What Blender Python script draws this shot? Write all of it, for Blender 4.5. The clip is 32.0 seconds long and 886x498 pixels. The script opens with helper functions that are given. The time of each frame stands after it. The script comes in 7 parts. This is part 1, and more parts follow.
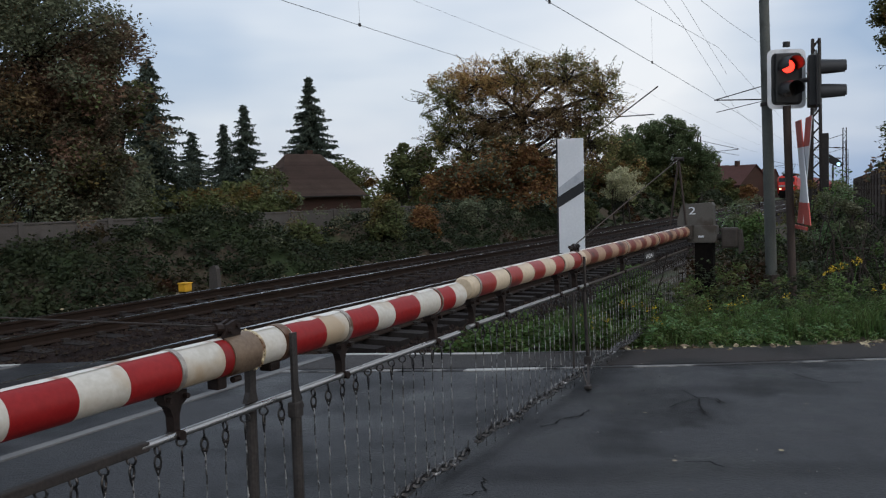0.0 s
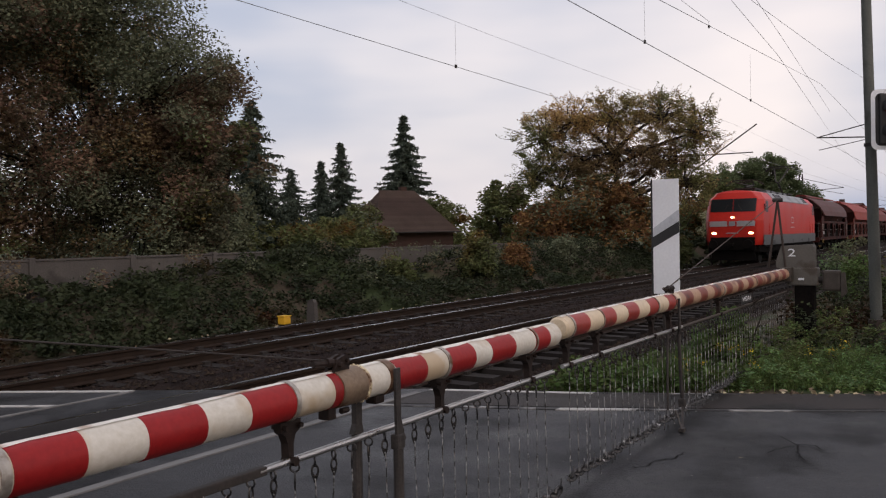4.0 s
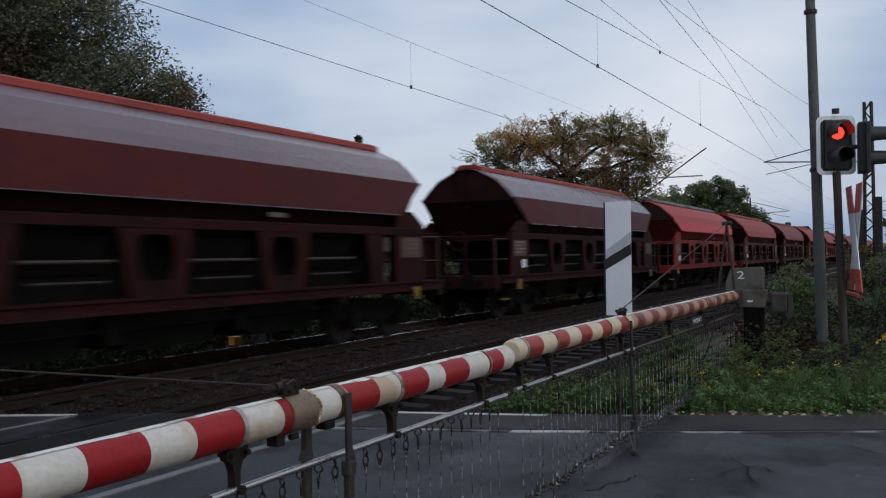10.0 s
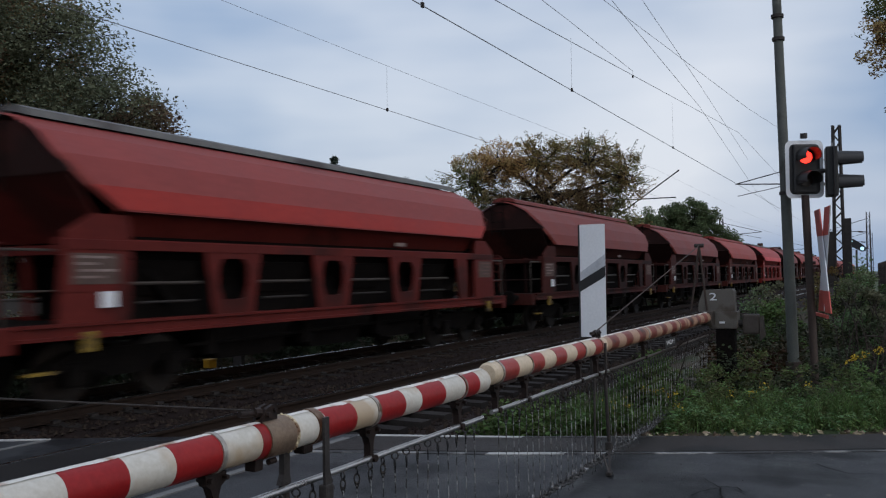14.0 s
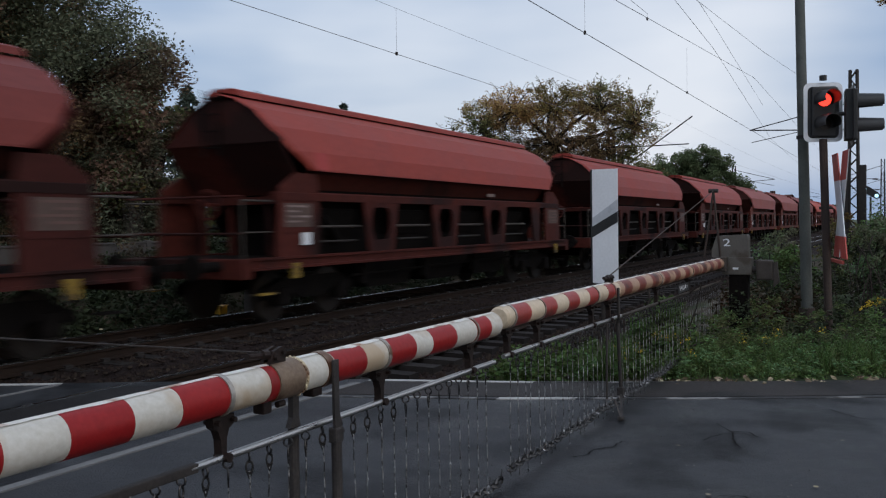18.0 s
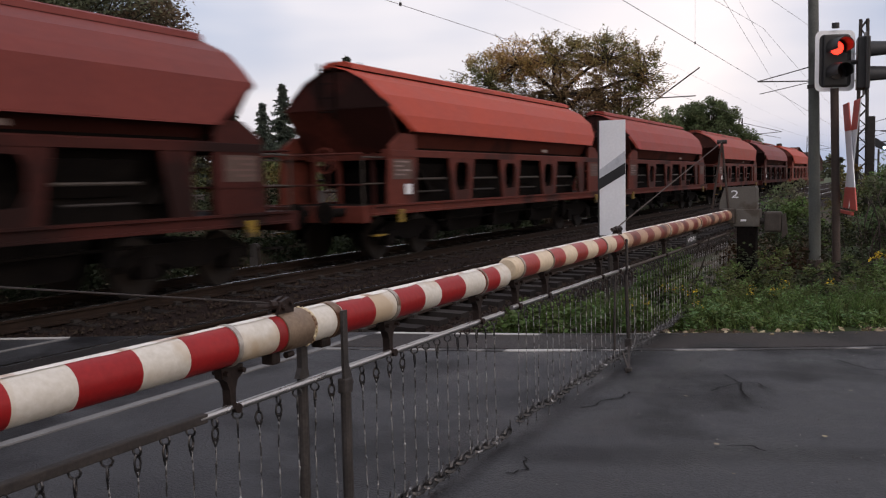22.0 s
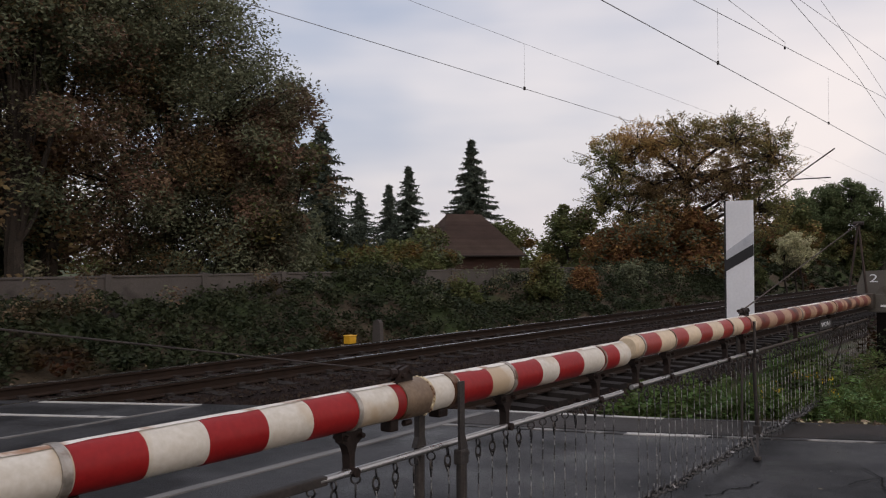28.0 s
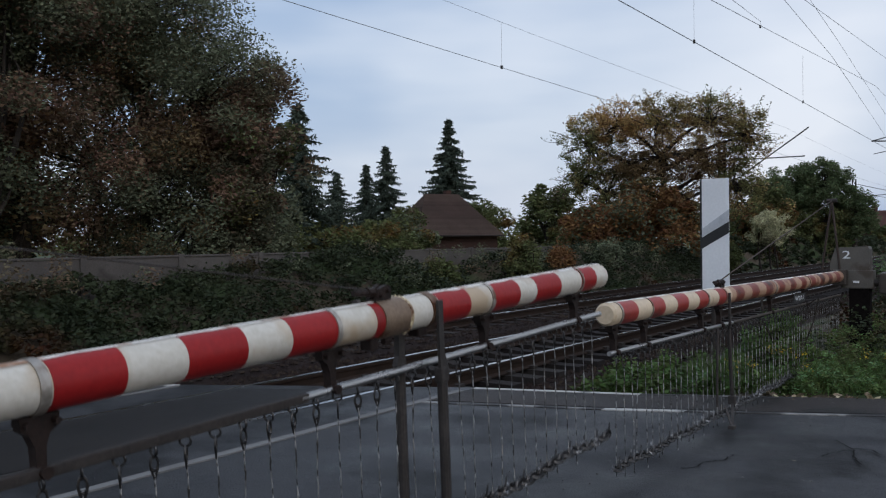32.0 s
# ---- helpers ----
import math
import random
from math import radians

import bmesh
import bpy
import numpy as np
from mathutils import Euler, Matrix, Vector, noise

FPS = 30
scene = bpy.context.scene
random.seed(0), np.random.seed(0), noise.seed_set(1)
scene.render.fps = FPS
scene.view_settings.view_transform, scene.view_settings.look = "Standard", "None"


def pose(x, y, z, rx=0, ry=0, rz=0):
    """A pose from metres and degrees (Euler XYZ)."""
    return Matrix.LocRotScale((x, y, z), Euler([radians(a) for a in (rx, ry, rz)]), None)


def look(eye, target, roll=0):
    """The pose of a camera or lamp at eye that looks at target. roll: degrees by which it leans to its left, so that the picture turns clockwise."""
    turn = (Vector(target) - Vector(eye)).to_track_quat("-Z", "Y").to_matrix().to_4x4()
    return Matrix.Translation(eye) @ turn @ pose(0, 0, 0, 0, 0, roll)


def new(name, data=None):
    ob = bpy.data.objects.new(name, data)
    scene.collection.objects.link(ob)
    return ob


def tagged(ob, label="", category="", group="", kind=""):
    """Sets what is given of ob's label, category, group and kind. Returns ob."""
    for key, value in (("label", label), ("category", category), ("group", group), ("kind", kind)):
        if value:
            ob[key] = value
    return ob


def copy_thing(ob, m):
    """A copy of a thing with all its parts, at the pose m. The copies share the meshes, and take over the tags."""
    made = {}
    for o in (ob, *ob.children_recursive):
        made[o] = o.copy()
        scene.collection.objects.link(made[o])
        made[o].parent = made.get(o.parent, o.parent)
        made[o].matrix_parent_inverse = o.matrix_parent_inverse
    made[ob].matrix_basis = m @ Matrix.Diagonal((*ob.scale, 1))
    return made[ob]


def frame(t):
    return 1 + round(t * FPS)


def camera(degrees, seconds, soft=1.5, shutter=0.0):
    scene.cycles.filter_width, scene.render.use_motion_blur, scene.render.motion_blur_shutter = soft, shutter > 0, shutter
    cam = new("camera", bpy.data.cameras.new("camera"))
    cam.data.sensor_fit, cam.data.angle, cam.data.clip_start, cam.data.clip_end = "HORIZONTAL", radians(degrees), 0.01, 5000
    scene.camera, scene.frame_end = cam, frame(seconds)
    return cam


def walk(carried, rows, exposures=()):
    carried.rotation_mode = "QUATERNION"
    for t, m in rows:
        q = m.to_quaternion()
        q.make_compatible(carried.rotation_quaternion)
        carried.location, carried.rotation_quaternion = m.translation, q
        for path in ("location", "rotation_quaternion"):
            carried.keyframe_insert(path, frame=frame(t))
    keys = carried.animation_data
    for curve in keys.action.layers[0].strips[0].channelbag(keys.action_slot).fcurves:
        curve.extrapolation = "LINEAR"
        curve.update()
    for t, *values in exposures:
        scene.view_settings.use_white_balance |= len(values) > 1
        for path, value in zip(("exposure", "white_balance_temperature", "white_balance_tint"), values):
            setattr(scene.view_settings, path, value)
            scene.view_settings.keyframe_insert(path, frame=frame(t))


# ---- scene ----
cam = camera(53.7, 32.0, soft=1.2, shutter=0.3)
PATH = [
    (0, 0.142, 0.018, 1.673, -64.40, -3.32, 1.60),
    (0.5, 0.107, 0.013, 1.700, -63.82, -3.99, 1.72),
    (1, 0.051, 0.013, 1.686, -63.26, -3.21, 1.73),
    (1.5, 0.058, 0.034, 1.704, -61.84, -2.42, 1.32),
    (2, 0.042, 0.033, 1.710, -60.65, -2.98, 0.88),
    (2.5, -0.025, 0.050, 1.702, -60.84, -1.47, 0.56),
    (4.5, -0.055, -0.061, 1.714, -57.98, -0.60, 1.27),
    (5, -0.061, -0.037, 1.715, -58.77, 0.63, 1.41),
    (5.5, -0.097, -0.018, 1.721, -58.99, 0.85, 1.14),
    (6, -0.098, -0.018, 1.711, -57.81, 0.97, 0.67),
    (6.5, -0.084, -0.046, 1.720, -59.00, 0.83, 0.59),
    (7, -0.063, -0.047, 1.714, -60.01, -0.45, 0.39),
    (7.5, -0.063, -0.044, 1.709, -58.84, -0.65, 1.26),
    (8, -0.056, -0.049, 1.717, -59.06, -0.29, 1.36),
    (8.5, -0.065, -0.058, 1.717, -59.53, 0.83, 1.31),
    (9, -0.045, -0.029, 1.719, -58.99, 0.52, 1.47),
    (9.5, -0.055, -0.050, 1.715, -58.55, 1.04, 0.90),
    (10, -0.013, -0.026, 1.724, -61.41, 0.44, 0.69),
    (10.5, -0.022, -0.045, 1.720, -61.66, 1.26, 0.36),
    (11, -0.023, -0.059, 1.725, -61.99, 1.44, 0.23),
    (11.5, -0.014, -0.051, 1.722, -63.05, 1.21, 0.27),
    (12, -0.013, -0.049, 1.730, -63.53, 1.19, 0.79),
    (12.5, -0.006, -0.036, 1.729, -65.02, 0.67, 0.78),
    (13, -0.007, -0.034, 1.717, -65.59, 0.61, 0.42),
    (13.5, -0.046, -0.057, 1.726, -63.73, 0.78, 1.02),
    (14, -0.078, -0.057, 1.746, -62.99, 1.78, 0.76),
    (14.5, -0.068, -0.051, 1.724, -61.93, 1.57, 1.31),
    (16.5, 0.013, 0.006, 1.718, -60.51, 0.37, 0.97),
    (17, 0.017, 0.005, 1.724, -61.02, 0.31, 0.68),
    (17.5, 0.023, 0.002, 1.707, -63.33, -0.86, 0.55),
    (18, 0.027, 0.005, 1.708, -62.33, -1.60, 0.78),
    (18.5, 0.043, 0.007, 1.711, -62.75, -1.39, 0.34),
    (19, 0.049, 0.014, 1.696, -62.11, -2.16, 1.31),
    (19.5, 0.069, 0.018, 1.690, -62.19, -3.62, 1.03),
    (20, 0.083, 0.023, 1.691, -62.44, -3.07, 1.21),
    (20.5, 0.079, 0.022, 1.684, -62.26, -3.78, 1.07),
    (21, 0.087, 0.032, 1.683, -62.30, -3.91, 1.20),
    (21.5, 0.079, 0.041, 1.678, -62.11, -4.03, 1.33),
    (22, 0.072, 0.053, 1.679, -62.05, -4.55, 1.04),
    (22.5, 0.068, 0.055, 1.679, -61.57, -4.66, 0.97),
    (23, 0.059, 0.074, 1.687, -60.36, -2.61, 0.46),
    (23.5, 0.012, 0.036, 1.668, -59.38, -1.12, 0.59),
    (24, -0.005, 0.054, 1.657, -58.95, -1.42, 0.43),
    (24.5, -0.021, 0.078, 1.650, -58.54, -1.60, 0.38),
    (25, -0.031, 0.096, 1.669, -59.00, -0.57, -0.24),
    (25.5, -0.013, 0.084, 1.667, -60.16, 0.01, -0.04),
    (26, 0.011, 0.067, 1.649, -57.87, -0.40, 0.23),
    (26.5, 0.024, 0.035, 1.641, -55.64, -0.11, 0.77),
    (28.5, -0.001, -0.007, 1.647, -53.59, 0.81, 0.17),
    (29, -0.015, -0.021, 1.647, -52.48, 0.62, 0.25),
    (29.5, -0.009, -0.027, 1.655, -52.15, 1.62, 0.08),
    (30, -0.005, -0.022, 1.645, -51.91, 1.58, -0.03),
    (30.5, -0.010, -0.026, 1.652, -52.19, 0.31, 0.06),
    (31, 0.004, -0.005, 1.649, -54.22, -0.13, 0.52),
    (31.5, 0.001, 0.000, 1.655, -54.82, -0.69, 0.72),
    (32, 0.000, 0.001, 1.628, -55.54, -0.47, 0.62),
]
EXPOSURES = [(0, 0.1, 6130, 10), (0.6, 0.12, 6200, 11), (1.2, 0.22, 6900, 20), (2.5, 0.18, 6950, 20), (5.15, 0.06, 6950, 21), (5.4, -0.16, 5900, 11), (12.0, -0.12, 5900, 11), (19.2, 0.0, 5900, 11), (20.2, 0.3, 6850, 20), (24.6, 0.28, 6850, 21), (25.6, 0.06, 6900, 20), (29.1, 0.06, 6950, 20), (29.4, 0.0, 6000, 12), (32, 0.0, 5850, 11)]
walk(cam, [(t, pose(x, y, z, 90 + pitch, roll, yaw)) for t, x, y, z, yaw, pitch, roll in PATH], EXPOSURES)

# ---- sky and light ----
world = bpy.data.worlds.new("overcast_evening")
scene.world = world
world.use_nodes = True
wn, wl = world.node_tree.nodes, world.node_tree.links
wn.clear()
sky = wn.new("ShaderNodeTexSky")
sky.sky_type, sky.sun_disc = "NISHITA", False
sky.sun_elevation, sky.sun_rotation = radians(16), radians(200)
sky.air_density, sky.dust_density = 1.5, 3.0
coord = wn.new("ShaderNodeTexCoord")
stretch = wn.new("ShaderNodeMapping")
stretch.inputs["Scale"].default_value = (1.0, 1.0, 2.7)
stretch.inputs["Location"].default_value = (0.35, 0.1, 0.2)
clouds = wn.new("ShaderNodeTexNoise")
clouds.inputs["Scale"].default_value, clouds.inputs["Detail"].default_value = 1.5, 4.0
clouds.inputs["Roughness"].default_value = 0.48
bands = wn.new("ShaderNodeMapping")
bands.inputs["Scale"].default_value = (1.0, 1.0, 9.0)
bands.inputs["Location"].default_value = (2.3, 0.4, 0.55)
streaks = wn.new("ShaderNodeTexNoise")
streaks.inputs["Scale"].default_value, streaks.inputs["Detail"].default_value = 2.4, 3.0
streak_size = wn.new("ShaderNodeMapRange")
streak_size.inputs["From Min"].default_value, streak_size.inputs["From Max"].default_value = 0.3, 0.7
streak_size.inputs["To Min"].default_value, streak_size.inputs["To Max"].default_value = -0.022, 0.025
sum_0 = wn.new("ShaderNodeMath")
parts_of = wn.new("ShaderNodeSeparateXYZ")
low = wn.new("ShaderNodeMapRange")
low.inputs["From Min"].default_value, low.inputs["From Max"].default_value = 0.02, 0.26
low.inputs["To Min"].default_value, low.inputs["To Max"].default_value = 0.03, -0.01
gap = wn.new("ShaderNodeVectorMath")
gap.operation = "DOT_PRODUCT"
gap.inputs[1].default_value = (0.998, -0.05, -0.01)
gap_fade = wn.new("ShaderNodeMapRange")
gap_fade.interpolation_type = "SMOOTHSTEP"
gap_fade.inputs["From Min"].default_value, gap_fade.inputs["From Max"].default_value = 0.949, 1.0
gap_fade.inputs["To Min"].default_value, gap_fade.inputs["To Max"].default_value = 0.0, -0.30
sum_1, sum_2 = wn.new("ShaderNodeMath"), wn.new("ShaderNodeMath")
ramp = wn.new("ShaderNodeValToRGB")
ramp.color_ramp.elements[0].position, ramp.color_ramp.elements[1].position = 0.34, 0.63
ramp.color_ramp.elements[0].color = (0.38, 0.48, 0.64, 1)
ramp.color_ramp.elements[1].color = (0.90, 0.897, 0.905, 1)
middle = ramp.color_ramp.elements.new(0.49)
middle.color = (0.69, 0.73, 0.795, 1)
cover = wn.new("ShaderNodeBackground")
cover.inputs["Strength"].default_value = 1.04
clear = wn.new("ShaderNodeBackground")
clear.inputs["Strength"].default_value = 0.10
both = wn.new("ShaderNodeMixShader")
both.inputs[0].default_value = 0.82
wo = wn.new("ShaderNodeOutputWorld")
wl.new(coord.outputs["Generated"], stretch.inputs["Vector"])
wl.new(stretch.outputs["Vector"], clouds.inputs["Vector"])
wl.new(coord.outputs["Generated"], parts_of.inputs[0])
wl.new(parts_of.outputs["Z"], low.inputs["Value"])
wl.new(coord.outputs["Generated"], gap.inputs[0])
wl.new(gap.outputs["Value"], gap_fade.inputs["Value"])
wl.new(coord.outputs["Generated"], bands.inputs["Vector"])
wl.new(bands.outputs["Vector"], streaks.inputs["Vector"])
wl.new(streaks.outputs["Fac"], streak_size.inputs["Value"])
wl.new(clouds.outputs["Fac"], sum_0.inputs[0])
wl.new(streak_size.outputs["Result"], sum_0.inputs[1])
wl.new(sum_0.outputs[0], sum_1.inputs[0])
wl.new(low.outputs["Result"], sum_1.inputs[1])
wl.new(sum_1.outputs[0], sum_2.inputs[0])
wl.new(gap_fade.outputs["Result"], sum_2.inputs[1])
wl.new(sum_2.outputs[0], ramp.inputs["Fac"])
wl.new(ramp.outputs["Color"], cover.inputs["Color"])
wl.new(sky.outputs["Color"], clear.inputs["Color"])
wl.new(clear.outputs[0], both.inputs[1])
wl.new(cover.outputs[0], both.inputs[2])
wl.new(both.outputs[0], wo.inputs["Surface"])
sun = new("sun", bpy.data.lights.new("sun", "SUN"))
sun.data.energy, sun.data.angle, sun.data.color = 0.75, radians(35), (1.0, 0.96, 0.91)
sun.matrix_basis = look((0, 0, 0), (0.45, 0.62, -0.9))

# ---- materials ----


def mat(name, c1, c2, rough=0.8, metal=0.0, scale=6.0, fine=60.0, bump=0.3, spot=None, spot_at=0.62, island=0.0, per_object=0.0, depth=0.01, trans=0.0, spec=0.4, gloss=0.12):
    """Two tones mixed by a coarse and a fine noise, an optional third tone in patches, and fine relief."""
    m = bpy.data.materials.new(name)
    m.use_nodes = True
    n, k = m.node_tree.nodes, m.node_tree.links
    p = n["Principled BSDF"]
    p.inputs["Roughness"].default_value, p.inputs["Metallic"].default_value = rough, metal
    p.inputs["Specular IOR Level"].default_value = spec
    tc = n.new("ShaderNodeTexCoord")
    big, small = n.new("ShaderNodeTexNoise"), n.new("ShaderNodeTexNoise")
    big.inputs["Scale"].default_value, small.inputs["Scale"].default_value = scale, fine
    big.inputs["Detail"].default_value, small.inputs["Detail"].default_value = 5.0, 4.0
    k.new(tc.outputs["Object"], big.inputs["Vector"])
    k.new(tc.outputs["Object"], small.inputs["Vector"])
    add = n.new("ShaderNodeMath")
    add.operation = "ADD"
    half = n.new("ShaderNodeMath")
    half.operation, half.inputs[1].default_value = "MULTIPLY", 0.5
    k.new(big.outputs["Fac"], add.inputs[0])
    k.new(small.outputs["Fac"], add.inputs[1])
    k.new(add.outputs[0], half.inputs[0])
    r = n.new("ShaderNodeMapRange")
    r.inputs["From Min"].default_value, r.inputs["From Max"].default_value = 0.36, 0.64
    k.new(half.outputs[0], r.inputs["Value"])
    mix = n.new("ShaderNodeMix")
    mix.data_type = "RGBA"
    mix.inputs["A"].default_value, mix.inputs["B"].default_value = (*c1, 1), (*c2, 1)
    k.new(r.outputs["Result"], mix.inputs["Factor"])
    out = mix.outputs["Result"]
    if spot:
        patch = n.new("ShaderNodeTexNoise")
        patch.inputs["Scale"].default_value, patch.inputs["Detail"].default_value = scale * 0.6, 6.0
        shift = n.new("ShaderNodeMapping")
        shift.inputs["Location"].default_value = (7.3, 2.1, 5.5)
        k.new(tc.outputs["Object"], shift.inputs["Vector"])
        k.new(shift.outputs["Vector"], patch.inputs["Vector"])
        edge = n.new("ShaderNodeMapRange")
        edge.inputs["From Min"].default_value, edge.inputs["From Max"].default_value = spot_at - 0.04, spot_at + 0.04
        k.new(patch.outputs["Fac"], edge.inputs["Value"])
        over = n.new("ShaderNodeMix")
        over.data_type = "RGBA"
        over.inputs["B"].default_value = (*spot, 1)
        k.new(edge.outputs["Result"], over.inputs["Factor"])
        k.new(out, over.inputs["A"])
        out = over.outputs["Result"]
    for amount, kind, socket in ((island, "ShaderNodeNewGeometry", "Random Per Island"), (per_object, "ShaderNodeObjectInfo", "Random")):
        if amount:
            info, hsv, vr = n.new(kind), n.new("ShaderNodeHueSaturation"), n.new("ShaderNodeMapRange")
            vr.inputs["To Min"].default_value, vr.inputs["To Max"].default_value = 1 - amount, 1 + amount
            k.new(info.outputs[socket], vr.inputs["Value"])
            k.new(vr.outputs["Result"], hsv.inputs["Value"])
            hr = n.new("ShaderNodeMapRange")
            hr.inputs["To Min"].default_value, hr.inputs["To Max"].default_value = 0.5 - amount * 0.06, 0.5 + amount * 0.06
            k.new(info.outputs[socket], hr.inputs["Value"])
            k.new(hr.outputs["Result"], hsv.inputs["Hue"])
            k.new(out, hsv.inputs["Color"])
            out = hsv.outputs["Color"]
    k.new(out, p.inputs["Base Color"])
    if bump:
        b = n.new("ShaderNodeBump")
        b.inputs["Strength"].default_value, b.inputs["Distance"].default_value = bump, depth
        k.new(small.outputs["Fac"], b.inputs["Height"])
        k.new(b.outputs["Normal"], p.inputs["Normal"])
    rr = n.new("ShaderNodeMapRange")
    rr.inputs["To Min"].default_value, rr.inputs["To Max"].default_value = max(0.03, rough - gloss), min(1.1, rough + gloss)
    k.new(big.outputs["Fac"], rr.inputs["Value"])
    k.new(rr.outputs["Result"], p.inputs["Roughness"])
    if trans:
        t = n.new("ShaderNodeBsdfTranslucent")
        k.new(out, t.inputs["Color"])
        s = n.new("ShaderNodeMixShader")
        s.inputs[0].default_value = trans
        k.new(p.outputs[0], s.inputs[1])
        k.new(t.outputs[0], s.inputs[2])
        k.new(s.outputs[0], n["Material Output"].inputs["Surface"])
    return m


def glow(name, colour, strength):
    m = bpy.data.materials.new(name)
    m.use_nodes = True
    p = m.node_tree.nodes["Principled BSDF"]
    p.inputs["Base Color"].default_value = (*colour, 1)
    p.inputs["Emission Color"].default_value, p.inputs["Emission Strength"].default_value = (*colour, 1), strength
    return m


ASPHALT = mat("asphalt", (0.010, 0.0105, 0.012), (0.044, 0.046, 0.051), 0.55, scale=1.3, fine=65, bump=1.0, spot=(0.006, 0.0065, 0.008), spot_at=0.54, gloss=0.55, spec=0.36)


def stain(m, cx, cy, half_len, half_w, angle, tone):
    """A long damp tar stain with a ragged soft edge on a surface that lies flat."""
    n, k = m.node_tree.nodes, m.node_tree.links
    base = n["Principled BSDF"].inputs["Base Color"]
    under = base.links[0].from_socket
    tc, place, noise_t, size = n.new("ShaderNodeTexCoord"), n.new("ShaderNodeMapping"), n.new("ShaderNodeTexNoise"), n.new("ShaderNodeVectorMath")
    place.vector_type = "TEXTURE"
    place.inputs["Location"].default_value = (cx, cy, 0)
    place.inputs["Rotation"].default_value = (0, 0, radians(angle))
    place.inputs["Scale"].default_value = (half_len, half_w, 10.0)
    noise_t.inputs["Scale"].default_value, noise_t.inputs["Detail"].default_value = 2.6, 5.0
    size.operation = "LENGTH"
    add, fade, mix = n.new("ShaderNodeMath"), n.new("ShaderNodeMapRange"), n.new("ShaderNodeMix")
    add.operation = "ADD"
    fade.interpolation_type = "SMOOTHSTEP"
    fade.inputs["From Min"].default_value, fade.inputs["From Max"].default_value = 0.95, 1.75
    fade.inputs["To Min"].default_value, fade.inputs["To Max"].default_value = 1.0, 0.0
    mix.data_type, mix.blend_type = "RGBA", "MULTIPLY"
    mix.inputs["B"].default_value = (tone, tone, tone * 1.05, 1)
    k.new(tc.outputs["Object"], place.inputs["Vector"])
    k.new(tc.outputs["Object"], noise_t.inputs["Vector"])
    k.new(place.outputs["Vector"], size.inputs[0])
    k.new(size.outputs["Value"], add.inputs[0])
    k.new(noise_t.outputs["Fac"], add.inputs[1])
    k.new(add.outputs[0], fade.inputs["Value"])
    k.new(fade.outputs["Result"], mix.inputs["Factor"])
    k.new(under, mix.inputs["A"])
    k.new(mix.outputs["Result"], base)


for spot in ((5.5, 1.35, 1.35, 0.24, -65, 0.42), (6.2, 2.75, 0.75, 0.35, -60, 0.5), (7.7, 1.95, 1.5, 0.22, -63, 0.55), (6.1, 0.0, 0.9, 0.2, -65, 0.5), (4.6, 0.3, 0.8, 0.25, -50, 0.55)):
    stain(ASPHALT, *spot)
FOOTWAY = mat("brownish_footway_asphalt", (0.017, 0.0145, 0.0138), (0.036, 0.030, 0.028), 0.6, scale=1.5, fine=110, bump=0.5, spec=0.2, spot=(0.012, 0.011, 0.0105), spot_at=0.55)
PATCHED = mat("patched_asphalt", (0.009, 0.0085, 0.0085), (0.020, 0.018, 0.0175), 0.6, scale=1.5, fine=110, bump=0.5, spec=0.2)
CRACK = mat("crack_tar", (0.007, 0.007, 0.007), (0.014, 0.014, 0.014), 0.9, scale=9, spec=0.1)
PAINT_LINE = mat("worn_road_paint", (0.315, 0.315, 0.307), (0.465, 0.465, 0.450), 0.7, scale=5, fine=70, spot=(0.090, 0.090, 0.090), spot_at=0.64)
CONCRETE_EDGE = mat("concrete_edge", (0.109, 0.109, 0.109), (0.177, 0.177, 0.177), 0.85, scale=3, fine=80)
SOIL = mat("soil", (0.039, 0.031, 0.022), (0.074, 0.059, 0.041), 0.95, scale=0.6, fine=22, bump=0.8, spot=(0.030, 0.044, 0.017), spot_at=0.55, depth=0.03, spec=0.15)
FIELD = mat("meadow", (0.03, 0.045, 0.016), (0.06, 0.075, 0.03), 0.95, scale=0.08, fine=4, bump=0.6, depth=0.05)
BALLAST = mat("ballast_bed", (0.011, 0.007, 0.0065), (0.025, 0.016, 0.0135), 0.95, scale=1.2, fine=34, bump=1.0, depth=0.04, spec=0.15)
STONE = mat("ballast_stone", (0.013, 0.0085, 0.007), (0.031, 0.021, 0.0165), 0.9, scale=2, fine=40, island=0.45, spec=0.15)
SLEEPER = mat("sleeper_concrete", (0.014, 0.012, 0.011), (0.027, 0.023, 0.022), 0.9, scale=4, fine=60, per_object=0.25, spec=0.15)
RAIL_TOP = mat("polished_rail", (0.432, 0.432, 0.441), (0.540, 0.540, 0.549), 0.25, 1.0, scale=2, fine=50, bump=0.05)
RAIL_RUST = mat("rusty_rail", (0.017, 0.011, 0.008), (0.030, 0.019, 0.014), 0.8, scale=6, fine=70, spec=0.15)
BRACKET = mat("dark_brown_bracket", (0.011, 0.0075, 0.0065), (0.028, 0.018, 0.015), 0.6, 0.1, scale=9, fine=60, bump=0.2, spec=0.2)
BEAD = mat("yellowed_sealant_bead", (0.42, 0.34, 0.20), (0.60, 0.52, 0.36), 0.5, scale=20, fine=80, bump=0.2, spot=(0.16, 0.09, 0.05), spot_at=0.55)
STEP_YELLOW = mat("grimy_step_yellow", (0.16, 0.10, 0.015), (0.28, 0.18, 0.02), 0.6, scale=8, fine=40, spot=(0.05, 0.035, 0.02), spot_at=0.55)
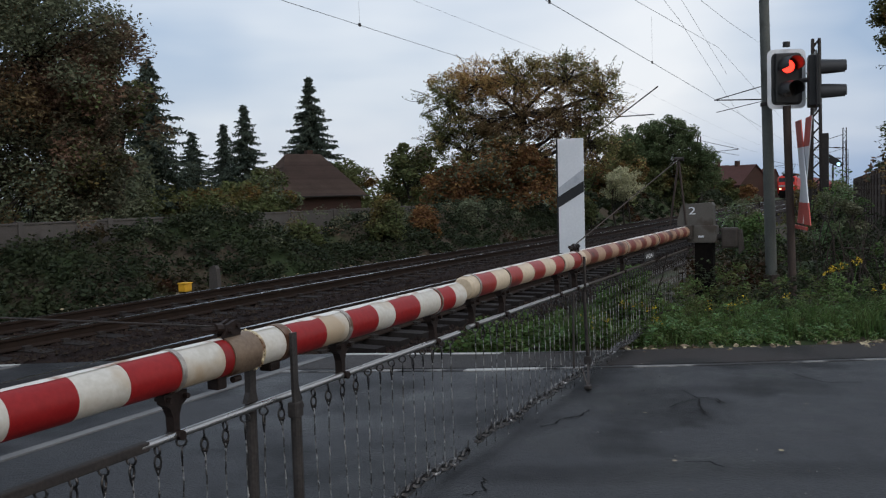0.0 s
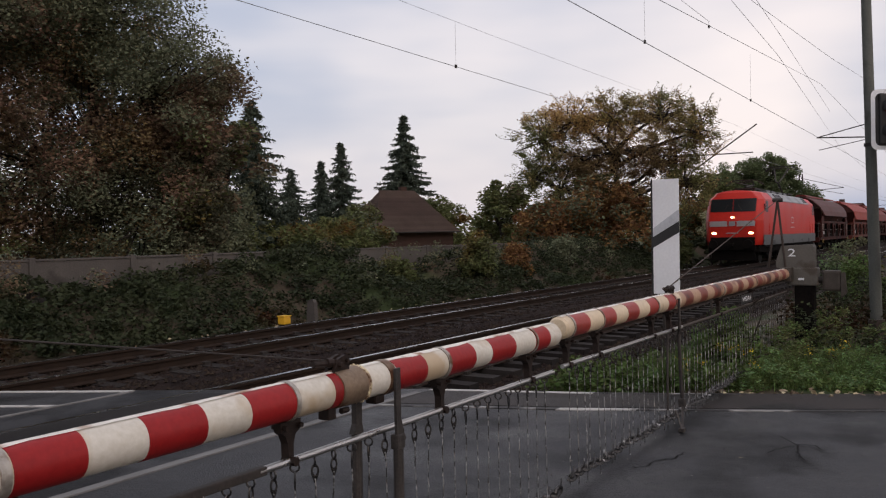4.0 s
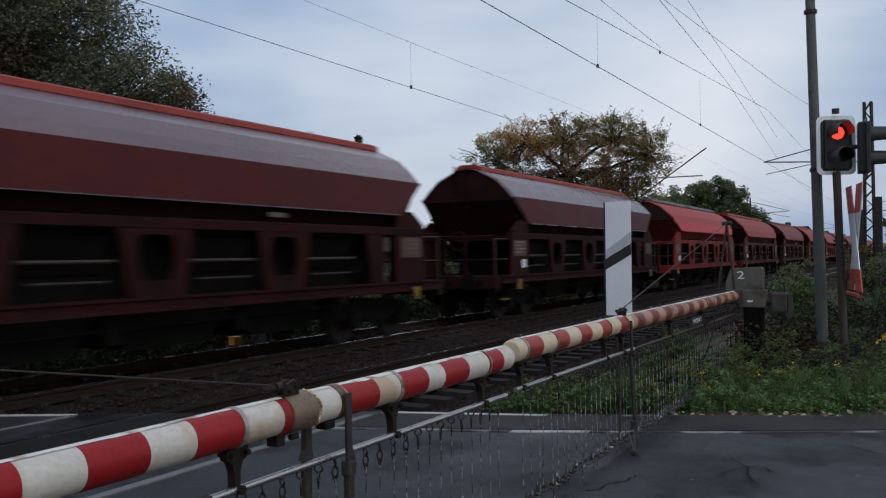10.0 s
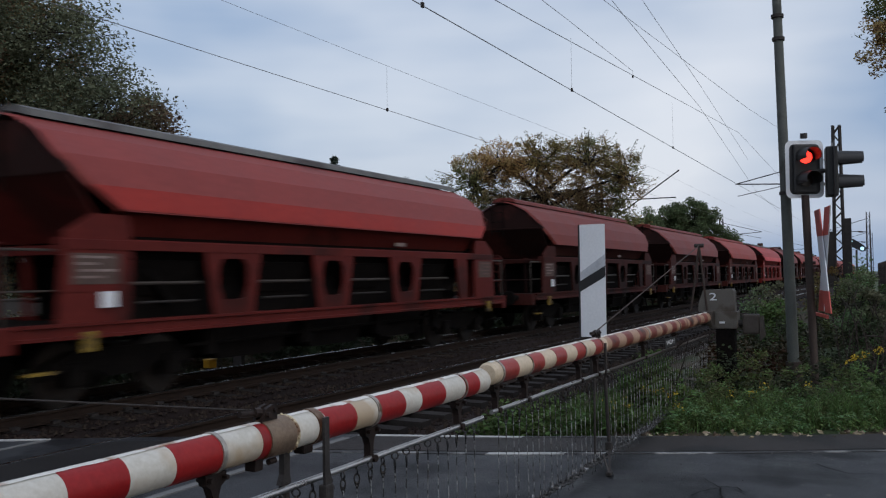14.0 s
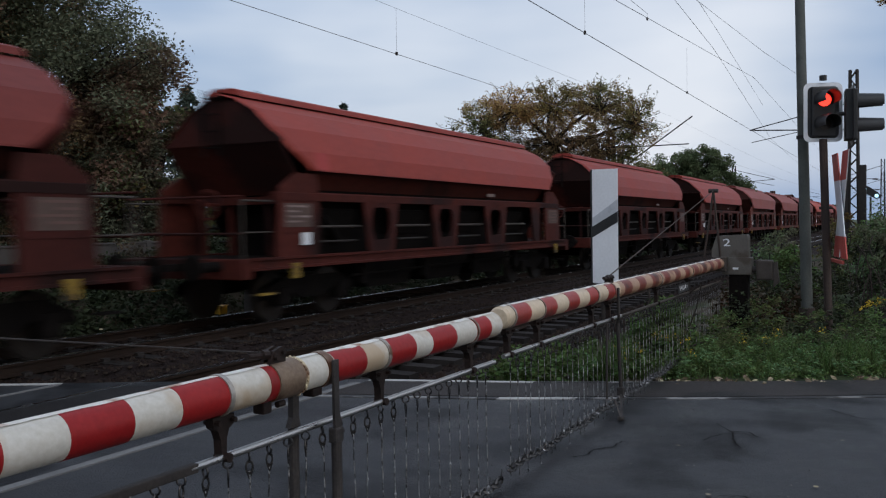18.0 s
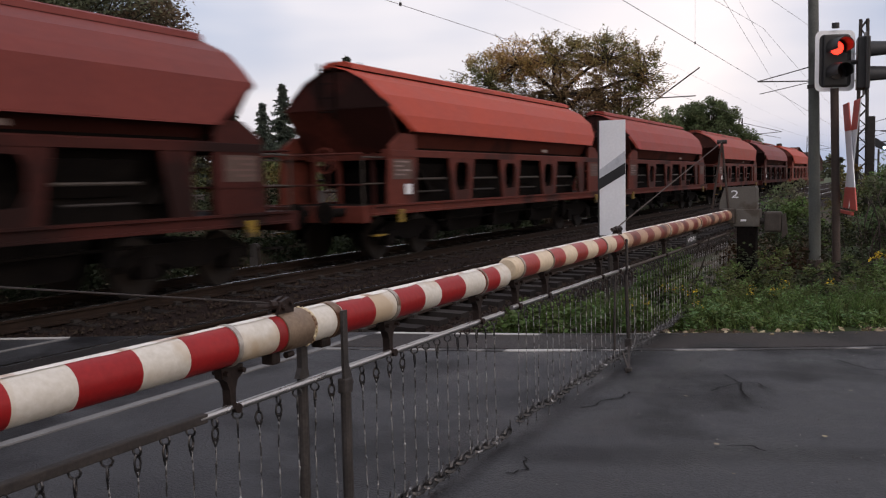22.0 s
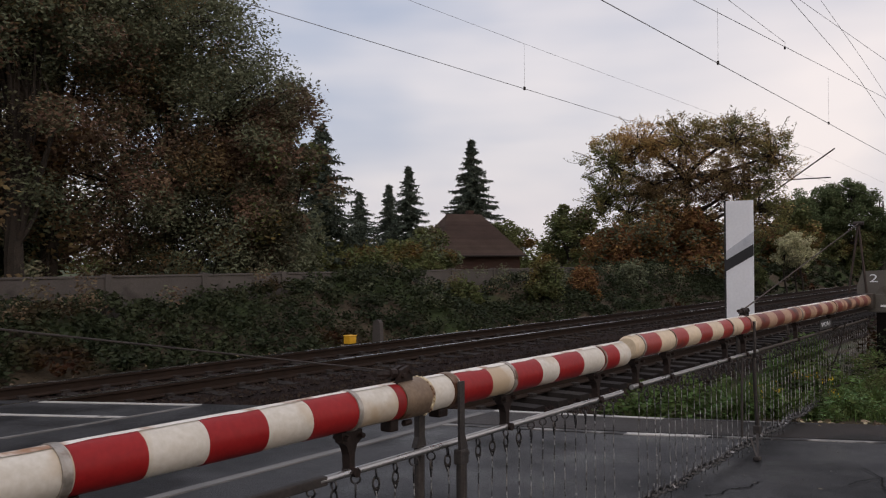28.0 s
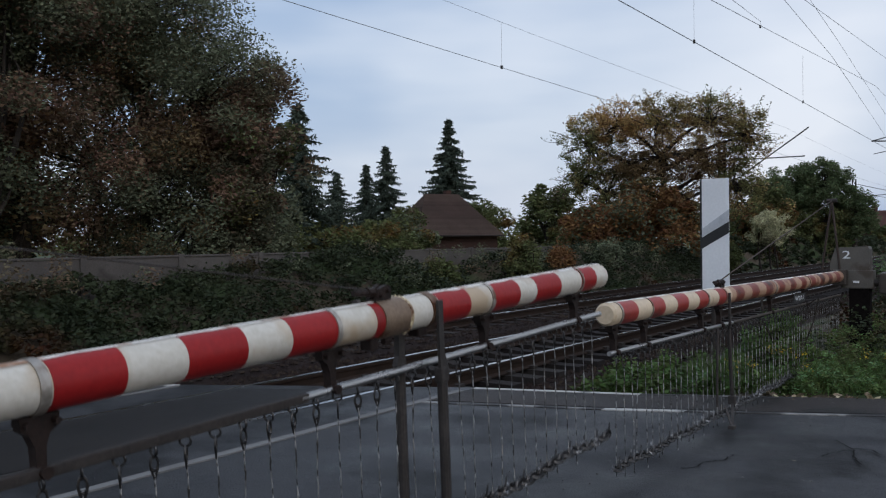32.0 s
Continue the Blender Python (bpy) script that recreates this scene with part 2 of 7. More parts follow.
WORN_LIT_TOP = mat("worn_highlight_paint", (0.62, 0.60, 0.55), (0.72, 0.70, 0.66), 0.5, scale=9, fine=60, bump=0.2, spot=(0.30, 0.17, 0.10), spot_at=0.60)
GRIT = mat("pale_grit", (0.10, 0.10, 0.10), (0.22, 0.21, 0.20), 0.9, scale=9, island=0.5)
WHITE = mat("cream_white_paint", (0.46, 0.435, 0.375), (0.59, 0.570, 0.520), 0.42, scale=3, fine=40, bump=0.08, spot=(0.40, 0.315, 0.215), spot_at=0.56)
CREAM = mat("faded_cream_paint", (0.4784, 0.387, 0.273), (0.5888, 0.4902, 0.3588), 0.5, scale=6, fine=40, bump=0.1, spot=(0.33, 0.24, 0.16), spot_at=0.60)
TAN = mat("grimy_tan_paint", (0.3145, 0.1913, 0.1232), (0.408, 0.272, 0.187), 0.55, scale=6, fine=40, bump=0.1, spot=(0.22, 0.11, 0.07), spot_at=0.58)
RED = mat("boom_red_paint", (0.215, 0.008, 0.009), (0.275, 0.013, 0.013), 0.45, spec=0.25, scale=5, fine=45, bump=0.06, spot=(0.181, 0.012, 0.012), spot_at=0.66)
RED_OLD = mat("faded_boom_red", (0.22, 0.022, 0.018), (0.30, 0.036, 0.028), 0.45, scale=6, fine=45, bump=0.08, spot=(0.13, 0.03, 0.022), spot_at=0.6)
RED_BROWN = mat("grimy_boom_red", (0.1403, 0.0289, 0.0204), (0.1913, 0.0442, 0.02975), 0.5, scale=6, fine=45, bump=0.08, spot=(0.06, 0.025, 0.018), spot_at=0.58)
GALV = mat("galvanised_steel", (0.384, 0.376, 0.368), (0.480, 0.472, 0.464), 0.3, 0.9, scale=7, fine=60, bump=0.1)
COLLAR = mat("dull_collar_metal", (0.142, 0.098, 0.069), (0.228, 0.166, 0.115), 0.5, 0.5, scale=8, fine=60, bump=0.15, spot=(0.100, 0.043, 0.021), spot_at=0.6)
RINGMETAL = mat("rubbed_ring_metal", (0.26, 0.23, 0.20), (0.42, 0.39, 0.35), 0.4, 0.6, scale=14, fine=60, bump=0.15, spot=(0.13, 0.075, 0.045), spot_at=0.56)
DARK = mat("dark_iron", (0.022, 0.019, 0.018), (0.05, 0.042, 0.038), 0.7, 0.3, scale=8, fine=70, bump=0.2)
IRON = mat("weathered_iron", (0.045, 0.037, 0.031), (0.078, 0.066, 0.057), 0.65, 0.4, scale=8, fine=70, bump=0.2)
LEGSTEEL = mat("dark_leg_steel", (0.028, 0.025, 0.024), (0.060, 0.053, 0.050), 0.6, 0.4, scale=8, fine=70, bump=0.2)
WIRE = mat("overhead_wire_metal", (0.14, 0.145, 0.155), (0.22, 0.225, 0.235), 0.5, 0.4, scale=3, fine=30, bump=0)
FADED = mat("faded_lettering_panel", (0.0612, 0.036, 0.0288), (0.0936, 0.0612, 0.0504), 0.7, scale=3, fine=20, bump=0.03)
WORN_LINE = mat("badly_worn_road_paint", (0.150, 0.150, 0.150), (0.270, 0.270, 0.266), 0.7, scale=4, fine=60, spot=(0.030, 0.030, 0.032), spot_at=0.47)
# The bright spots are glints painted into the dark wet steel.
CHAIN = mat("wet_glint_chain_steel", (0.035, 0.033, 0.033), (0.09, 0.088, 0.088), 0.3, 0.85, scale=30, fine=110, spot=(0.40, 0.40, 0.41), spot_at=0.63)
NETWIRE = mat("net_wire_steel", (0.240, 0.240, 0.240), (0.540, 0.540, 0.547), 0.35, 0.7, scale=25, fine=90, spot=(0.075, 0.072, 0.069), spot_at=0.50)
BOXGREY = mat("grey_machine_paint", (0.076, 0.069, 0.059), (0.112, 0.102, 0.089), 0.6, scale=4, fine=60, bump=0.1, spot=(0.056, 0.043, 0.033), spot_at=0.64)
POLE = mat("grey_green_pole", (0.065, 0.071, 0.065), (0.105, 0.112, 0.102), 0.7, scale=3, fine=50, bump=0.2, spot=(0.043, 0.046, 0.040), spot_at=0.6)
RUSTPOST = mat("brown_signal_post", (0.028, 0.019, 0.016), (0.056, 0.038, 0.030), 0.7, scale=5, fine=60, bump=0.2)
SIGNWHITE = mat("white_enamel", (0.66, 0.68, 0.71), (0.74, 0.76, 0.79), 0.35, scale=2, fine=30, bump=0.02)
SIGNGREY = mat("reflective_grey", (0.40, 0.42, 0.46), (0.48, 0.50, 0.53), 0.3, scale=3, fine=30, bump=0.02)
BLACK = mat("black_paint", (0.012, 0.012, 0.013), (0.025, 0.025, 0.026), 0.5, scale=5, fine=50, bump=0.05)
LENS = mat("unlit_lens", (0.02, 0.012, 0.01), (0.05, 0.03, 0.02), 0.15, scale=4)
LIT_RED = glow("lit_red_lens", (1.0, 0.035, 0.018), 3.0)
SIGNAL_PALE = glow("pale_signal_lamp", (0.55, 0.85, 1.0), 1.2)
CROSS_RED = mat("cross_red", (0.40, 0.06, 0.045), (0.52, 0.10, 0.075), 0.5, scale=5, fine=40)
YELLOW = mat("yellow_plastic", (0.60, 0.32, 0.02), (0.70, 0.40, 0.03), 0.5, scale=5, fine=40, bump=0.05)
WALLPANEL = mat("concrete_wall_panel", (0.0592, 0.052, 0.0472), (0.092, 0.0832, 0.0768), 0.9, scale=1.2, fine=40, bump=0.3, spot=(0.029, 0.025, 0.022), spot_at=0.58, per_object=0.12)
TILE = mat("brown_roof_tile", (0.072, 0.046, 0.037), (0.118, 0.078, 0.064), 0.85, scale=1, fine=20, bump=0.2, per_object=0.2)
TILE_RED = mat("red_roof_tile", (0.110, 0.049, 0.043), (0.154, 0.075, 0.064), 0.85, scale=1, fine=20, per_object=0.15)
# Brick darkened so that shade under the bungalow's eaves is in its colour.
BRICK = mat("brick_with_eave_shade", (0.036, 0.017, 0.012), (0.054, 0.025, 0.018), 0.9, scale=2, fine=30)
PANE = mat("window_glass", (0.02, 0.025, 0.03), (0.04, 0.045, 0.05), 0.08, scale=1, bump=0)
FENCEWOOD = mat("weathered_fence_board", (0.040, 0.032, 0.027), (0.070, 0.054, 0.046), 0.9, scale=2, fine=40, per_object=0.2, spec=0.15)
BARK = mat("bark", (0.018, 0.014, 0.011), (0.039, 0.031, 0.025), 0.95, scale=5, fine=30, bump=0.8, depth=0.03)
LEAF_DARK = mat("dark_summer_leaf", (0.09381, 0.1098, 0.06864), (0.1659, 0.1773, 0.1098), 0.75, scale=0.4, fine=3, bump=0, spot=(0.130, 0.088, 0.058), spot_at=0.58, island=0.32, trans=0.25, spec=0.15)
LEAF_COPPER = mat("copper_leaf", (0.1437, 0.092, 0.0644), (0.207, 0.1288, 0.08625), 0.75, scale=0.5, fine=3, bump=0, spot=(0.055, 0.056, 0.034), spot_at=0.55, island=0.32, trans=0.25, spec=0.15)
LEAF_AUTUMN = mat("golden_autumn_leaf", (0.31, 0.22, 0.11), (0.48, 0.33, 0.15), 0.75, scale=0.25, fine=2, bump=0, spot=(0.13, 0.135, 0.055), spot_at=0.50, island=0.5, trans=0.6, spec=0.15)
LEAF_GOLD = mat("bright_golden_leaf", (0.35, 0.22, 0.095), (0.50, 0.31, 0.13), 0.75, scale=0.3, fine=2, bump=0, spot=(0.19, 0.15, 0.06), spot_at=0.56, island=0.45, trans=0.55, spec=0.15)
# Leaf for the hearts of crowns, with inner shade in its brown.
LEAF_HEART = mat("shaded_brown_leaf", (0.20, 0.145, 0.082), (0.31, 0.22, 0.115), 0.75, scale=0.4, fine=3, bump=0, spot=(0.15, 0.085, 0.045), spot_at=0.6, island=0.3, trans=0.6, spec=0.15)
LEAF_ORANGE = mat("russet_leaf", (0.131, 0.062, 0.028), (0.206, 0.114, 0.047), 0.75, scale=0.4, fine=2, bump=0, spot=(0.047, 0.052, 0.023), spot_at=0.56, island=0.32, trans=0.25, spec=0.15)
LEAF_GREEN = mat("fresh_green_leaf", (0.068, 0.118, 0.034), (0.124, 0.180, 0.052), 0.7, scale=0.5, fine=3, bump=0, spot=(0.160, 0.160, 0.045), spot_at=0.70, island=0.45, trans=0.3)
LEAF_OLIVE = mat("olive_leaf", (0.072, 0.090, 0.036), (0.130, 0.135, 0.055), 0.75, scale=0.5, fine=3, bump=0, spot=(0.130, 0.078, 0.026), spot_at=0.6, island=0.45, trans=0.25, spec=0.15)
LEAF_MIXED = mat("olive_and_gold_leaf", (0.13, 0.135, 0.055), (0.22, 0.20, 0.085), 0.75, scale=0.5, fine=3, bump=0, spot=(0.24, 0.16, 0.07), spot_at=0.56, island=0.45, trans=0.55, spec=0.15)
LEAF_FAR = mat("dull_green_leaf", (0.078, 0.108, 0.050), (0.130, 0.158, 0.078), 0.75, scale=0.5, fine=3, bump=0, spot=(0.15, 0.14, 0.06), spot_at=0.62, island=0.4, trans=0.4, spec=0.15)
LEAF_LIGHT = mat("light_green_leaf", (0.088, 0.165, 0.062), (0.150, 0.240, 0.105), 0.7, scale=0.8, fine=4, bump=0, spot=(0.138, 0.138, 0.079), spot_at=0.6, island=0.4, trans=0.3)
LEAF_PALE = mat("pale_flowering_leaf", (0.276, 0.286, 0.157), (0.552, 0.521, 0.342), 0.8, scale=3, fine=8, bump=0, island=0.35, trans=0.2)
NEEDLE = mat("spruce_needle", (0.042, 0.058, 0.047), (0.075, 0.092, 0.068), 0.8, scale=0.5, fine=3, bump=0, island=0.4, spec=0.15)
BRAMBLE = mat("bramble_leaf", (0.020, 0.029, 0.015), (0.038, 0.046, 0.022), 0.7, scale=0.5, fine=3, bump=0, spot=(0.049, 0.021, 0.010), spot_at=0.63, island=0.32, trans=0.15, spec=0.15)
GRASS = mat("grass_blade", (0.050, 0.090, 0.022), (0.094, 0.138, 0.036), 0.7, scale=0.8, fine=4, bump=0, spot=(0.133, 0.112, 0.043), spot_at=0.66, island=0.5, trans=0.3)
FLOWER = mat("goldenrod_flower", (0.413, 0.288, 0.014), (0.525, 0.374, 0.028), 0.8, scale=6, fine=30, bump=0, island=0.3)
FALLEN = mat("fallen_leaf", (0.20, 0.15, 0.09), (0.36, 0.31, 0.22), 0.8, scale=5, fine=20, bump=0, island=0.5)
LOCO_RED = mat("locomotive_red", (0.44, 0.018, 0.010), (0.52, 0.025, 0.014), 0.42, spec=0.3, scale=0.7, fine=12, bump=0.02, spot=(0.448, 0.022, 0.015), spot_at=0.64)
LOCO_GREY = mat("locomotive_skirt_grey", (0.065, 0.068, 0.072), (0.10, 0.103, 0.107), 0.5, scale=1.2, fine=20, bump=0.03)
LOCO_ROOF = mat("locomotive_roof_grey", (0.21, 0.22, 0.235), (0.29, 0.30, 0.315), 0.5, scale=1, fine=14, bump=0.03, spot=(0.15, 0.155, 0.16), spot_at=0.6)
LOCO_WHITE = mat("locomotive_white_band", (0.60, 0.61, 0.63), (0.70, 0.71, 0.72), 0.4, scale=2, fine=20, bump=0.02)
CABGLASS = mat("cab_glass", (0.02, 0.024, 0.028), (0.035, 0.04, 0.045), 0.12, scale=1, bump=0, spec=0.5)
SIDEGLASS = mat("cab_side_glass", (0.006, 0.007, 0.008), (0.012, 0.013, 0.014), 0.3, scale=1, bump=0, spec=0.2)
# Near black: grime plus the shade under vehicles and inside wagon openings.
UNDER = mat("grimy_shaded_underframe", (0.0035, 0.003, 0.003), (0.011, 0.009, 0.008), 0.9, scale=3, fine=30, bump=0.3, spec=0.06)
WHEEL = mat("wheel_steel", (0.016, 0.013, 0.011), (0.032, 0.025, 0.021), 0.7, 0.4, scale=6, fine=40)
HEADLIGHT = glow("lit_headlight", (1.0, 0.70, 0.36), 6.0)

# ---- mesh helpers ----


def box(bm, x0, x1, y0, y1, z0, z1, bevel=0.0):
    """An upright box, with its edges rounded where bevel is given."""
    made = bmesh.ops.create_cube(bm, size=1.0, matrix=Matrix.LocRotScale(((x0 + x1) / 2, (y0 + y1) / 2, (z0 + z1) / 2), None, (x1 - x0, y1 - y0, z1 - z0)))
    if bevel:
        edges = list({e for v in made["verts"] for e in v.link_edges})
        bmesh.ops.bevel(bm, geom=edges, offset=bevel, segments=2, profile=0.6, affect="EDGES")
    return bm


def rod(bm, a, b, r, r2=None, seg=10, caps=True):
    """A round bar from a to b, tapered where r2 is given."""
    a, b = Vector(a), Vector(b)
    m = Matrix.Translation((a + b) / 2) @ (b - a).to_track_quat("Z", "Y").to_matrix().to_4x4()
    bmesh.ops.create_cone(bm, cap_ends=caps, segments=seg, radius1=r, radius2=r if r2 is None else r2, depth=(b - a).length, matrix=m)
    return bm


def bar(bm, a, b, w, h):
    """A square bar from a to b."""
    a, b = Vector(a), Vector(b)
    m = Matrix.Translation((a + b) / 2) @ (b - a).to_track_quat("Z", "Y").to_matrix().to_4x4() @ Matrix.Diagonal((w, h, (b - a).length, 1))
    bmesh.ops.create_cube(bm, size=1.0, matrix=m)
    return bm


def prism(bm, outline, axis, d0, d1):
    """A closed outline of (u, v) drawn along x ("x": u=y, v=z), y ("y": u=x, v=z) or z ("z": u=x, v=y)."""
    place = {"x": lambda u, v, d: (d, u, v), "y": lambda u, v, d: (u, d, v), "z": lambda u, v, d: (u, v, d)}[axis]
    a, b = [[bm.verts.new(place(u, v, d)) for u, v in outline] for d in (d0, d1)]
    n = len(outline)
    bm.faces.new(a)
    bm.faces.new(b)
    for i in range(n):
        bm.faces.new((a[i], a[(i + 1) % n], b[(i + 1) % n], b[i]))
    bmesh.ops.recalc_face_normals(bm, faces=bm.faces)
    return bm


def tube(bm, points, radii, seg=6):
    """One bent tube through points, with a radius at each."""
    points = [Vector(p) for p in points]
    loops = []
    for i, p in enumerate(points):
        d = points[min(i + 1, len(points) - 1)] - points[max(i - 1, 0)]
        q = d.to_track_quat("Z", "Y").to_matrix()
        r = radii[i] if hasattr(radii, "__len__") else radii
        loops.append([bm.verts.new(p + q @ Vector((r * math.cos(2 * math.pi * k / seg), r * math.sin(2 * math.pi * k / seg), 0))) for k in range(seg)])
    for a, b in zip(loops, loops[1:]):
        for k in range(seg):
            bm.faces.new((a[k], a[(k + 1) % seg], b[(k + 1) % seg], b[k]))
    bm.faces.new(list(reversed(loops[0])))
    bm.faces.new(loops[-1])
    return bm


def torus(bm, centre, big, small, turn, n=10, seg=6, stretch=1.0):
    """A link; turn: its plane's rotation."""
    m = Matrix.Translation(centre) @ turn @ Matrix.Diagonal((1, stretch, 1, 1))
    loops = []
    for i in range(n):
        a = 2 * math.pi * i / n
        loops.append([bm.verts.new(m @ Vector(((big + small * math.cos(2 * math.pi * k / seg)) * math.cos(a), (big + small * math.cos(2 * math.pi * k / seg)) * math.sin(a), small * math.sin(2 * math.pi * k / seg)))) for k in range(seg)])
    for a, b in zip(loops, loops[1:] + loops[:1]):
        for k in range(seg):
            bm.faces.new((a[k], a[(k + 1) % seg], b[(k + 1) % seg], b[k]))
    return bm


def ring(bm, x0, x1, r0, r1, seg=28):
    """A sleeve round the x axis from x0 to x1, from radius r0 to r1."""
    loops = [[bm.verts.new((x, r * math.cos(2 * math.pi * i / seg), r * math.sin(2 * math.pi * i / seg))) for i in range(seg)] for x, r in ((x0, r0), (x0, r1), (x1, r1), (x1, r0))]
    for a, b in zip(loops, loops[1:] + loops[:1]):
        for i in range(seg):
            bm.faces.new((a[i], a[(i + 1) % seg], b[(i + 1) % seg], b[i]))
    bmesh.ops.recalc_face_normals(bm, faces=bm.faces)
    return bm


def mesh_of(bm, name, material, smooth=False):
    me = bpy.data.meshes.new(name)
    bm.to_mesh(me)
    bm.free()
    me.materials.append(material)
    if smooth:
        me.shade_smooth()
        me.set_sharp_from_angle(angle=radians(40))
    return me


def part(name, bm, material, parent=None, label="", m=None, smooth=False):
    ob = new(name, bm if isinstance(bm, bpy.types.Mesh) else mesh_of(bm, name, material, smooth))
    ob.parent = parent
    if m is not None:
        ob.matrix_basis = m
    return tagged(ob, label)


def thing(name, label, category, m=None, group="", kind=""):
    ob = new(name)
    ob.empty_display_size = 0.2
    ob.matrix_basis = m or Matrix()
    return tagged(ob, label, category, group, kind)


def solo(name, bm, material, label, category="", kind="", group="", smooth=False, m=None):
    return tagged(part(name, bm, material, None, "", m, smooth), label, category, group, kind)


def raw(name, verts, faces, material):
    """A mesh from arrays."""
    me = bpy.data.meshes.new(name)
    me.from_pydata(verts.tolist() if hasattr(verts, "tolist") else verts, [], faces.tolist() if hasattr(faces, "tolist") else faces)
    me.materials.append(material)
    return me


B = bmesh.new
rng = np.random.default_rng(7)

# ---- ground, road and trackbed ----


def right_edge(y):
    """The road runs askew over the tracks; its right edge."""
    return 10.96 - 0.52 * y


def strip_over(rows, xa, xb, name, material, lift=0.0, low=-0.5, steps=1):
    """A slab that follows the road's height profile rows of (y, z), from xa(y) to xb(y)."""
    bm = B()
    top = []
    for y, z in rows:
        top.append([bm.verts.new((xa(y) + (xb(y) - xa(y)) * i / steps, y, z + lift)) for i in range(steps + 1)])
    for a, b in zip(top, top[1:]):
        for i in range(steps):
            bm.faces.new((a[i], a[i + 1], b[i + 1], b[i]))
    edge = bmesh.ops.extrude_face_region(bm, geom=list(bm.faces))
    for v in edge["geom"]:
        if isinstance(v, bmesh.types.BMVert):
            v.co.z = low if low < v.co.z else v.co.z - 0.01
    bmesh.ops.recalc_face_normals(bm, faces=bm.faces)
    return mesh_of(bm, name, material)


ROAD_Z = [(-60, -0.12), (-10, -0.10), (1.5, -0.08), (3.6, -0.05), (5.2, 0.0), (8.4, 0.0), (9.6, 0.0), (12.6, 0.0), (16, -0.05), (60, -0.1)]

bm = B()
g = [bm.verts.new(v) for v in ((-2500, -2500, -0.36), (2500, -2500, -0.36), (2500, 2500, -0.36), (-2500, 2500, -0.36))]
bm.faces.new(g)
solo("ground", bm, FIELD, "flat overgrown ground around the railway", "ground", "structure")
road = solo("road", strip_over(ROAD_Z, lambda y: right_edge(y) - 17.0, lambda y: right_edge(y) - 0.004, "road", ASPHALT), None, "patched dark asphalt road across the railway tracks", "road", "structure")
solo("footpath", strip_over([(-12, -0.10), (1.5, -0.08), (3.6, -0.05), (5.2, 0.0)], lambda y: right_edge(y) - 0.95, lambda y: right_edge(y) - 0.03, "footpath", FOOTWAY, 0.005, -9), None, "narrow paler asphalt footpath at the edge of the road", "pavement", "structure")
for offset, w, y0, y1, nm in ((1.07, 0.06, -3.5, 1.5, "worn"), (1.07, 0.06, 1.5, 2.9, "worn"), (1.07, 0.11, 2.9, 3.6, ""), (1.07, 0.08, 3.6, 5.2, "worn"), (1.07, 0.09, 8.25, 9.9, ""), (0.10, 0.06, 2.2, 3.6, "worn"), (0.10, 0.09, 3.6, 5.2, ""), (0.10, 0.09, 8.25, 10.0, "")):
    prof = lambda y: float(np.interp(y, [r[0] for r in ROAD_Z], [r[1] for r in ROAD_Z]))
    rows = [(y, prof(y)) for y in np.linspace(y0, y1, 4)]
    solo("road_marking", strip_over(rows, lambda y, o=offset: right_edge(y) - o - w / 2, lambda y, o=offset: right_edge(y) - o + w / 2, "road_marking", WORN_LINE if nm else PAINT_LINE, 0.009, -9), None, "worn white line painted on the asphalt", "road marking", "structure", group="white lines of the crossing")
# Concrete edges and steel strips of the crossing panels beside the near track.
for y, w, x1, z in ((5.24, 0.09, 7.95, 0.012), (8.22, 0.05, 6.55, 0.012)):
    bm = B()
    box(bm, -7.0, x1, y - w / 2, y + w / 2, -0.2, z)
    solo("trim", bm, CONCRETE_EDGE, "pale concrete edge of the crossing panels", "kerb", "structure")
for y0, y1 in ((6.13, 7.47), (10.23, 11.57)):
    bm = B()
    prism(bm, [(-6.5, y0), (right_edge(y0) - 0.3, y0), (right_edge(y1) - 0.3, y1), (-6.5, y1)], "z", -0.2, 0.006)
    solo("crossing_panel", bm, PATCHED, "dark rubbery panel between the rails of the crossing", "crossing panel", "structure")


def stones(n, x0, x1, y0, y1, z, s0, s1, bias=1.0, on_road=False):
    """Loose angular stones, six corners each."""
    c = np.stack([x0 + (x1 - x0) * rng.random(n) ** bias, rng.uniform(y0, y1, n), np.full(n, z)], 1)
    beside = c[:, 0] > right_edge(c[:, 1]) + 0.05
    c = c[~beside if on_road else beside]
    if on_road:
        c[:, 2] = np.interp(c[:, 1], [r[0] for r in ROAD_Z], [r[1] for r in ROAD_Z]) + 0.004
    n = len(c)
    s = rng.uniform(s0, s1, (n, 1))
    base = np.array([(1, 0, 0), (-1, 0, 0), (0, 1, 0), (0, -1, 0), (0, 0, 1), (0, 0, -0.6)])
    v = base[None] * rng.uniform(0.55, 1.25, (n, 6, 1)) * s[:, None]
    a = rng.uniform(0, 6.28, n)
    ca, sa = np.cos(a)[:, None], np.sin(a)[:, None]
    v = np.stack([v[..., 0] * ca - v[..., 1] * sa, v[..., 0] * sa + v[..., 1] * ca, v[..., 2] * 0.8], -1) + c[:, None]
    f = np.array([(0, 2, 4), (2, 1, 4), (1, 3, 4), (3, 0, 4), (2, 0, 5), (1, 2, 5), (3, 1, 5), (0, 3, 5)])
    faces = (f[None] + 6 * np.arange(n)[:, None, None]).reshape(-1, 3)
    return raw("stones", v.reshape(-1, 3), faces, GRIT if on_road else STONE)


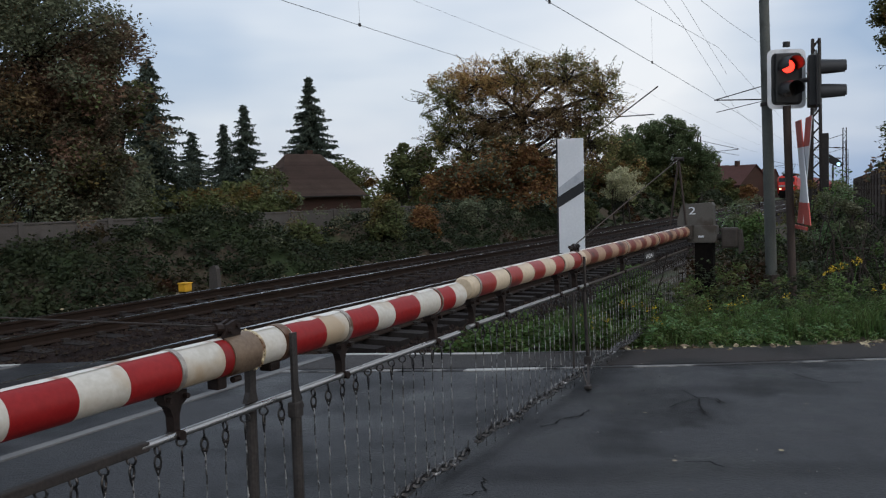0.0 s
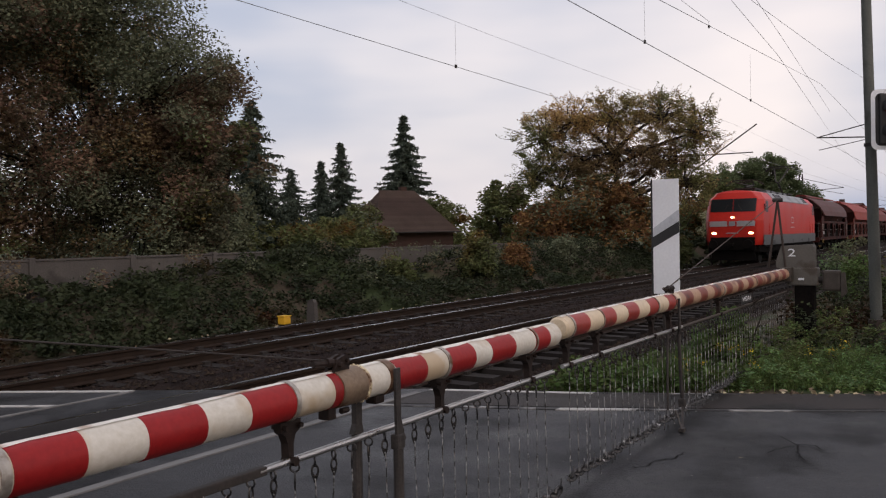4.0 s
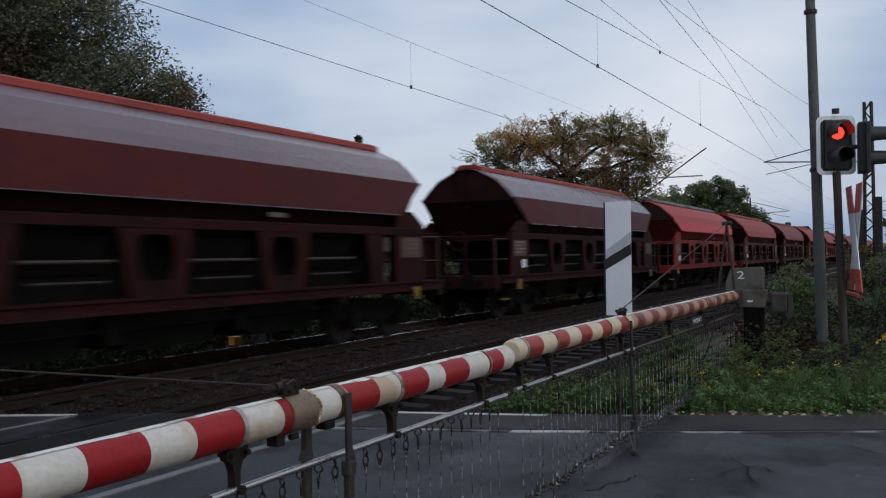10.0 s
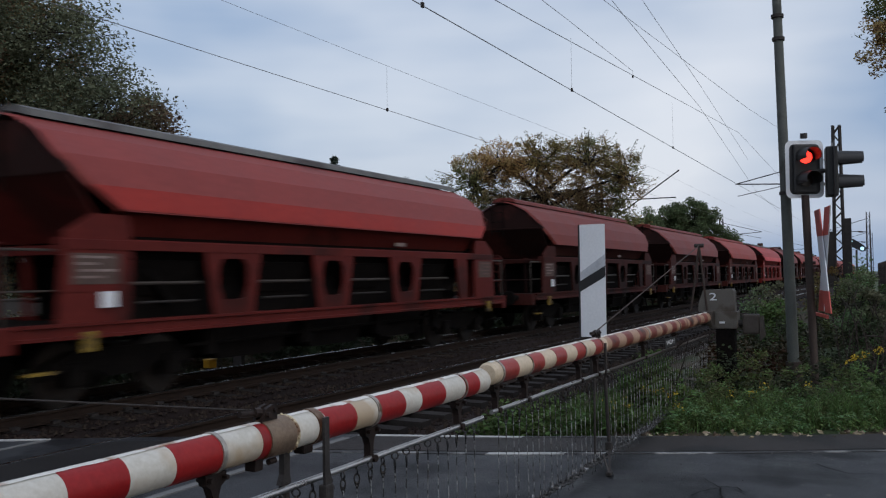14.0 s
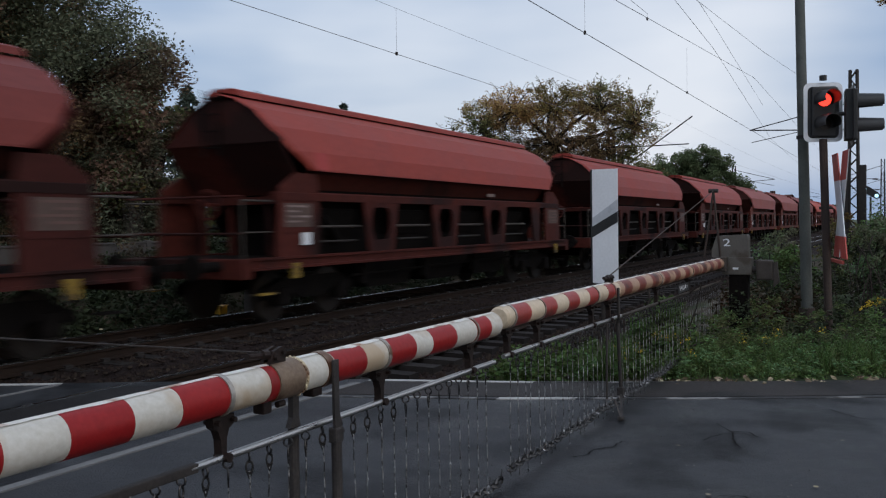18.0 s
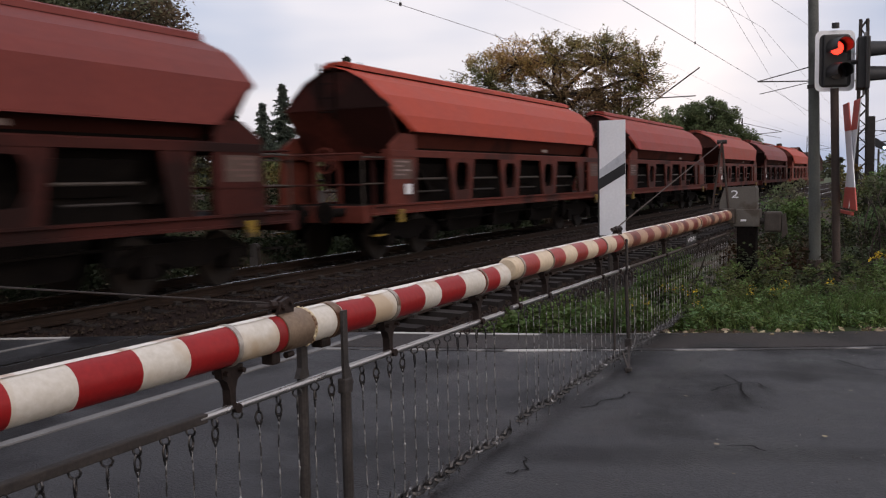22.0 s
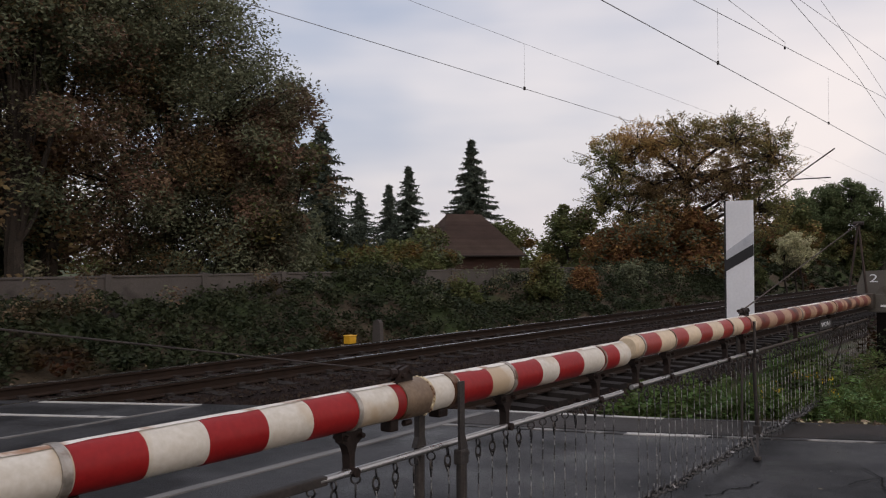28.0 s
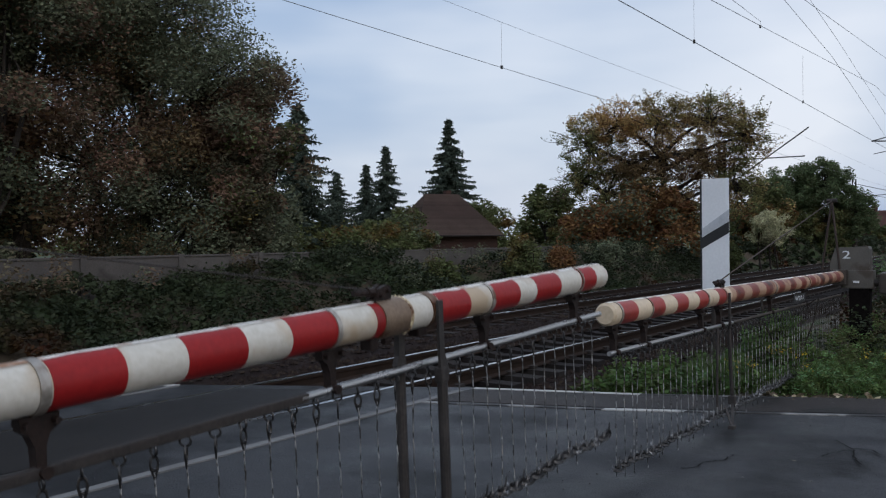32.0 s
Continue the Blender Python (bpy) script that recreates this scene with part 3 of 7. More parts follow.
def crack(points, w=0.013):
    bm = B()
    fine = [points[0]]
    for a, b in zip(points, points[1:]):
        for f in (0.25, 0.5, 0.75, 1.0):
            fine.append((a[0] + (b[0] - a[0]) * f + random.uniform(-0.02, 0.02), a[1] + (b[1] - a[1]) * f + random.uniform(-0.02, 0.02)))
    points = fine
    for a, b in zip(points, points[1:]):
        d = Vector((b[0] - a[0], b[1] - a[1], 0)).normalized() * w
        n = Vector((-d.y, d.x, 0)) * random.uniform(0.3, 0.6)
        q = [bm.verts.new((p[0] + s * n.x + e * d.x * 0.3, p[1] + s * n.y + e * d.y * 0.3, -0.0665)) for p, s, e in ((a, -1, -1), (b, -1, 1), (b, 1, 1), (a, 1, -1))]
        bm.faces.new(q)
    bmesh.ops.recalc_face_normals(bm, faces=bm.faces)
    return bm


for pts in ([(7.88, 1.44), (7.58, 1.26), (7.30, 1.20), (7.09, 1.10)], [(7.58, 1.27), (7.42, 1.38), (7.22, 1.42)], [(7.62, 1.28), (7.66, 1.14), (7.52, 1.06)], [(6.94, 2.02), (6.72, 2.02), (6.62, 2.12), (6.40, 2.15), (6.32, 2.22)], [(6.85, 3.1), (6.55, 2.98), (6.45, 2.76), (6.15, 2.62), (5.85, 2.50), (5.6, 2.52)], [(5.80, 1.05), (5.86, 0.92), (5.78, 0.80)], [(5.05, 2.15), (4.85, 2.05), (4.72, 2.12)], [(8.9, 0.6), (8.6, 0.35), (8.65, 0.05)]):
    solo("road_crack", crack(pts), CRACK, "dark branching crack in the asphalt", "crack", "structure", group="cracks in the road")
bm = B()
for i in range(9):
    x, y = (rng.uniform(4.5, 8.5), rng.uniform(-0.6, 1.6)) if i else (5.81, 1.12)
    m = Matrix.LocRotScale((x, y, -0.066), Euler((0, 0, rng.uniform(0, 6))), (1, rng.uniform(0.4, 0.8), 1))
    bmesh.ops.create_circle(bm, cap_ends=True, segments=7, radius=rng.uniform(0.012, 0.026), matrix=m)
tagged(new("grit", stones(900, -3, 11, -2.0, 3.4, -0.074, 0.004, 0.011, 1.0, True)), "fine pale grit on the asphalt", "grit", kind="stuff")
tagged(part("fallen_leaves", bm, FALLEN), "pale fallen leaves scattered on the road", "leaves", kind="stuff")

# Ballast bed, with a shoulder on both sides.
bm = B()
prism(bm, [(4.0, -0.36), (4.9, -0.27), (12.6, -0.27), (13.4, -0.36)], "x", -160, 720)
prism(bm, [(9.2, -0.26), (9.5, -0.20), (12.3, -0.20), (12.6, -0.26)], "x", -160, 720)
solo("ballast_bed", bm, BALLAST, "dark brown stone ballast under the two tracks", "trackbed", "structure")


tagged(new("ballast_stones", stones(20000, 4, 45, 4.6, 9.3, -0.262, 0.022, 0.055, 1.7)), "loose angular brown ballast stones between the tracks", "stones", kind="stuff")
tagged(new("ballast_stones", stones(15000, 4, 45, 9.3, 13.0, -0.195, 0.02, 0.05, 1.7)), "loose angular brown ballast stones round the far track", "stones", kind="stuff")


def rail_mesh(x0, x1, top):
    bm = B()
    if top:
        box(bm, x0, x1, -0.033, 0.033, -0.008, 0.005)
    else:
        prism(bm, [(-0.07, -0.17), (0.07, -0.17), (0.07, -0.155), (0.012, -0.13), (0.012, -0.05), (0.036, -0.04), (0.036, -0.0085), (-0.036, -0.0085), (-0.036, -0.04), (-0.012, -0.05), (-0.012, -0.13), (-0.07, -0.155)], "x", x0, x1)
    return bm


TRACKS = (6.80, 10.90)
SLEEPER_MESH = mesh_of(prism(B(), [(-1.3, -0.30), (1.3, -0.30), (1.3, -0.185), (0.55, -0.175), (0.45, -0.20), (-0.45, -0.20), (-0.55, -0.175), (-1.3, -0.185)], "x", -0.13, 0.13), "sleeper", SLEEPER)
CLIP = mesh_of(box(B(), -0.06, 0.06, -0.12, 0.12, -0.185, -0.135), "rail_clip", DARK)
for yc, nm in zip(TRACKS, ("near", "far")):
    track = thing("railway_track", f"straight {nm} railway track with concrete sleepers and polished rail heads", "railway track", pose(0, yc, 0), "tracks of the railway")
    for s in (-0.75, 0.75):
        r = part("rail", rail_mesh(-150, 700, False), RAIL_RUST, track, "rusty steel rail", pose(0, s, 0))
        part("rail_head", rail_mesh(-150, 700, True), RAIL_TOP, r, "polished bright running surface")
    x = right_edge(yc - 1.3) + 0.3
    while x < 75:
        part("sleeper", SLEEPER_MESH, None, track, "", pose(x, 0, 0))
        if x < 32:
            for s in (-0.75, 0.75):
                part("rail_clip", CLIP, None, track, "", pose(x, s, 0))
        x += 0.63

# ---- barrier booms ----
BOOM_Y, BOOM_R = 2.40, 0.078


def shackle():
    """An eye on the bar and a stretched link through it."""
    bm = B()
    torus(bm, (0, 0, -0.020), 0.019, 0.0048, pose(0, 0, 0, 90, 0, 90))
    torus(bm, (0, 0, -0.064), 0.014, 0.0046, pose(0, 0, 0, 90, 0, 0), stretch=1.8)
    rod(bm, (-0.012, 0, -0.082), (0.0, 0, -0.115), 0.004, seg=5)
    rod(bm, (0.012, 0, -0.082), (0.0, 0, -0.115), 0.004, seg=5)
    return mesh_of(bm, "hook", CHAIN, True)


HOOK = shackle()


def drop_wire(length, seed):
    """A thin wire with short thicker twists along it."""
    r = random.Random(seed)
    pts, rad, z, x = [(0, 0, -0.11)], [0.0036], -0.11, 0.0
    while z > -length:
        step = r.uniform(0.10, 0.17)
        x += r.uniform(-0.005, 0.005)
        for f, k in ((0.5, 0.0030), (0.72, 0.0030), (0.78, r.uniform(0.003, 0.0075)), (0.95, 0.0034)):
            pts.append((x, r.uniform(-0.002, 0.002), z - step * f))
            rad.append(k)
        z -= step
    return mesh_of(tube(B(), pts, rad, 5), "net_wire", NETWIRE, True)


WIRES = [drop_wire(0.78, i) for i in range(5)]


def chain_mesh(x0, x1, z, slack=0.03):
    """The bottom chain of a net with the short ends of the wires that stick out of it."""
    bm = B()
    x, i = x0, 0
    while x < x1:
        zz = z + slack * math.sin(x * 7.0) * 0.4
        torus(bm, (x, 0, zz), 0.027, 0.0115, pose(0, 0, 0, 90 if i % 2 else 25, 0, 0) @ pose(0, 0, 0, 0, 0, 90), 8, 5, 1.8)
        if i % 3 == 0:
            tube(bm, [(x, 0, zz), (x + 0.01, -0.012, zz + 0.04), (x + 0.03, -0.008, zz + 0.075)], 0.006, 5)
        x += 0.064
        i += 1
    return mesh_of(bm, "chain", CHAIN, True)


def boom(name, label, x0, x1, reds, rings, paint, red, base, bar_z, dark_to, legs, cable):
    """A boom whose own space has the pivot at its origin, with x along the tube. base: pivot in the world."""
    t = thing(name, label, "barrier", pose(*base), "booms of the level crossing")
    ox, oz = base[0], base[2]
    part("tube", ring(B(), x0 - ox, x1 - ox, BOOM_R - 0.006, BOOM_R), paint, t, "cream-white painted tube", smooth=True)
    for cx, s in ((x0, -1), (x1, 1)):
        bm = B()
        bmesh.ops.create_cone(bm, cap_ends=True, segments=28, radius1=BOOM_R - 0.001, radius2=BOOM_R - 0.015, depth=0.02, matrix=pose(cx - ox + s * 0.01, 0, 0, 0, 90 * s, 0))
        part("end_cap", bm, paint, t, "", smooth=True)
    # Pale worn strip that also carries the highlight on the tube's top.
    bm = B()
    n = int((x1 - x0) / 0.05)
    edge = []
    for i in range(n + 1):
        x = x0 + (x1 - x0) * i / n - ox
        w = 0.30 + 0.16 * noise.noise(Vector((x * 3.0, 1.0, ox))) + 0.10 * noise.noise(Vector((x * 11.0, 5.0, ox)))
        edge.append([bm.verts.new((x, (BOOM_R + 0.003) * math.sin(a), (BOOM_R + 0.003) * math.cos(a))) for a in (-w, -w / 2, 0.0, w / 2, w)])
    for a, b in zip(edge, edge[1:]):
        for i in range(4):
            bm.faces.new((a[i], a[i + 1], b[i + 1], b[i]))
    part("worn_top", bm, WORN_LIT_TOP, t, "worn rusty paint along the top with its highlight painted in", smooth=True)
    if base[0] > 10:
        part("grimy_length", ring(B(), 8.0 - ox, x1 - ox, BOOM_R - 0.001, BOOM_R + 0.0008), TAN, t, "grimy tan length of the tube", smooth=True)
    for a, b in reds:
        part("red_band", ring(B(), a - ox, b - ox, BOOM_R, BOOM_R + 0.0016), RED_BROWN if base[0] > 10 and a > 7.9 else red, t, "red painted band", smooth=True)
    for c, w in rings:
        part("clamp_ring", ring(B(), c - ox - w, c - ox + w, BOOM_R + 0.001, BOOM_R + 0.007), RINGMETAL, t, "dull metal clamp ring", smooth=True)
        bm = B()
        u, foot = c - ox + 0.01, bar_z - oz
        prism(bm, [(u - 0.062, -BOOM_R - 0.002), (u + 0.062, -BOOM_R - 0.002), (u + 0.058, -BOOM_R - 0.042), (u + 0.030, -BOOM_R - 0.058), (u + 0.016, -BOOM_R - 0.095), (u + 0.014, foot - 0.01), (u - 0.014, foot - 0.01), (u - 0.018, -BOOM_R - 0.095), (u - 0.034, -BOOM_R - 0.058), (u - 0.058, -BOOM_R - 0.042)], "y", -0.022, 0.018)
        for d in (-0.045, 0.045):
            rod(bm, (u + d, -0.045, -BOOM_R - 0.024), (u + d, 0.035, -BOOM_R - 0.024), 0.011, seg=6)
        rod(bm, (u + 0.05, 0, -BOOM_R - 0.05), (u + 0.05, 0, -BOOM_R + 0.02), 0.009, seg=6)
        rod(bm, (u, -0.05, foot), (u, 0.02, foot), 0.020, seg=8)
        part("bracket", bm, BRACKET, t, "dark red-brown bracket carrying the net bar")
    first, split = x0 + 0.05, max(x0, dark_to)
    part("net_bar", rod(B(), (split - ox, -0.02, bar_z - oz), ((8.2 if base[0] > 10 else x1) - ox - 0.02, -0.02, bar_z - oz), 0.016, seg=12), GALV, t, "bright round steel bar", smooth=True)
    if base[0] > 10:
        part("net_bar", rod(B(), (8.19 - ox, -0.02, bar_z - oz), (x1 - ox - 0.02, -0.02, bar_z - oz), 0.014, seg=12), IRON, t, "grimy round steel bar", smooth=True)
    if dark_to > x0:
        part("net_rail", box(B(), x0 - ox + 0.3, dark_to - ox + 0.04, -0.035, 0.0, bar_z - oz - 0.020, bar_z - oz + 0.016, 0.006), DARK, t, "dull grey flat rail")
    x, i = max(x0 + 0.12, x1 - 8.6), 0
    net_len = 0.80 if paint is WHITE else 0.785
    while x < x1 - 0.05:
        h = part("hook", HOOK, None, t, "", pose(x - ox, -0.02, bar_z - oz - 0.012, 0, 0, random.uniform(-50, 50)))
        part("net_wire", WIRES[i % 5], None, t, "", pose(x - ox, -0.02, bar_z - oz, random.uniform(-1.2, 1.2), 0, 0))
        x += 0.128
        i += 1
    part("bottom_chain", chain_mesh(max(x0 + 0.12, x1 - 8.6) - ox, x1 + (0.10 if paint is WHITE else -0.05) - ox, bar_z - oz - net_len), None, t, "wet steel chain with painted glints along the foot of the net", pose(0, -0.02, 0))
    for kind, lx in legs:
        bm = B()
        u = lx - ox
        if kind == "straight":
            prism(bm, [(u - 0.022, -BOOM_R), (u + 0.022, -BOOM_R), (u + 0.020, -0.19), (u + 0.030, -0.235), (u - 0.045, -0.235), (u - 0.024, -0.19)], "y", 0.012, 0.040)
            rod(bm, (u - 0.005, 0.026, -0.23), (u - 0.008, 0.026, -1.03), 0.025, seg=12)
            rod(bm, (u - 0.05, 0.026, -0.265), (u + 0.03, 0.026, -0.265), 0.012, seg=6)
        elif kind == "hooked":
            prism(bm, [(u - 0.020, 0.05), (u + 0.018, 0.05), (u + 0.018, -0.19), (u + 0.034, -0.235), (u + 0.038, -0.27), (u - 0.016, -0.27), (u - 0.020, -0.2)], "y", -0.100, -0.086)
            box(bm, u - 0.020, u + 0.046, -0.105, -0.060, -0.335, -0.262, 0.010)
            rod(bm, (u + 0.046, -0.083, -0.29), (u + 0.062, -0.083, -0.29), 0.014, seg=8)
            rod(bm, (u + 0.014, -0.083, -0.33), (u + 0.016, -0.083, -1.03), 0.025, seg=12)
        else:
            rod(bm, (u, -0.085, 0.03), (u + 0.005, -0.088, -0.24), 0.013, seg=8)
            rod(bm, (u + 0.005, -0.088, -0.24), (u + 0.03, -0.070, -0.30), 0.013, seg=8)
            rod(bm, (u + 0.03, -0.070, -0.30), (u + 0.10, -0.075, -0.93), 0.017, seg=10)
            box(bm, u + 0.065, u + 0.135, -0.105, -0.045, -0.98, -0.90, 0.010)
            bar(bm, (u + 0.10, -0.075, -0.95), (u - 0.20, -0.165, -1.115), 0.022, 0.012)
            bar(bm, (u - 0.14, -0.085, -0.97), (u - 0.23, -0.165, -1.115), 0.014, 0.010)
            box(bm, u - 0.255, u - 0.18, -0.190, -0.140, -1.138, -1.105, 0.006)
            rod(bm, (u - 0.24, -0.05, -0.27), (u - 0.26, -0.05, -0.95), 0.011, seg=8)
        part("support_leg", bm, LEGSTEEL, t, "hanging iron support leg")
    cx, top = cable
    part("cable", rod(B(), (cx - ox, 0.0, BOOM_R + 0.05), (top[0] - ox, top[1] - base[1], top[2] - oz), 0.0032 if paint is WHITE else 0.0065, seg=6), DARK if paint is WHITE else RUSTPOST, t, "thin stay cable")
    bm = B()
    for y in (-0.028, 0.010):
        prism(bm, [(cx - ox - 0.01, BOOM_R - 0.004), (cx - ox + 0.10, BOOM_R - 0.004), (cx - ox + 0.10, BOOM_R + 0.062), (cx - ox + 0.075, BOOM_R + 0.070), (cx - ox + 0.02, BOOM_R + 0.055)], "y", y, y + 0.018)
    rod(bm, (cx - ox + 0.03, -0.045, BOOM_R + 0.03), (cx - ox + 0.03, 0.045, BOOM_R + 0.03), 0.013, seg=8)
    rod(bm, (cx - ox + 0.08, -0.04, BOOM_R + 0.045), (cx - ox + 0.08, 0.04, BOOM_R + 0.045), 0.010, seg=8)
    rod(bm, (cx - ox - 0.12, 0, BOOM_R + 0.05), (cx - ox + 0.03, 0, BOOM_R + 0.035), 0.014, seg=8)
    rod(bm, (cx - ox - 0.03, 0, BOOM_R + 0.045), (cx - ox + 0.01, 0, BOOM_R + 0.040), 0.022, seg=8)
    part("cable_clamp", bm, BRACKET, t, "dull metal cable clamp")
    return t


left_reds = [(1.41 - 0.495 * i, 1.67 - 0.495 * i) for i in range(1, 10)] + [(1.425, 1.67), (1.905, 2.165), (2.39, 2.645), (2.895, 2.98), (3.37, 3.63), (3.865, 4.125), (4.315, 4.61), (4.885, 5.10)]
left = boom("barrier_boom", "lowered red and white barrier boom with a hanging chain net", -3.5, 5.27, left_reds, [(1.40, 0.016), (2.655, 0.012), (3.845, 0.014), (4.90, 0.012)], WHITE, RED, (-3.6, BOOM_Y, 1.045), 0.80, 2.47, [("straight", 3.175), ("hooked", 3.335)], (2.955, (-3.3, BOOM_Y, 2.25)))
part("sleeve", ring(B(), 2.95 + 3.6, 3.125 + 3.6, BOOM_R + 0.001, BOOM_R + 0.008), COLLAR, left, "bare metal joint sleeve", smooth=True)
part("sleeve_rim", ring(B(), 3.120 + 3.6, 3.150 + 3.6, BOOM_R + 0.001, BOOM_R + 0.007), BEAD, left, "yellowed sealant at the joint", smooth=True)
for i in range(30):
    a = 2 * math.pi * i / 30 + random.uniform(-0.06, 0.06)
    x = 6.735 + random.uniform(-0.006, 0.006)
    bm = B()
    bmesh.ops.create_icosphere(bm, subdivisions=1, radius=random.uniform(0.005, 0.0095), matrix=pose(x, (BOOM_R + 0.007) * math.cos(a), (BOOM_R + 0.007) * math.sin(a)))
    part("bead", bm, BEAD, left)
bm = B()
box(bm, 6.50, 6.555, -0.03, 0.03, -0.125, -BOOM_R + 0.01, 0.008)
part("hinge_bracket", bm, BRACKET, left)
part("hinge_pin", rod(B(), (6.60, -0.02, -0.10), (6.645, -0.02, -0.10), 0.014, seg=8), BRACKET, left)
part("lug", box(B(), 6.83, 6.90, -0.045, 0.02, -0.110, -BOOM_R + 0.008, 0.010), BRACKET, left)
part("leg_ring", ring(B(), 3.305 + 3.6, 3.355 + 3.6, BOOM_R + 0.001, BOOM_R + 0.007), COLLAR, left, "dull metal ring holding the legs", smooth=True)
right_reds = [(5.525 + 0.523 * i, 5.78 + 0.523 * i) for i in range(15)]
right_boom = boom("barrier_boom", "lowered barrier boom with faded red and cream bands", 5.40, 13.42, right_reds, [(5.50, 0.012), (6.05, 0.008), (7.33, 0.012), (7.83, 0.008), (9.6, 0.012), (11.2, 0.012)], CREAM, RED_OLD, (13.6, BOOM_Y, 1.075), 0.815, 5.0, [("forked", 7.88)], (7.83, (13.6, 2.52, 2.16)))

for bx, mirror in ((13.6, 1), (-3.6, -1)):
    box_label = "grey barrier drive with a white digit on a dark post" if mirror > 0 else "grey barrier drive housing on a dark post"
    d = thing("barrier_drive", box_label, "barrier machine", pose(bx, 2.28, -0.1, 0, 0, 0 if mirror > 0 else 180), "barrier drives")
    part("post", box(B(), -0.01, 0.22, -0.25, 0.02, 0.0, 1.02, 0.02), UNDER, d, "dark iron post")
    bm = B()
    prism(bm, [(-0.25, 1.26), (0.27, 1.26), (0.27, 1.36), (0.20, 1.58), (-0.23, 1.60), (-0.25, 1.56)], "x", 0.0, 0.26)
    part("hood", bm, BOXGREY, d, "grey sheet-metal hood")
    part("gear_case", box(B(), -0.03, 0.24, -0.30, 0.12, 1.0, 1.258, 0.015), BOXGREY, d, "grey cast gear case")
    part("arm_mount", box(B(), -0.26, -0.041, 0.02, 0.21, 1.06, 1.27, 0.015), IRON, d)
    part("side_case", box(B(), 0.02, 0.18, -0.60, -0.36, 0.92, 1.22, 0.03), IRON, d, "small grey side case")
    part("shaft", rod(B(), (0.1, -0.38, 1.08), (0.1, -0.28, 1.08), 0.05, seg=12), DARK, d)
    part("counterweight", prism(B(), [(-0.68, 0.90), (-0.605, 0.82), (-0.605, 1.18), (-0.65, 1.20)], "x", 0.03, 0.15), IRON, d)
    for ya, yb in ((0.24, 0.36), (0.24, 0.12)):
        part("stay_strut", rod(B(), (0.0, ya, 2.26), (0.0, yb + 0.02, 1.26), 0.016, seg=8), RUSTPOST, d, "rusty stay strut")
    part("stay_head", rod(B(), (0.0, 0.17, 2.26), (0.0, 0.31, 2.26), 0.03, seg=8), DARK, d)
    part("plate", box(B(), -0.036, -0.0305, -0.12, -0.04, 1.08, 1.11), SIGNWHITE, d, "small pale maker's plate")


def text(name, body, size, material, parent, m, label=""):
    cu = bpy.data.curves.new(name, "FONT")
    cu.body, cu.size, cu.extrude, cu.align_x, cu.align_y = body, size, 0.001, "CENTER", "CENTER"
    holder = bpy.data.objects.new(name, cu)
    me = bpy.data.meshes.new_from_object(holder)
    bpy.data.objects.remove(holder)
    bpy.data.curves.remove(cu)
    me.materials.clear()
    me.materials.append(material)
    return part(name, me, None, parent, label, m)


drive = [o for o in bpy.data.objects if o.name == "barrier_drive"][0]
text("digit", "2", 0.16, SIGNWHITE, drive, pose(-0.004, 0.05, 1.475, 90, 0, -90) @ Matrix.Diagonal((1.5, 1, 1, 1)), "white painted digit 2")
tag = part("tag_plate", box(B(), 10.30 - 13.6, 10.86 - 13.6, -0.09, -0.084, -0.21, -0.105), BLACK, right_boom, "black tag with white code")
text("code", "W2A1", 0.075, SIGNWHITE, tag, pose(10.58 - 13.6, -0.0915, -0.158, 90, 0, 0) @ Matrix.Diagonal((2.2, 1, 1, 1)))

# ---- distance board beside the near track ----
board = thing("distance_board", "tall white railway distance board with one black diagonal stripe", "railway sign", pose(12.3, 3.80, -0.3))
part("post", rod(B(), (0.06, 0.05, 0.0), (0.06, 0.05, 2.3), 0.035), DARK, board, "dark post behind the board")
part("panel", box(B(), 0, 0.012, -0.19, 0.19, 1.13, 2.775, 0.002), SIGNWHITE, board)
part("edge", box(B(), 0.0, 0.045, 0.191, 0.215, 1.13, 2.775), BLACK, board, "black side edge")
part("black_stripe", prism(B(), [(0.19, 1.79), (-0.19, 2.01), (-0.19, 2.17), (0.19, 1.95)], "x", -0.003, 0.0), BLACK, board, "black diagonal stripe")
part("grey_stripe", prism(B(), [(0.19, 1.955), (-0.19, 2.175), (-0.19, 2.34), (0.19, 2.07)], "x", -0.002, 0.0), SIGNGREY, board, "worn grey reflective stripe")
part("clamp", box(B(), 0.013, 0.1, 0.01, 0.09, 1.4, 1.45), DARK, board)

# ---- tall pole, crossing signals and cross ----
pole = thing("mast_pole", "tall grey-green tapered pole leaning slightly, with small clamps", "pole", pose(14.0, 1.24, -0.3))
part("shaft", rod(B(), (0, 0, 0), (0, 0.19, 9.6), 0.085, 0.055, 16), POLE, pole, smooth=True)
part("socket", rod(B(), (0, 0, 0), (0, 0.012, 0.7), 0.14, 0.11, 14), RUSTPOST, pole, "dark socket at the foot", smooth=True)
for z in (5.55, 5.9, 3.2, 8.4):
    part("clamp", rod(B(), (0, z * 0.02, z), (0, z * 0.02, z + 0.05), 0.092, seg=14), DARK, pole)

sig = thing("crossing_signal", "black crossing signal with white rim and lit red lamp", "traffic light", pose(13.6, 0.97, -0.2))
part("post", rod(B(), (0, -0.05, 0), (0, 0.03, 3.05), 0.055, seg=14), RUSTPOST, sig, "brown rusty post", smooth=True)
part("post_cap", rod(B(), (0, 0.03, 3.88), (0, 0.03, 3.95), 0.05, seg=10), BLACK, sig)


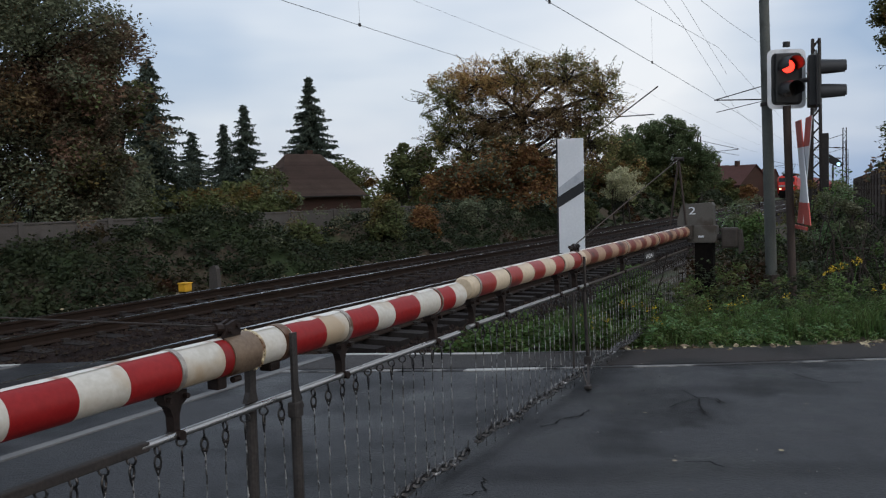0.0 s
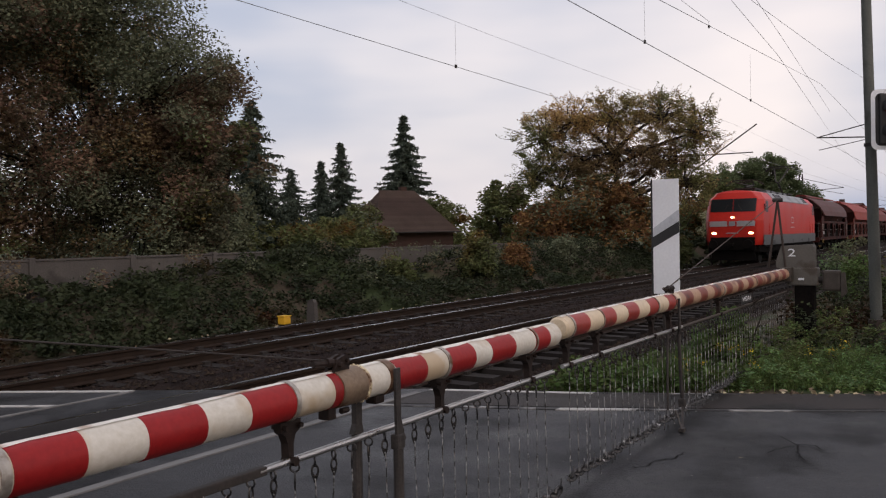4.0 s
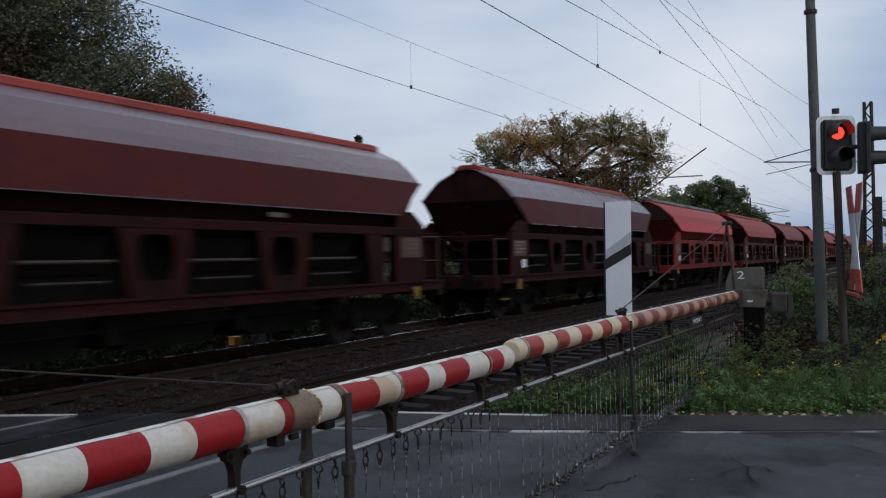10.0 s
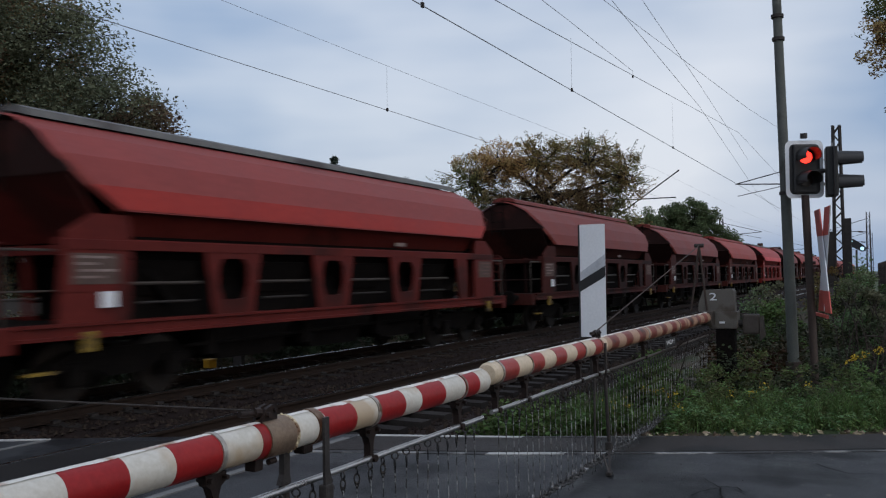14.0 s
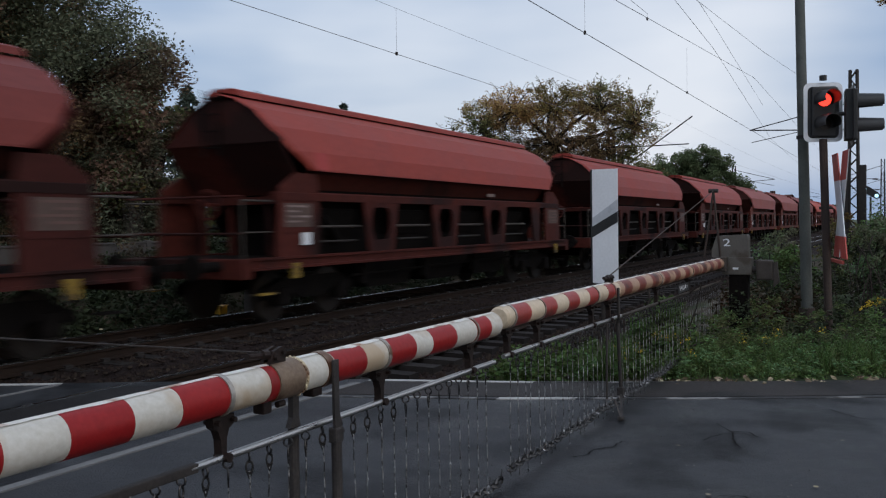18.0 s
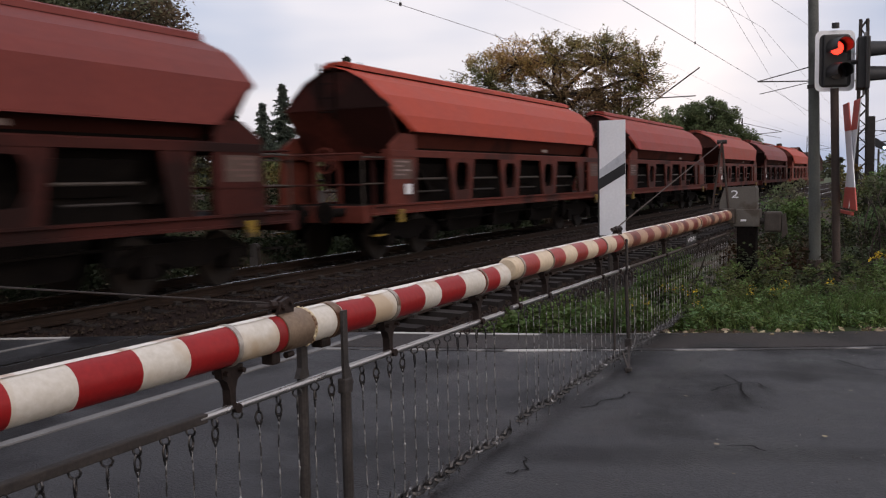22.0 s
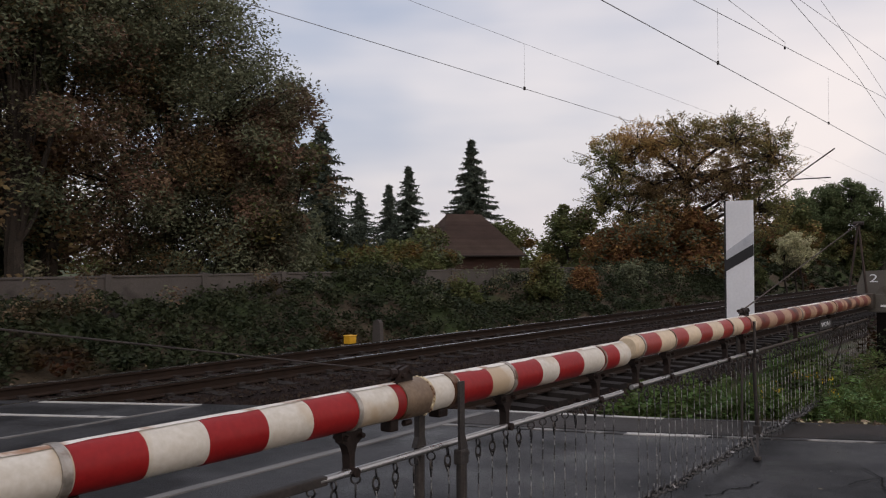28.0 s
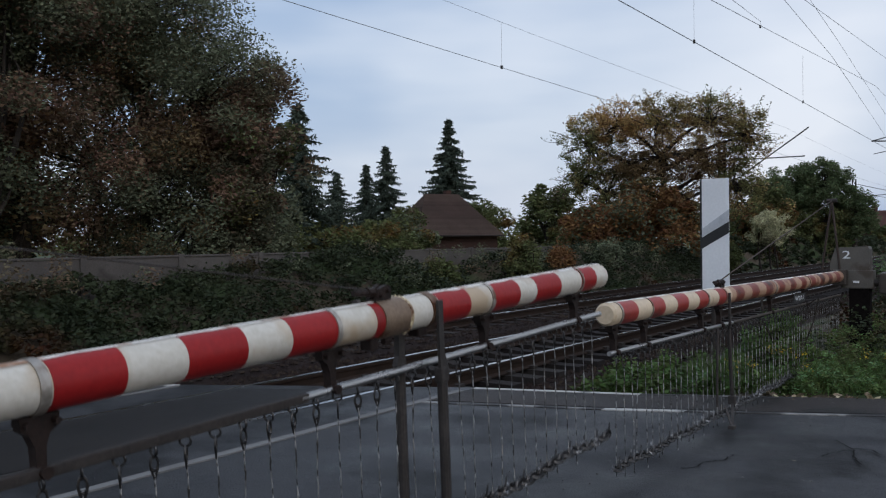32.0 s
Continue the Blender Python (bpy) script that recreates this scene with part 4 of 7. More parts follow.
def signal_head(parent, m, lit):
    head = part("signal_head", box(B(), 0.0, 0.16, -0.17, 0.17, -0.35, 0.36, 0.02), BLACK, parent, "black two-lamp housing", m)
    rim = B()
    outer = [(cy + 0.085 * math.cos(radians(a)), cz + 0.085 * math.sin(radians(a))) for cy, cz, a0 in ((0.185, 0.335, 0), (-0.185, 0.335, 90), (-0.185, -0.335, 180), (0.185, -0.335, 270)) for a in range(a0, a0 + 91, 18)]
    prism(rim, outer, "x", 0.05, 0.062)
    part("rim", rim, SIGNWHITE if lit else BLACK, head, "white contrast board with rounded corners" if lit else "dark back of the contrast board")
    part("back_board", prism(B(), [(u * 0.80, v * 0.87) for u, v in outer], "x", 0.044, 0.0495), BLACK, head)
    for z, on in ((0.17, lit), (-0.17, False)):
        bm = B()
        bmesh.ops.create_cone(bm, cap_ends=True, segments=24, radius1=0.09, radius2=0.09, depth=0.02, matrix=pose(-0.005, 0, z, 0, 90, 0))
        part("lens", bm, LIT_RED if on else LENS, head, "glowing red lens" if on else "unlit dark lens")
        bm = B()
        n = 18
        a0, a1 = radians(-25), radians(205)
        rows = [[bm.verts.new((-d, r * math.cos(a0 + (a1 - a0) * i / n), z + r * math.sin(a0 + (a1 - a0) * i / n))) for i in range(n + 1)] for d, r in ((0.0, 0.138), (0.34, 0.112), (0.34, 0.105), (0.0, 0.130))]
        for a, b in zip(rows, rows[1:]):
            for i in range(n):
                bm.faces.new((a[i], a[i + 1], b[i + 1], b[i]))
        part("visor", bm, BLACK, head, "black tunnel visor", smooth=True)
    return head


signal_head(sig, pose(-0.03, 0.01, 3.43, 0, 0, 24), True)
signal_head(sig, pose(0.10, -0.40, 3.37, 0, 0, 97), False)
part("bracket", rod(B(), (0.05, 0.0, 3.4), (0.1, -0.36, 3.4), 0.03, seg=8), BLACK, sig)
cross = thing("crossing_cross", "narrow red and white crossing cross seen almost edge-on", "road sign", pose(13.45, 0.775, 1.92, 0, 0, 13), "")
for s in (1, -1):
    arm = part("arm", prism(B(), [(-s * 0.35 - 0.21, -0.75), (-s * 0.35 + 0.21, -0.75), (s * 0.35 + 0.21, 0.72), (s * 0.35 - 0.21, 0.72)], "y", -0.012 + 0.013 * s, 0.0 + 0.013 * s), SIGNWHITE, cross, "white board with red ends")
    for e in (1, -1):
        za, zb = (0.33, 0.722) if e > 0 else (-0.752, -0.45)
        part("red_end", prism(B(), [(s * 0.35 * za / 0.735 - 0.214, za), (s * 0.35 * za / 0.735 + 0.214, za), (s * 0.35 * zb / 0.735 + 0.214, zb), (s * 0.35 * zb / 0.735 - 0.214, zb)], "y", -0.014 + 0.013 * s, 0.002 + 0.013 * s), CROSS_RED, arm, "red painted end")
part("bracket", box(B(), -0.5, 0.6, 0.03, 0.06, -0.82, -0.775), CROSS_RED, cross)
part("holder", rod(B(), (0.2, 0.07, -0.05), (0.2, 0.24, -0.05), 0.02, seg=8), RUSTPOST, cross)

# ---- trackside odds ----
magnet = thing("trackside_box", "small yellow trackside magnet box on a low dark foot", "trackside box", pose(13.95, 12.55, -0.21))
part("foot", box(B(), -0.06, 0.06, -0.06, 0.06, 0.0, 0.125, 0.01), DARK, magnet)
part("case", box(B(), -0.11, 0.11, -0.09, 0.09, 0.12, 0.28, 0.025), YELLOW, magnet, "yellow plastic case")
part("lid", box(B(), -0.12, 0.12, -0.10, 0.10, 0.281, 0.305, 0.008), YELLOW, magnet)
bm = B()
prism(bm, [(-0.13, 0), (0.13, 0), (0.10, 0.55), (0.04, 0.62), (-0.06, 0.62), (-0.10, 0.55)], "x", -0.06, 0.06)
solo("marker_stone", bm, WALLPANEL, "short grey concrete marker stone beside the track", "marker stone", m=pose(15.4, 13.0, -0.3))

# ---- concrete wall ----
wall = thing("wall_far", "low weathered concrete panel wall behind the brambles", "wall", pose(0, 16.5, -0.36), kind="structure")
PANEL = mesh_of(box(B(), -1.18, 1.18, -0.04, 0.04, 0, 1.70, 0.008), "panel", WALLPANEL)
WPOST = mesh_of(box(B(), -0.07, 0.07, -0.08, 0.08, 0, 1.78, 0.012), "wall_post", WALLPANEL)
COPE = mesh_of(box(B(), -1.18, 1.18, -0.06, 0.06, 1.704, 1.75, 0.01), "coping", WALLPANEL)
for i in range(26):
    x = -18 + i * 2.5
    part("panel", PANEL, None, wall, "", pose(x, 0, 0))
    part("coping", COPE, None, wall, "", pose(x, 0, 0))
    part("wall_post", WPOST, None, wall, "", pose(x + 1.25, 0, 0))

# ---- slatted fence along the right ----
fence = thing("fence", "weathered slatted board fence along the railway path", "fence", pose(17.5, -1.0, -0.36, 0, 0, 1.75))
SLAT = mesh_of(box(B(), -1.22, 1.22, -0.012, 0.012, 0, 0.19, 0.003), "slat", FENCEWOOD)
FPOST = mesh_of(box(B(), -0.05, 0.05, -0.05, 0.05, 0, 2.62, 0.008), "fence_post", FENCEWOOD)
for i in range(22):
    for j in range(12):
        part("slat", SLAT, None, fence, "", pose(i * 2.5 + 1.25, 0.006 if j % 2 else -0.006, 0.1 + j * 0.2, 0, 0, 0))
    part("fence_post", FPOST, None, fence, "", pose(i * 2.5, 0, 0))

# ---- overhead line ----


def lattice_mast(name, label, base, height, w, arms, group="overhead line masts", heavy=False):
    t = thing(name, label, "mast", pose(*base), group)
    for sx in (-1, 1):
        for sy in (-1, 1):
            part("upright", bar(B(), (sx * w / 2, sy * w / 2, 0), (sx * w / 3.2, sy * w / 3.2, height), 0.10 if heavy else 0.06, 0.10 if heavy else 0.06), DARK, t)
    bm = B()
    n = int(height / (0.40 if heavy else 0.55))
    lw = 0.05 if heavy else 0.025
    for i in range(n):
        z0, z1 = height * i / n, height * (i + 1) / n
        k0, k1 = w / 2 + (w / 3.2 - w / 2) * i / n, w / 2 + (w / 3.2 - w / 2) * (i + 1) / n
        s = 1 if i % 2 else -1
        for f in (-1, 1):
            bar(bm, (f * k0, s * k0, z0), (f * k1, -s * k1, z1), lw, lw)
            bar(bm, (s * k0, f * k0, z0), (-s * k1, f * k1, z1), lw, lw)
    part("lacing", bm, DARK, t, "diagonal steel lacing")
    for y, z, kind in arms:
        bm = B()
        rod(bm, (0, 0, z), (0, y, z + (0.25 if kind else 0)), 0.03, seg=6)
        if kind:
            rod(bm, (0, 0, z + 1.3), (0, y, z + 0.25), 0.025, seg=6)
            rod(bm, (0, y * 0.45, z + 0.1), (0, y * 0.98, z - 0.35), 0.018, seg=6)
        part("bracket_arm", bm, DARK, t, "cantilever bracket")
        part("insulator", rod(B(), (0, y * 0.12, z + 0.02), (0, y * 0.24, z + 0.06), 0.07, seg=8), RUSTPOST, t)
    return t


lattice_mast("overhead_mast", "dark lattice mast of the overhead line", (45, 2.0, -0.3), 8.9, 0.46, [(4.6, 6.15, True)], heavy=True)
for y0, z0, z1 in ((1.62, 1.2, 4.2), (2.34, 1.0, 3.6)):
    solo("tension_weight", box(B(), -0.14, 0.14, -0.16, 0.16, z0, z1, 0.03), DARK, "dark stack of tension weights hanging at the mast", "weight", m=pose(44.9, y0, 0), group="tension weights")
m2 = lattice_mast("overhead_mast", "dark lattice mast of the overhead line", (47.2, 14.2, -0.3), 7.2, 0.4, [(-4.2, 6.1, False)])
part("tie_arm", rod(B(), (0, -0.2, 4.7), (0, -4.4, 7.55), 0.035, seg=6), DARK, m2, "slanting tie arm")
for x, y, h in ((90, 10.5 + 4.2, 7.4), (92, 1.6, 7.6), (125, 2.2, 8), (160, 2.4, 8.2), (158, 15, 8)):
    lattice_mast("overhead_mast", "distant lattice mast of the overhead line", (x, y, -0.3), h, 0.45, [(3.6 if y < 5 else -3.8, 5.7, True)])
lattice_mast("overhead_mast", "dark lattice mast of the overhead line", (-22, 15.0, -0.3), 8.2, 0.5, [(-4.0, 5.9, True)])


def wire(name, label, points, r=0.012, droppers=(), sag=0.0):
    """An overhead wire through points; droppers: (x, y, z low, z high)."""
    t = thing(name, label, "wire", group="overhead wires")
    pts = [Vector(points[0])]
    for a, b in zip(points, points[1:]):
        for i in range(1, 9):
            f = i / 8
            q = Vector(a).lerp(Vector(b), f)
            q.z -= sag * 4 * f * (1 - f)
            pts.append(q)
    bm = tube(B(), pts, r, 5)
    part("strand", bm, WIRE, t)
    for x, y, z0, z1 in droppers:
        part("dropper", rod(B(), (x, y, z0), (x, y, z1), 0.003, seg=5), WIRE, t)
        part("dropper_clip", box(B(), x - 0.03, x + 0.03, y - 0.02, y + 0.02, z0 - 0.03, z0 + 0.05), DARK, t)
    return t


wire("contact_wire", "thin contact wire above the far track", [(-60, 10.9, 5.87), (47, 10.9, 5.87), (160, 10.9, 5.87)], 0.007, [(18.5, 10.9, 5.87, 6.96), (32, 10.9, 5.87, 6.9), (7, 10.9, 5.87, 7.1)])
wire("carrier_wire", "thin carrier wire above the far track", [(-60, 10.9, 7.4), (47, 10.9, 7.3), (160, 10.9, 7.3)], 0.0038, sag=0.45)
wire("contact_wire", "thin contact wire above the near track", [(-60, 6.4, 6.02), (45, 6.4, 6.02), (160, 6.4, 5.9)], 0.009, [(19.3, 6.4, 6.02, 7.25), (30, 6.4, 6.02, 7.55), (12, 6.4, 6.02, 7.1)])
wire("carrier_wire", "thin carrier wire above the near track", [(-40, 6.4, 4.2), (16.6, 6.4, 7.0), (45.0, 6.4, 8.65), (100, 6.3, 7.2), (160, 6.3, 7.4)], 0.008)
wire("feeder_wire", "thin slack feeder wire crossing overhead", [(-40, 4.3, 11.4), (20, 5.33, 7.8), (30, 5.51, 7.37), (61, 7.6, 7.0), (92, 9.0, 7.2)], 0.007)
wire("feeder_wire", "thin slack feeder wire crossing overhead", [(-40, 13.2, 11.5), (24, 6.08, 8.72), (36, 4.74, 8.2), (45, 4.4, 8.6)], 0.007)
wire("feeder_wire", "thin slack feeder wire crossing overhead", [(-40, 3.0, 10.8), (22, 5.13, 8.3), (30, 5.41, 7.98), (45, 6.0, 7.3)], 0.006)

wire("stitch_wire", "thin stitch wire joining the carrier of the near track", [(8.0, 6.4, 7.56), (18.94, 6.4, 7.62), (24.9, 6.4, 7.60)], 0.006, [(24.85, 6.4, 7.44, 7.62)])

fs = thing("railway_signal", "distant dark railway signal with two pale lit lamps", "railway signal", pose(60, 1.72, -0.36))
part("post", rod(B(), (0, 0, 0), (0, 0, 3.4), 0.06, seg=8), DARK, fs)
part("signal_plate", prism(B(), [(-0.52, 3.32), (-0.30, 3.28), (-0.05, 3.42), (0.45, 3.72), (0.55, 3.95), (0.40, 4.12), (0.15, 4.08), (-0.40, 3.70), (-0.55, 3.50)], "x", -0.06, 0.06), BLACK, fs, "slanting black lamp plate")
for ly, lz in ((-0.33, 3.47), (0.32, 3.92)):
    part("lamp", rod(B(), (-0.10, ly, lz), (-0.062, ly, lz), 0.11, seg=14), SIGNAL_PALE, fs, "pale blue-white lit lamp")

# ---- houses ----


def hip_house(name, label, m, w, d, wall_z, ridge_z, tile, wall_mat, windows):
    t = thing(name, label, "house", m)
    part("wall", box(B(), -w / 2 + 0.4, w / 2 - 0.4, -d / 2 + 0.4, d / 2 - 0.4, 0, wall_z), wall_mat, t)
    bm = B()
    rl = w * 0.2
    pts = [(-w / 2, -d / 2, wall_z), (w / 2, -d / 2, wall_z), (w / 2, d / 2, wall_z), (-w / 2, d / 2, wall_z), (-rl, 0, ridge_z), (rl, 0, ridge_z)]
    v = [bm.verts.new(p) for p in pts]
    for f in ((0, 1, 5, 4), (1, 2, 5), (2, 3, 4, 5), (3, 0, 4), (3, 2, 1, 0)):
        bm.faces.new([v[i] for i in f])
    roof = part("roof", bm, tile, t, "tiled hip roof")
    # Courses of tiles on the slopes, as overlapping strips.
    n = 16
    for i in range(n):
        f0, f1 = i / n, (i + 1) / n
        for sgn in (-1, 1):
            bm = B()
            z0, z1 = wall_z + (ridge_z - wall_z) * f0 + 0.07, wall_z + (ridge_z - wall_z) * f1 + 0.035
            y0, y1 = sgn * d / 2 * (1 - f0), sgn * d / 2 * (1 - f1)
            h0, h1 = w / 2 + (rl - w / 2) * f0, w / 2 + (rl - w / 2) * f1
            q = [bm.verts.new(p) for p in ((-h0, y0, z0), (h0, y0, z0), (h1, y1, z1), (-h1, y1, z1))]
            bm.faces.new(q)
            bmesh.ops.solidify(bm, geom=list(bm.faces), thickness=0.03)
            part("tile_course", bm, tile, roof)
            bm = B()
            x0, x1 = sgn * h0, sgn * h1
            q = [bm.verts.new(p) for p in ((x0, -d / 2 * (1 - f0), z0), (x0, d / 2 * (1 - f0), z0), (x1, d / 2 * (1 - f1), z1), (x1, -d / 2 * (1 - f1), z1))]
            bm.faces.new(q)
            bmesh.ops.solidify(bm, geom=list(bm.faces), thickness=0.03)
            part("tile_course", bm, tile, roof)
    part("gutter", box(B(), -w / 2 - 0.05, w / 2 + 0.05, -d / 2 - 0.10, -d / 2 - 0.01, wall_z - 0.02, wall_z + 0.07), DARK, t)
    part("chimney", box(B(), rl * 0.3, rl * 0.3 + 0.5, 0.2, 0.7, ridge_z - 0.9, ridge_z + 0.35), BRICK, t, "brick chimney")
    for x in windows:
        win = part("window", box(B(), x - 0.5, x + 0.5, -d / 2 + 0.37, -d / 2 + 0.398, 0.9, wall_z - 0.25), SIGNWHITE, t, "white framed window")
        part("pane", box(B(), x - 0.42, x + 0.42, -d / 2 + 0.36, -d / 2 + 0.368, 0.98, wall_z - 0.33), PANE, win)
    return t


hip_house("bungalow", "low bungalow with a brown tiled hip roof", pose(57.6, 39.6, -0.3, 0, 0, -30), 7.4, 7.0, 2.35, 5.7, TILE, BRICK, ())


def gable_house(m, w, d, wall_z, ridge_z, label):
    t = thing("house", label, "house", m, "distant houses along the railway")
    part("wall", prism(B(), [(-d / 2, 0), (d / 2, 0), (d / 2, wall_z), (0, ridge_z - 0.1), (-d / 2, wall_z)], "x", -w / 2, w / 2), BRICK, t, "dark brick walls")
    for s in (-1, 1):
        bm = B()
        q = [bm.verts.new(p) for p in ((-w / 2 - 0.3, s * (d / 2 + 0.4), wall_z - 0.25), (w / 2 + 0.3, s * (d / 2 + 0.4), wall_z - 0.25), (w / 2 + 0.3, 0, ridge_z), (-w / 2 - 0.3, 0, ridge_z))]
        bm.faces.new(q)
        bmesh.ops.solidify(bm, geom=list(bm.faces), thickness=0.12)
        part("roof", bm, TILE_RED, t, "red tiled roof slope")
    for x in np.arange(-w / 2 + 1.2, w / 2 - 0.6, 2.2):
        win = part("window", box(B(), x - 0.55, x + 0.55, -d / 2 - 0.03, -d / 2 - 0.002, 1.0, 2.2), SIGNWHITE, t)
        part("pane", box(B(), x - 0.45, x + 0.45, -d / 2 - 0.04, -d / 2 - 0.031, 1.1, 2.1), PANE, win)
    for x in (-w / 6, w / 4):
        part("chimney", box(B(), x, x + 0.6, -0.3, 0.3, ridge_z - 0.6, ridge_z + 0.7), BRICK, t)
    return t


gable_house(pose(150, 19.5, -0.3, 0, 0, 62), 9, 8, 3.0, 6.0, "distant brick house with a red tiled roof")
gable_house(pose(172, 27, -0.3, 0, 0, 62), 10, 8, 3.2, 6.6, "distant brick house with a red tiled roof")
gable_house(pose(215, 24, -0.3, 0, 0, 75), 12, 8, 3.2, 6.6, "distant dark brick house with a tiled roof")

# ---- plants ----


def leaf_cloud(centres, spread, count, size, material, name, flat=0.35, shape=None):
    """Small bent leaves (two triangles each) in clumps round the centres."""
    centres = np.asarray(centres, float)
    spread = np.broadcast_to(np.asarray(spread, float).reshape(-1, 1) if np.ndim(spread) else spread, (len(centres), 1))
    pick = rng.integers(0, len(centres), count)
    d = rng.normal(size=(count, 3))
    d /= np.linalg.norm(d, axis=1, keepdims=True)
    c = centres[pick] + d * (rng.random((count, 1)) ** 0.45) * spread[pick] * np.array([1, 1, 0.8])
    u = rng.normal(size=(count, 3))
    u[:, 2] *= flat
    u /= np.linalg.norm(u, axis=1, keepdims=True)
    v = np.cross(u, rng.normal(size=(count, 3)))
    v /= np.linalg.norm(v, axis=1, keepdims=True)
    s = size * rng.uniform(0.6, 1.3, (count, 1))
    w = 0.55 if shape is None else shape
    quad = np.stack([c - u * s, c + v * s * w, c + u * s, c - v * s * w], 1).reshape(-1, 3)
    faces = np.arange(4 * count).reshape(-1, 4)
    return raw(name, quad, faces, material)


def limb_path(bm, a, b, r0, r1, bend, seg=7, steps=4):
    a, b = Vector(a), Vector(b)
    off = Vector(rng.normal(size=3)) * bend
    fs = [i / steps for i in range(steps + 1)]
    tube(bm, [a.lerp(b, f) + off * math.sin(math.pi * f) for f in fs], [r0 + (r1 - r0) * f for f in fs], seg)


def broadleaf(name, label, base, height, crown, leaf, leaves, size, trunk_r=0.2, clumps=60, clump_r=0.9, trunks=1, low=0.25, bare=0, material2=None, group="", shell=0.38, heart=None):
    """A tree: trunk and limbs, and a crown of leaf clumps inside an uneven hull. crown: half widths (x, y)."""
    x, y, z = base
    t = thing(name, label, "tree", pose(x, y, z), group)
    bm = B()
    z0 = height * low
    centres, radii = [], []
    rx, ry = crown
    for _ in range(clumps):
        d = rng.normal(size=3)
        d /= np.linalg.norm(d)
        f = rng.random() ** shell
        k = 0.82 + 0.3 * rng.random()
        zc = (z0 + height) / 2 + d[2] * f * (height - z0) / 2 * k * 0.92
        taper = 1.0 - 0.25 * max(0, (zc - z0) / (height - z0) - 0.6) / 0.4
        centres.append((d[0] * f * rx * k * taper * 0.9, d[1] * f * ry * k * taper * 0.9, zc))
        radii.append(clump_r * rng.uniform(0.6, 1.25))
    for k in range(trunks):
        ang = 2.4 * k
        foot = (0.35 * rx * math.cos(ang) * (trunks > 1), 0.35 * ry * math.sin(ang) * (trunks > 1), -0.1)
        topp = (foot[0] * 1.3 + rng.normal() * 0.2, foot[1] * 1.3 + rng.normal() * 0.2, height * (0.55 + 0.15 * rng.random()))
        limb_path(bm, foot, topp, trunk_r, trunk_r * 0.45, 0.2, 10)
        near = sorted(range(len(centres)), key=lambda i: (centres[i][0] - foot[0]) ** 2 + (centres[i][1] - foot[1]) ** 2)[: max(6, min(40, clumps // trunks // 2))]
        for i in near:
            c = centres[i]
            f = min(0.95, max(0.3, (c[2] / height) * 0.8))
            s = Vector(foot).lerp(Vector(topp), f)
            limb_path(bm, s, c, trunk_r * 0.35, 0.015, 0.25, 5)
    part("trunk", bm, BARK, t, "dark bark trunk and limbs")
    part("crown", leaf_cloud(centres, radii, leaves, size, leaf, "crown"), None, t, "uneven crown of small leaves")
    if heart:
        hr, hz, hn, hm = heart
        inner = [(rng.normal() * hr * 0.5, rng.normal() * hr * 0.5, rng.uniform(0.25, hz)) for _ in range(60)]
        part("crown", leaf_cloud(inner, 0.85, hn, size * 1.5, hm, "crown"), None, t, "dense dark leaves round the trunk")
    if material2:
        part("crown", leaf_cloud(centres[::3], [r * 1.1 for r in radii[::3]], leaves // 3, size, material2, "crown"), None, t, "clumps of leaves in another tint")
    if bare:
        bm = B()
        for i in range(bare):
            c = Vector(centres[rng.integers(len(centres))])
            d = Vector(rng.normal(size=3))
            d.z = abs(d.z) * 0.7
            d.normalize()
            limb_path(bm, c, c + d * rng.uniform(0.5, 1.3), 0.016, 0.005, 0.12, 4, 3)
        tagged(part("bare_branchwork", bm, BARK, t, "bare twigs sticking out of the crown"), kind="stuff")
    return t


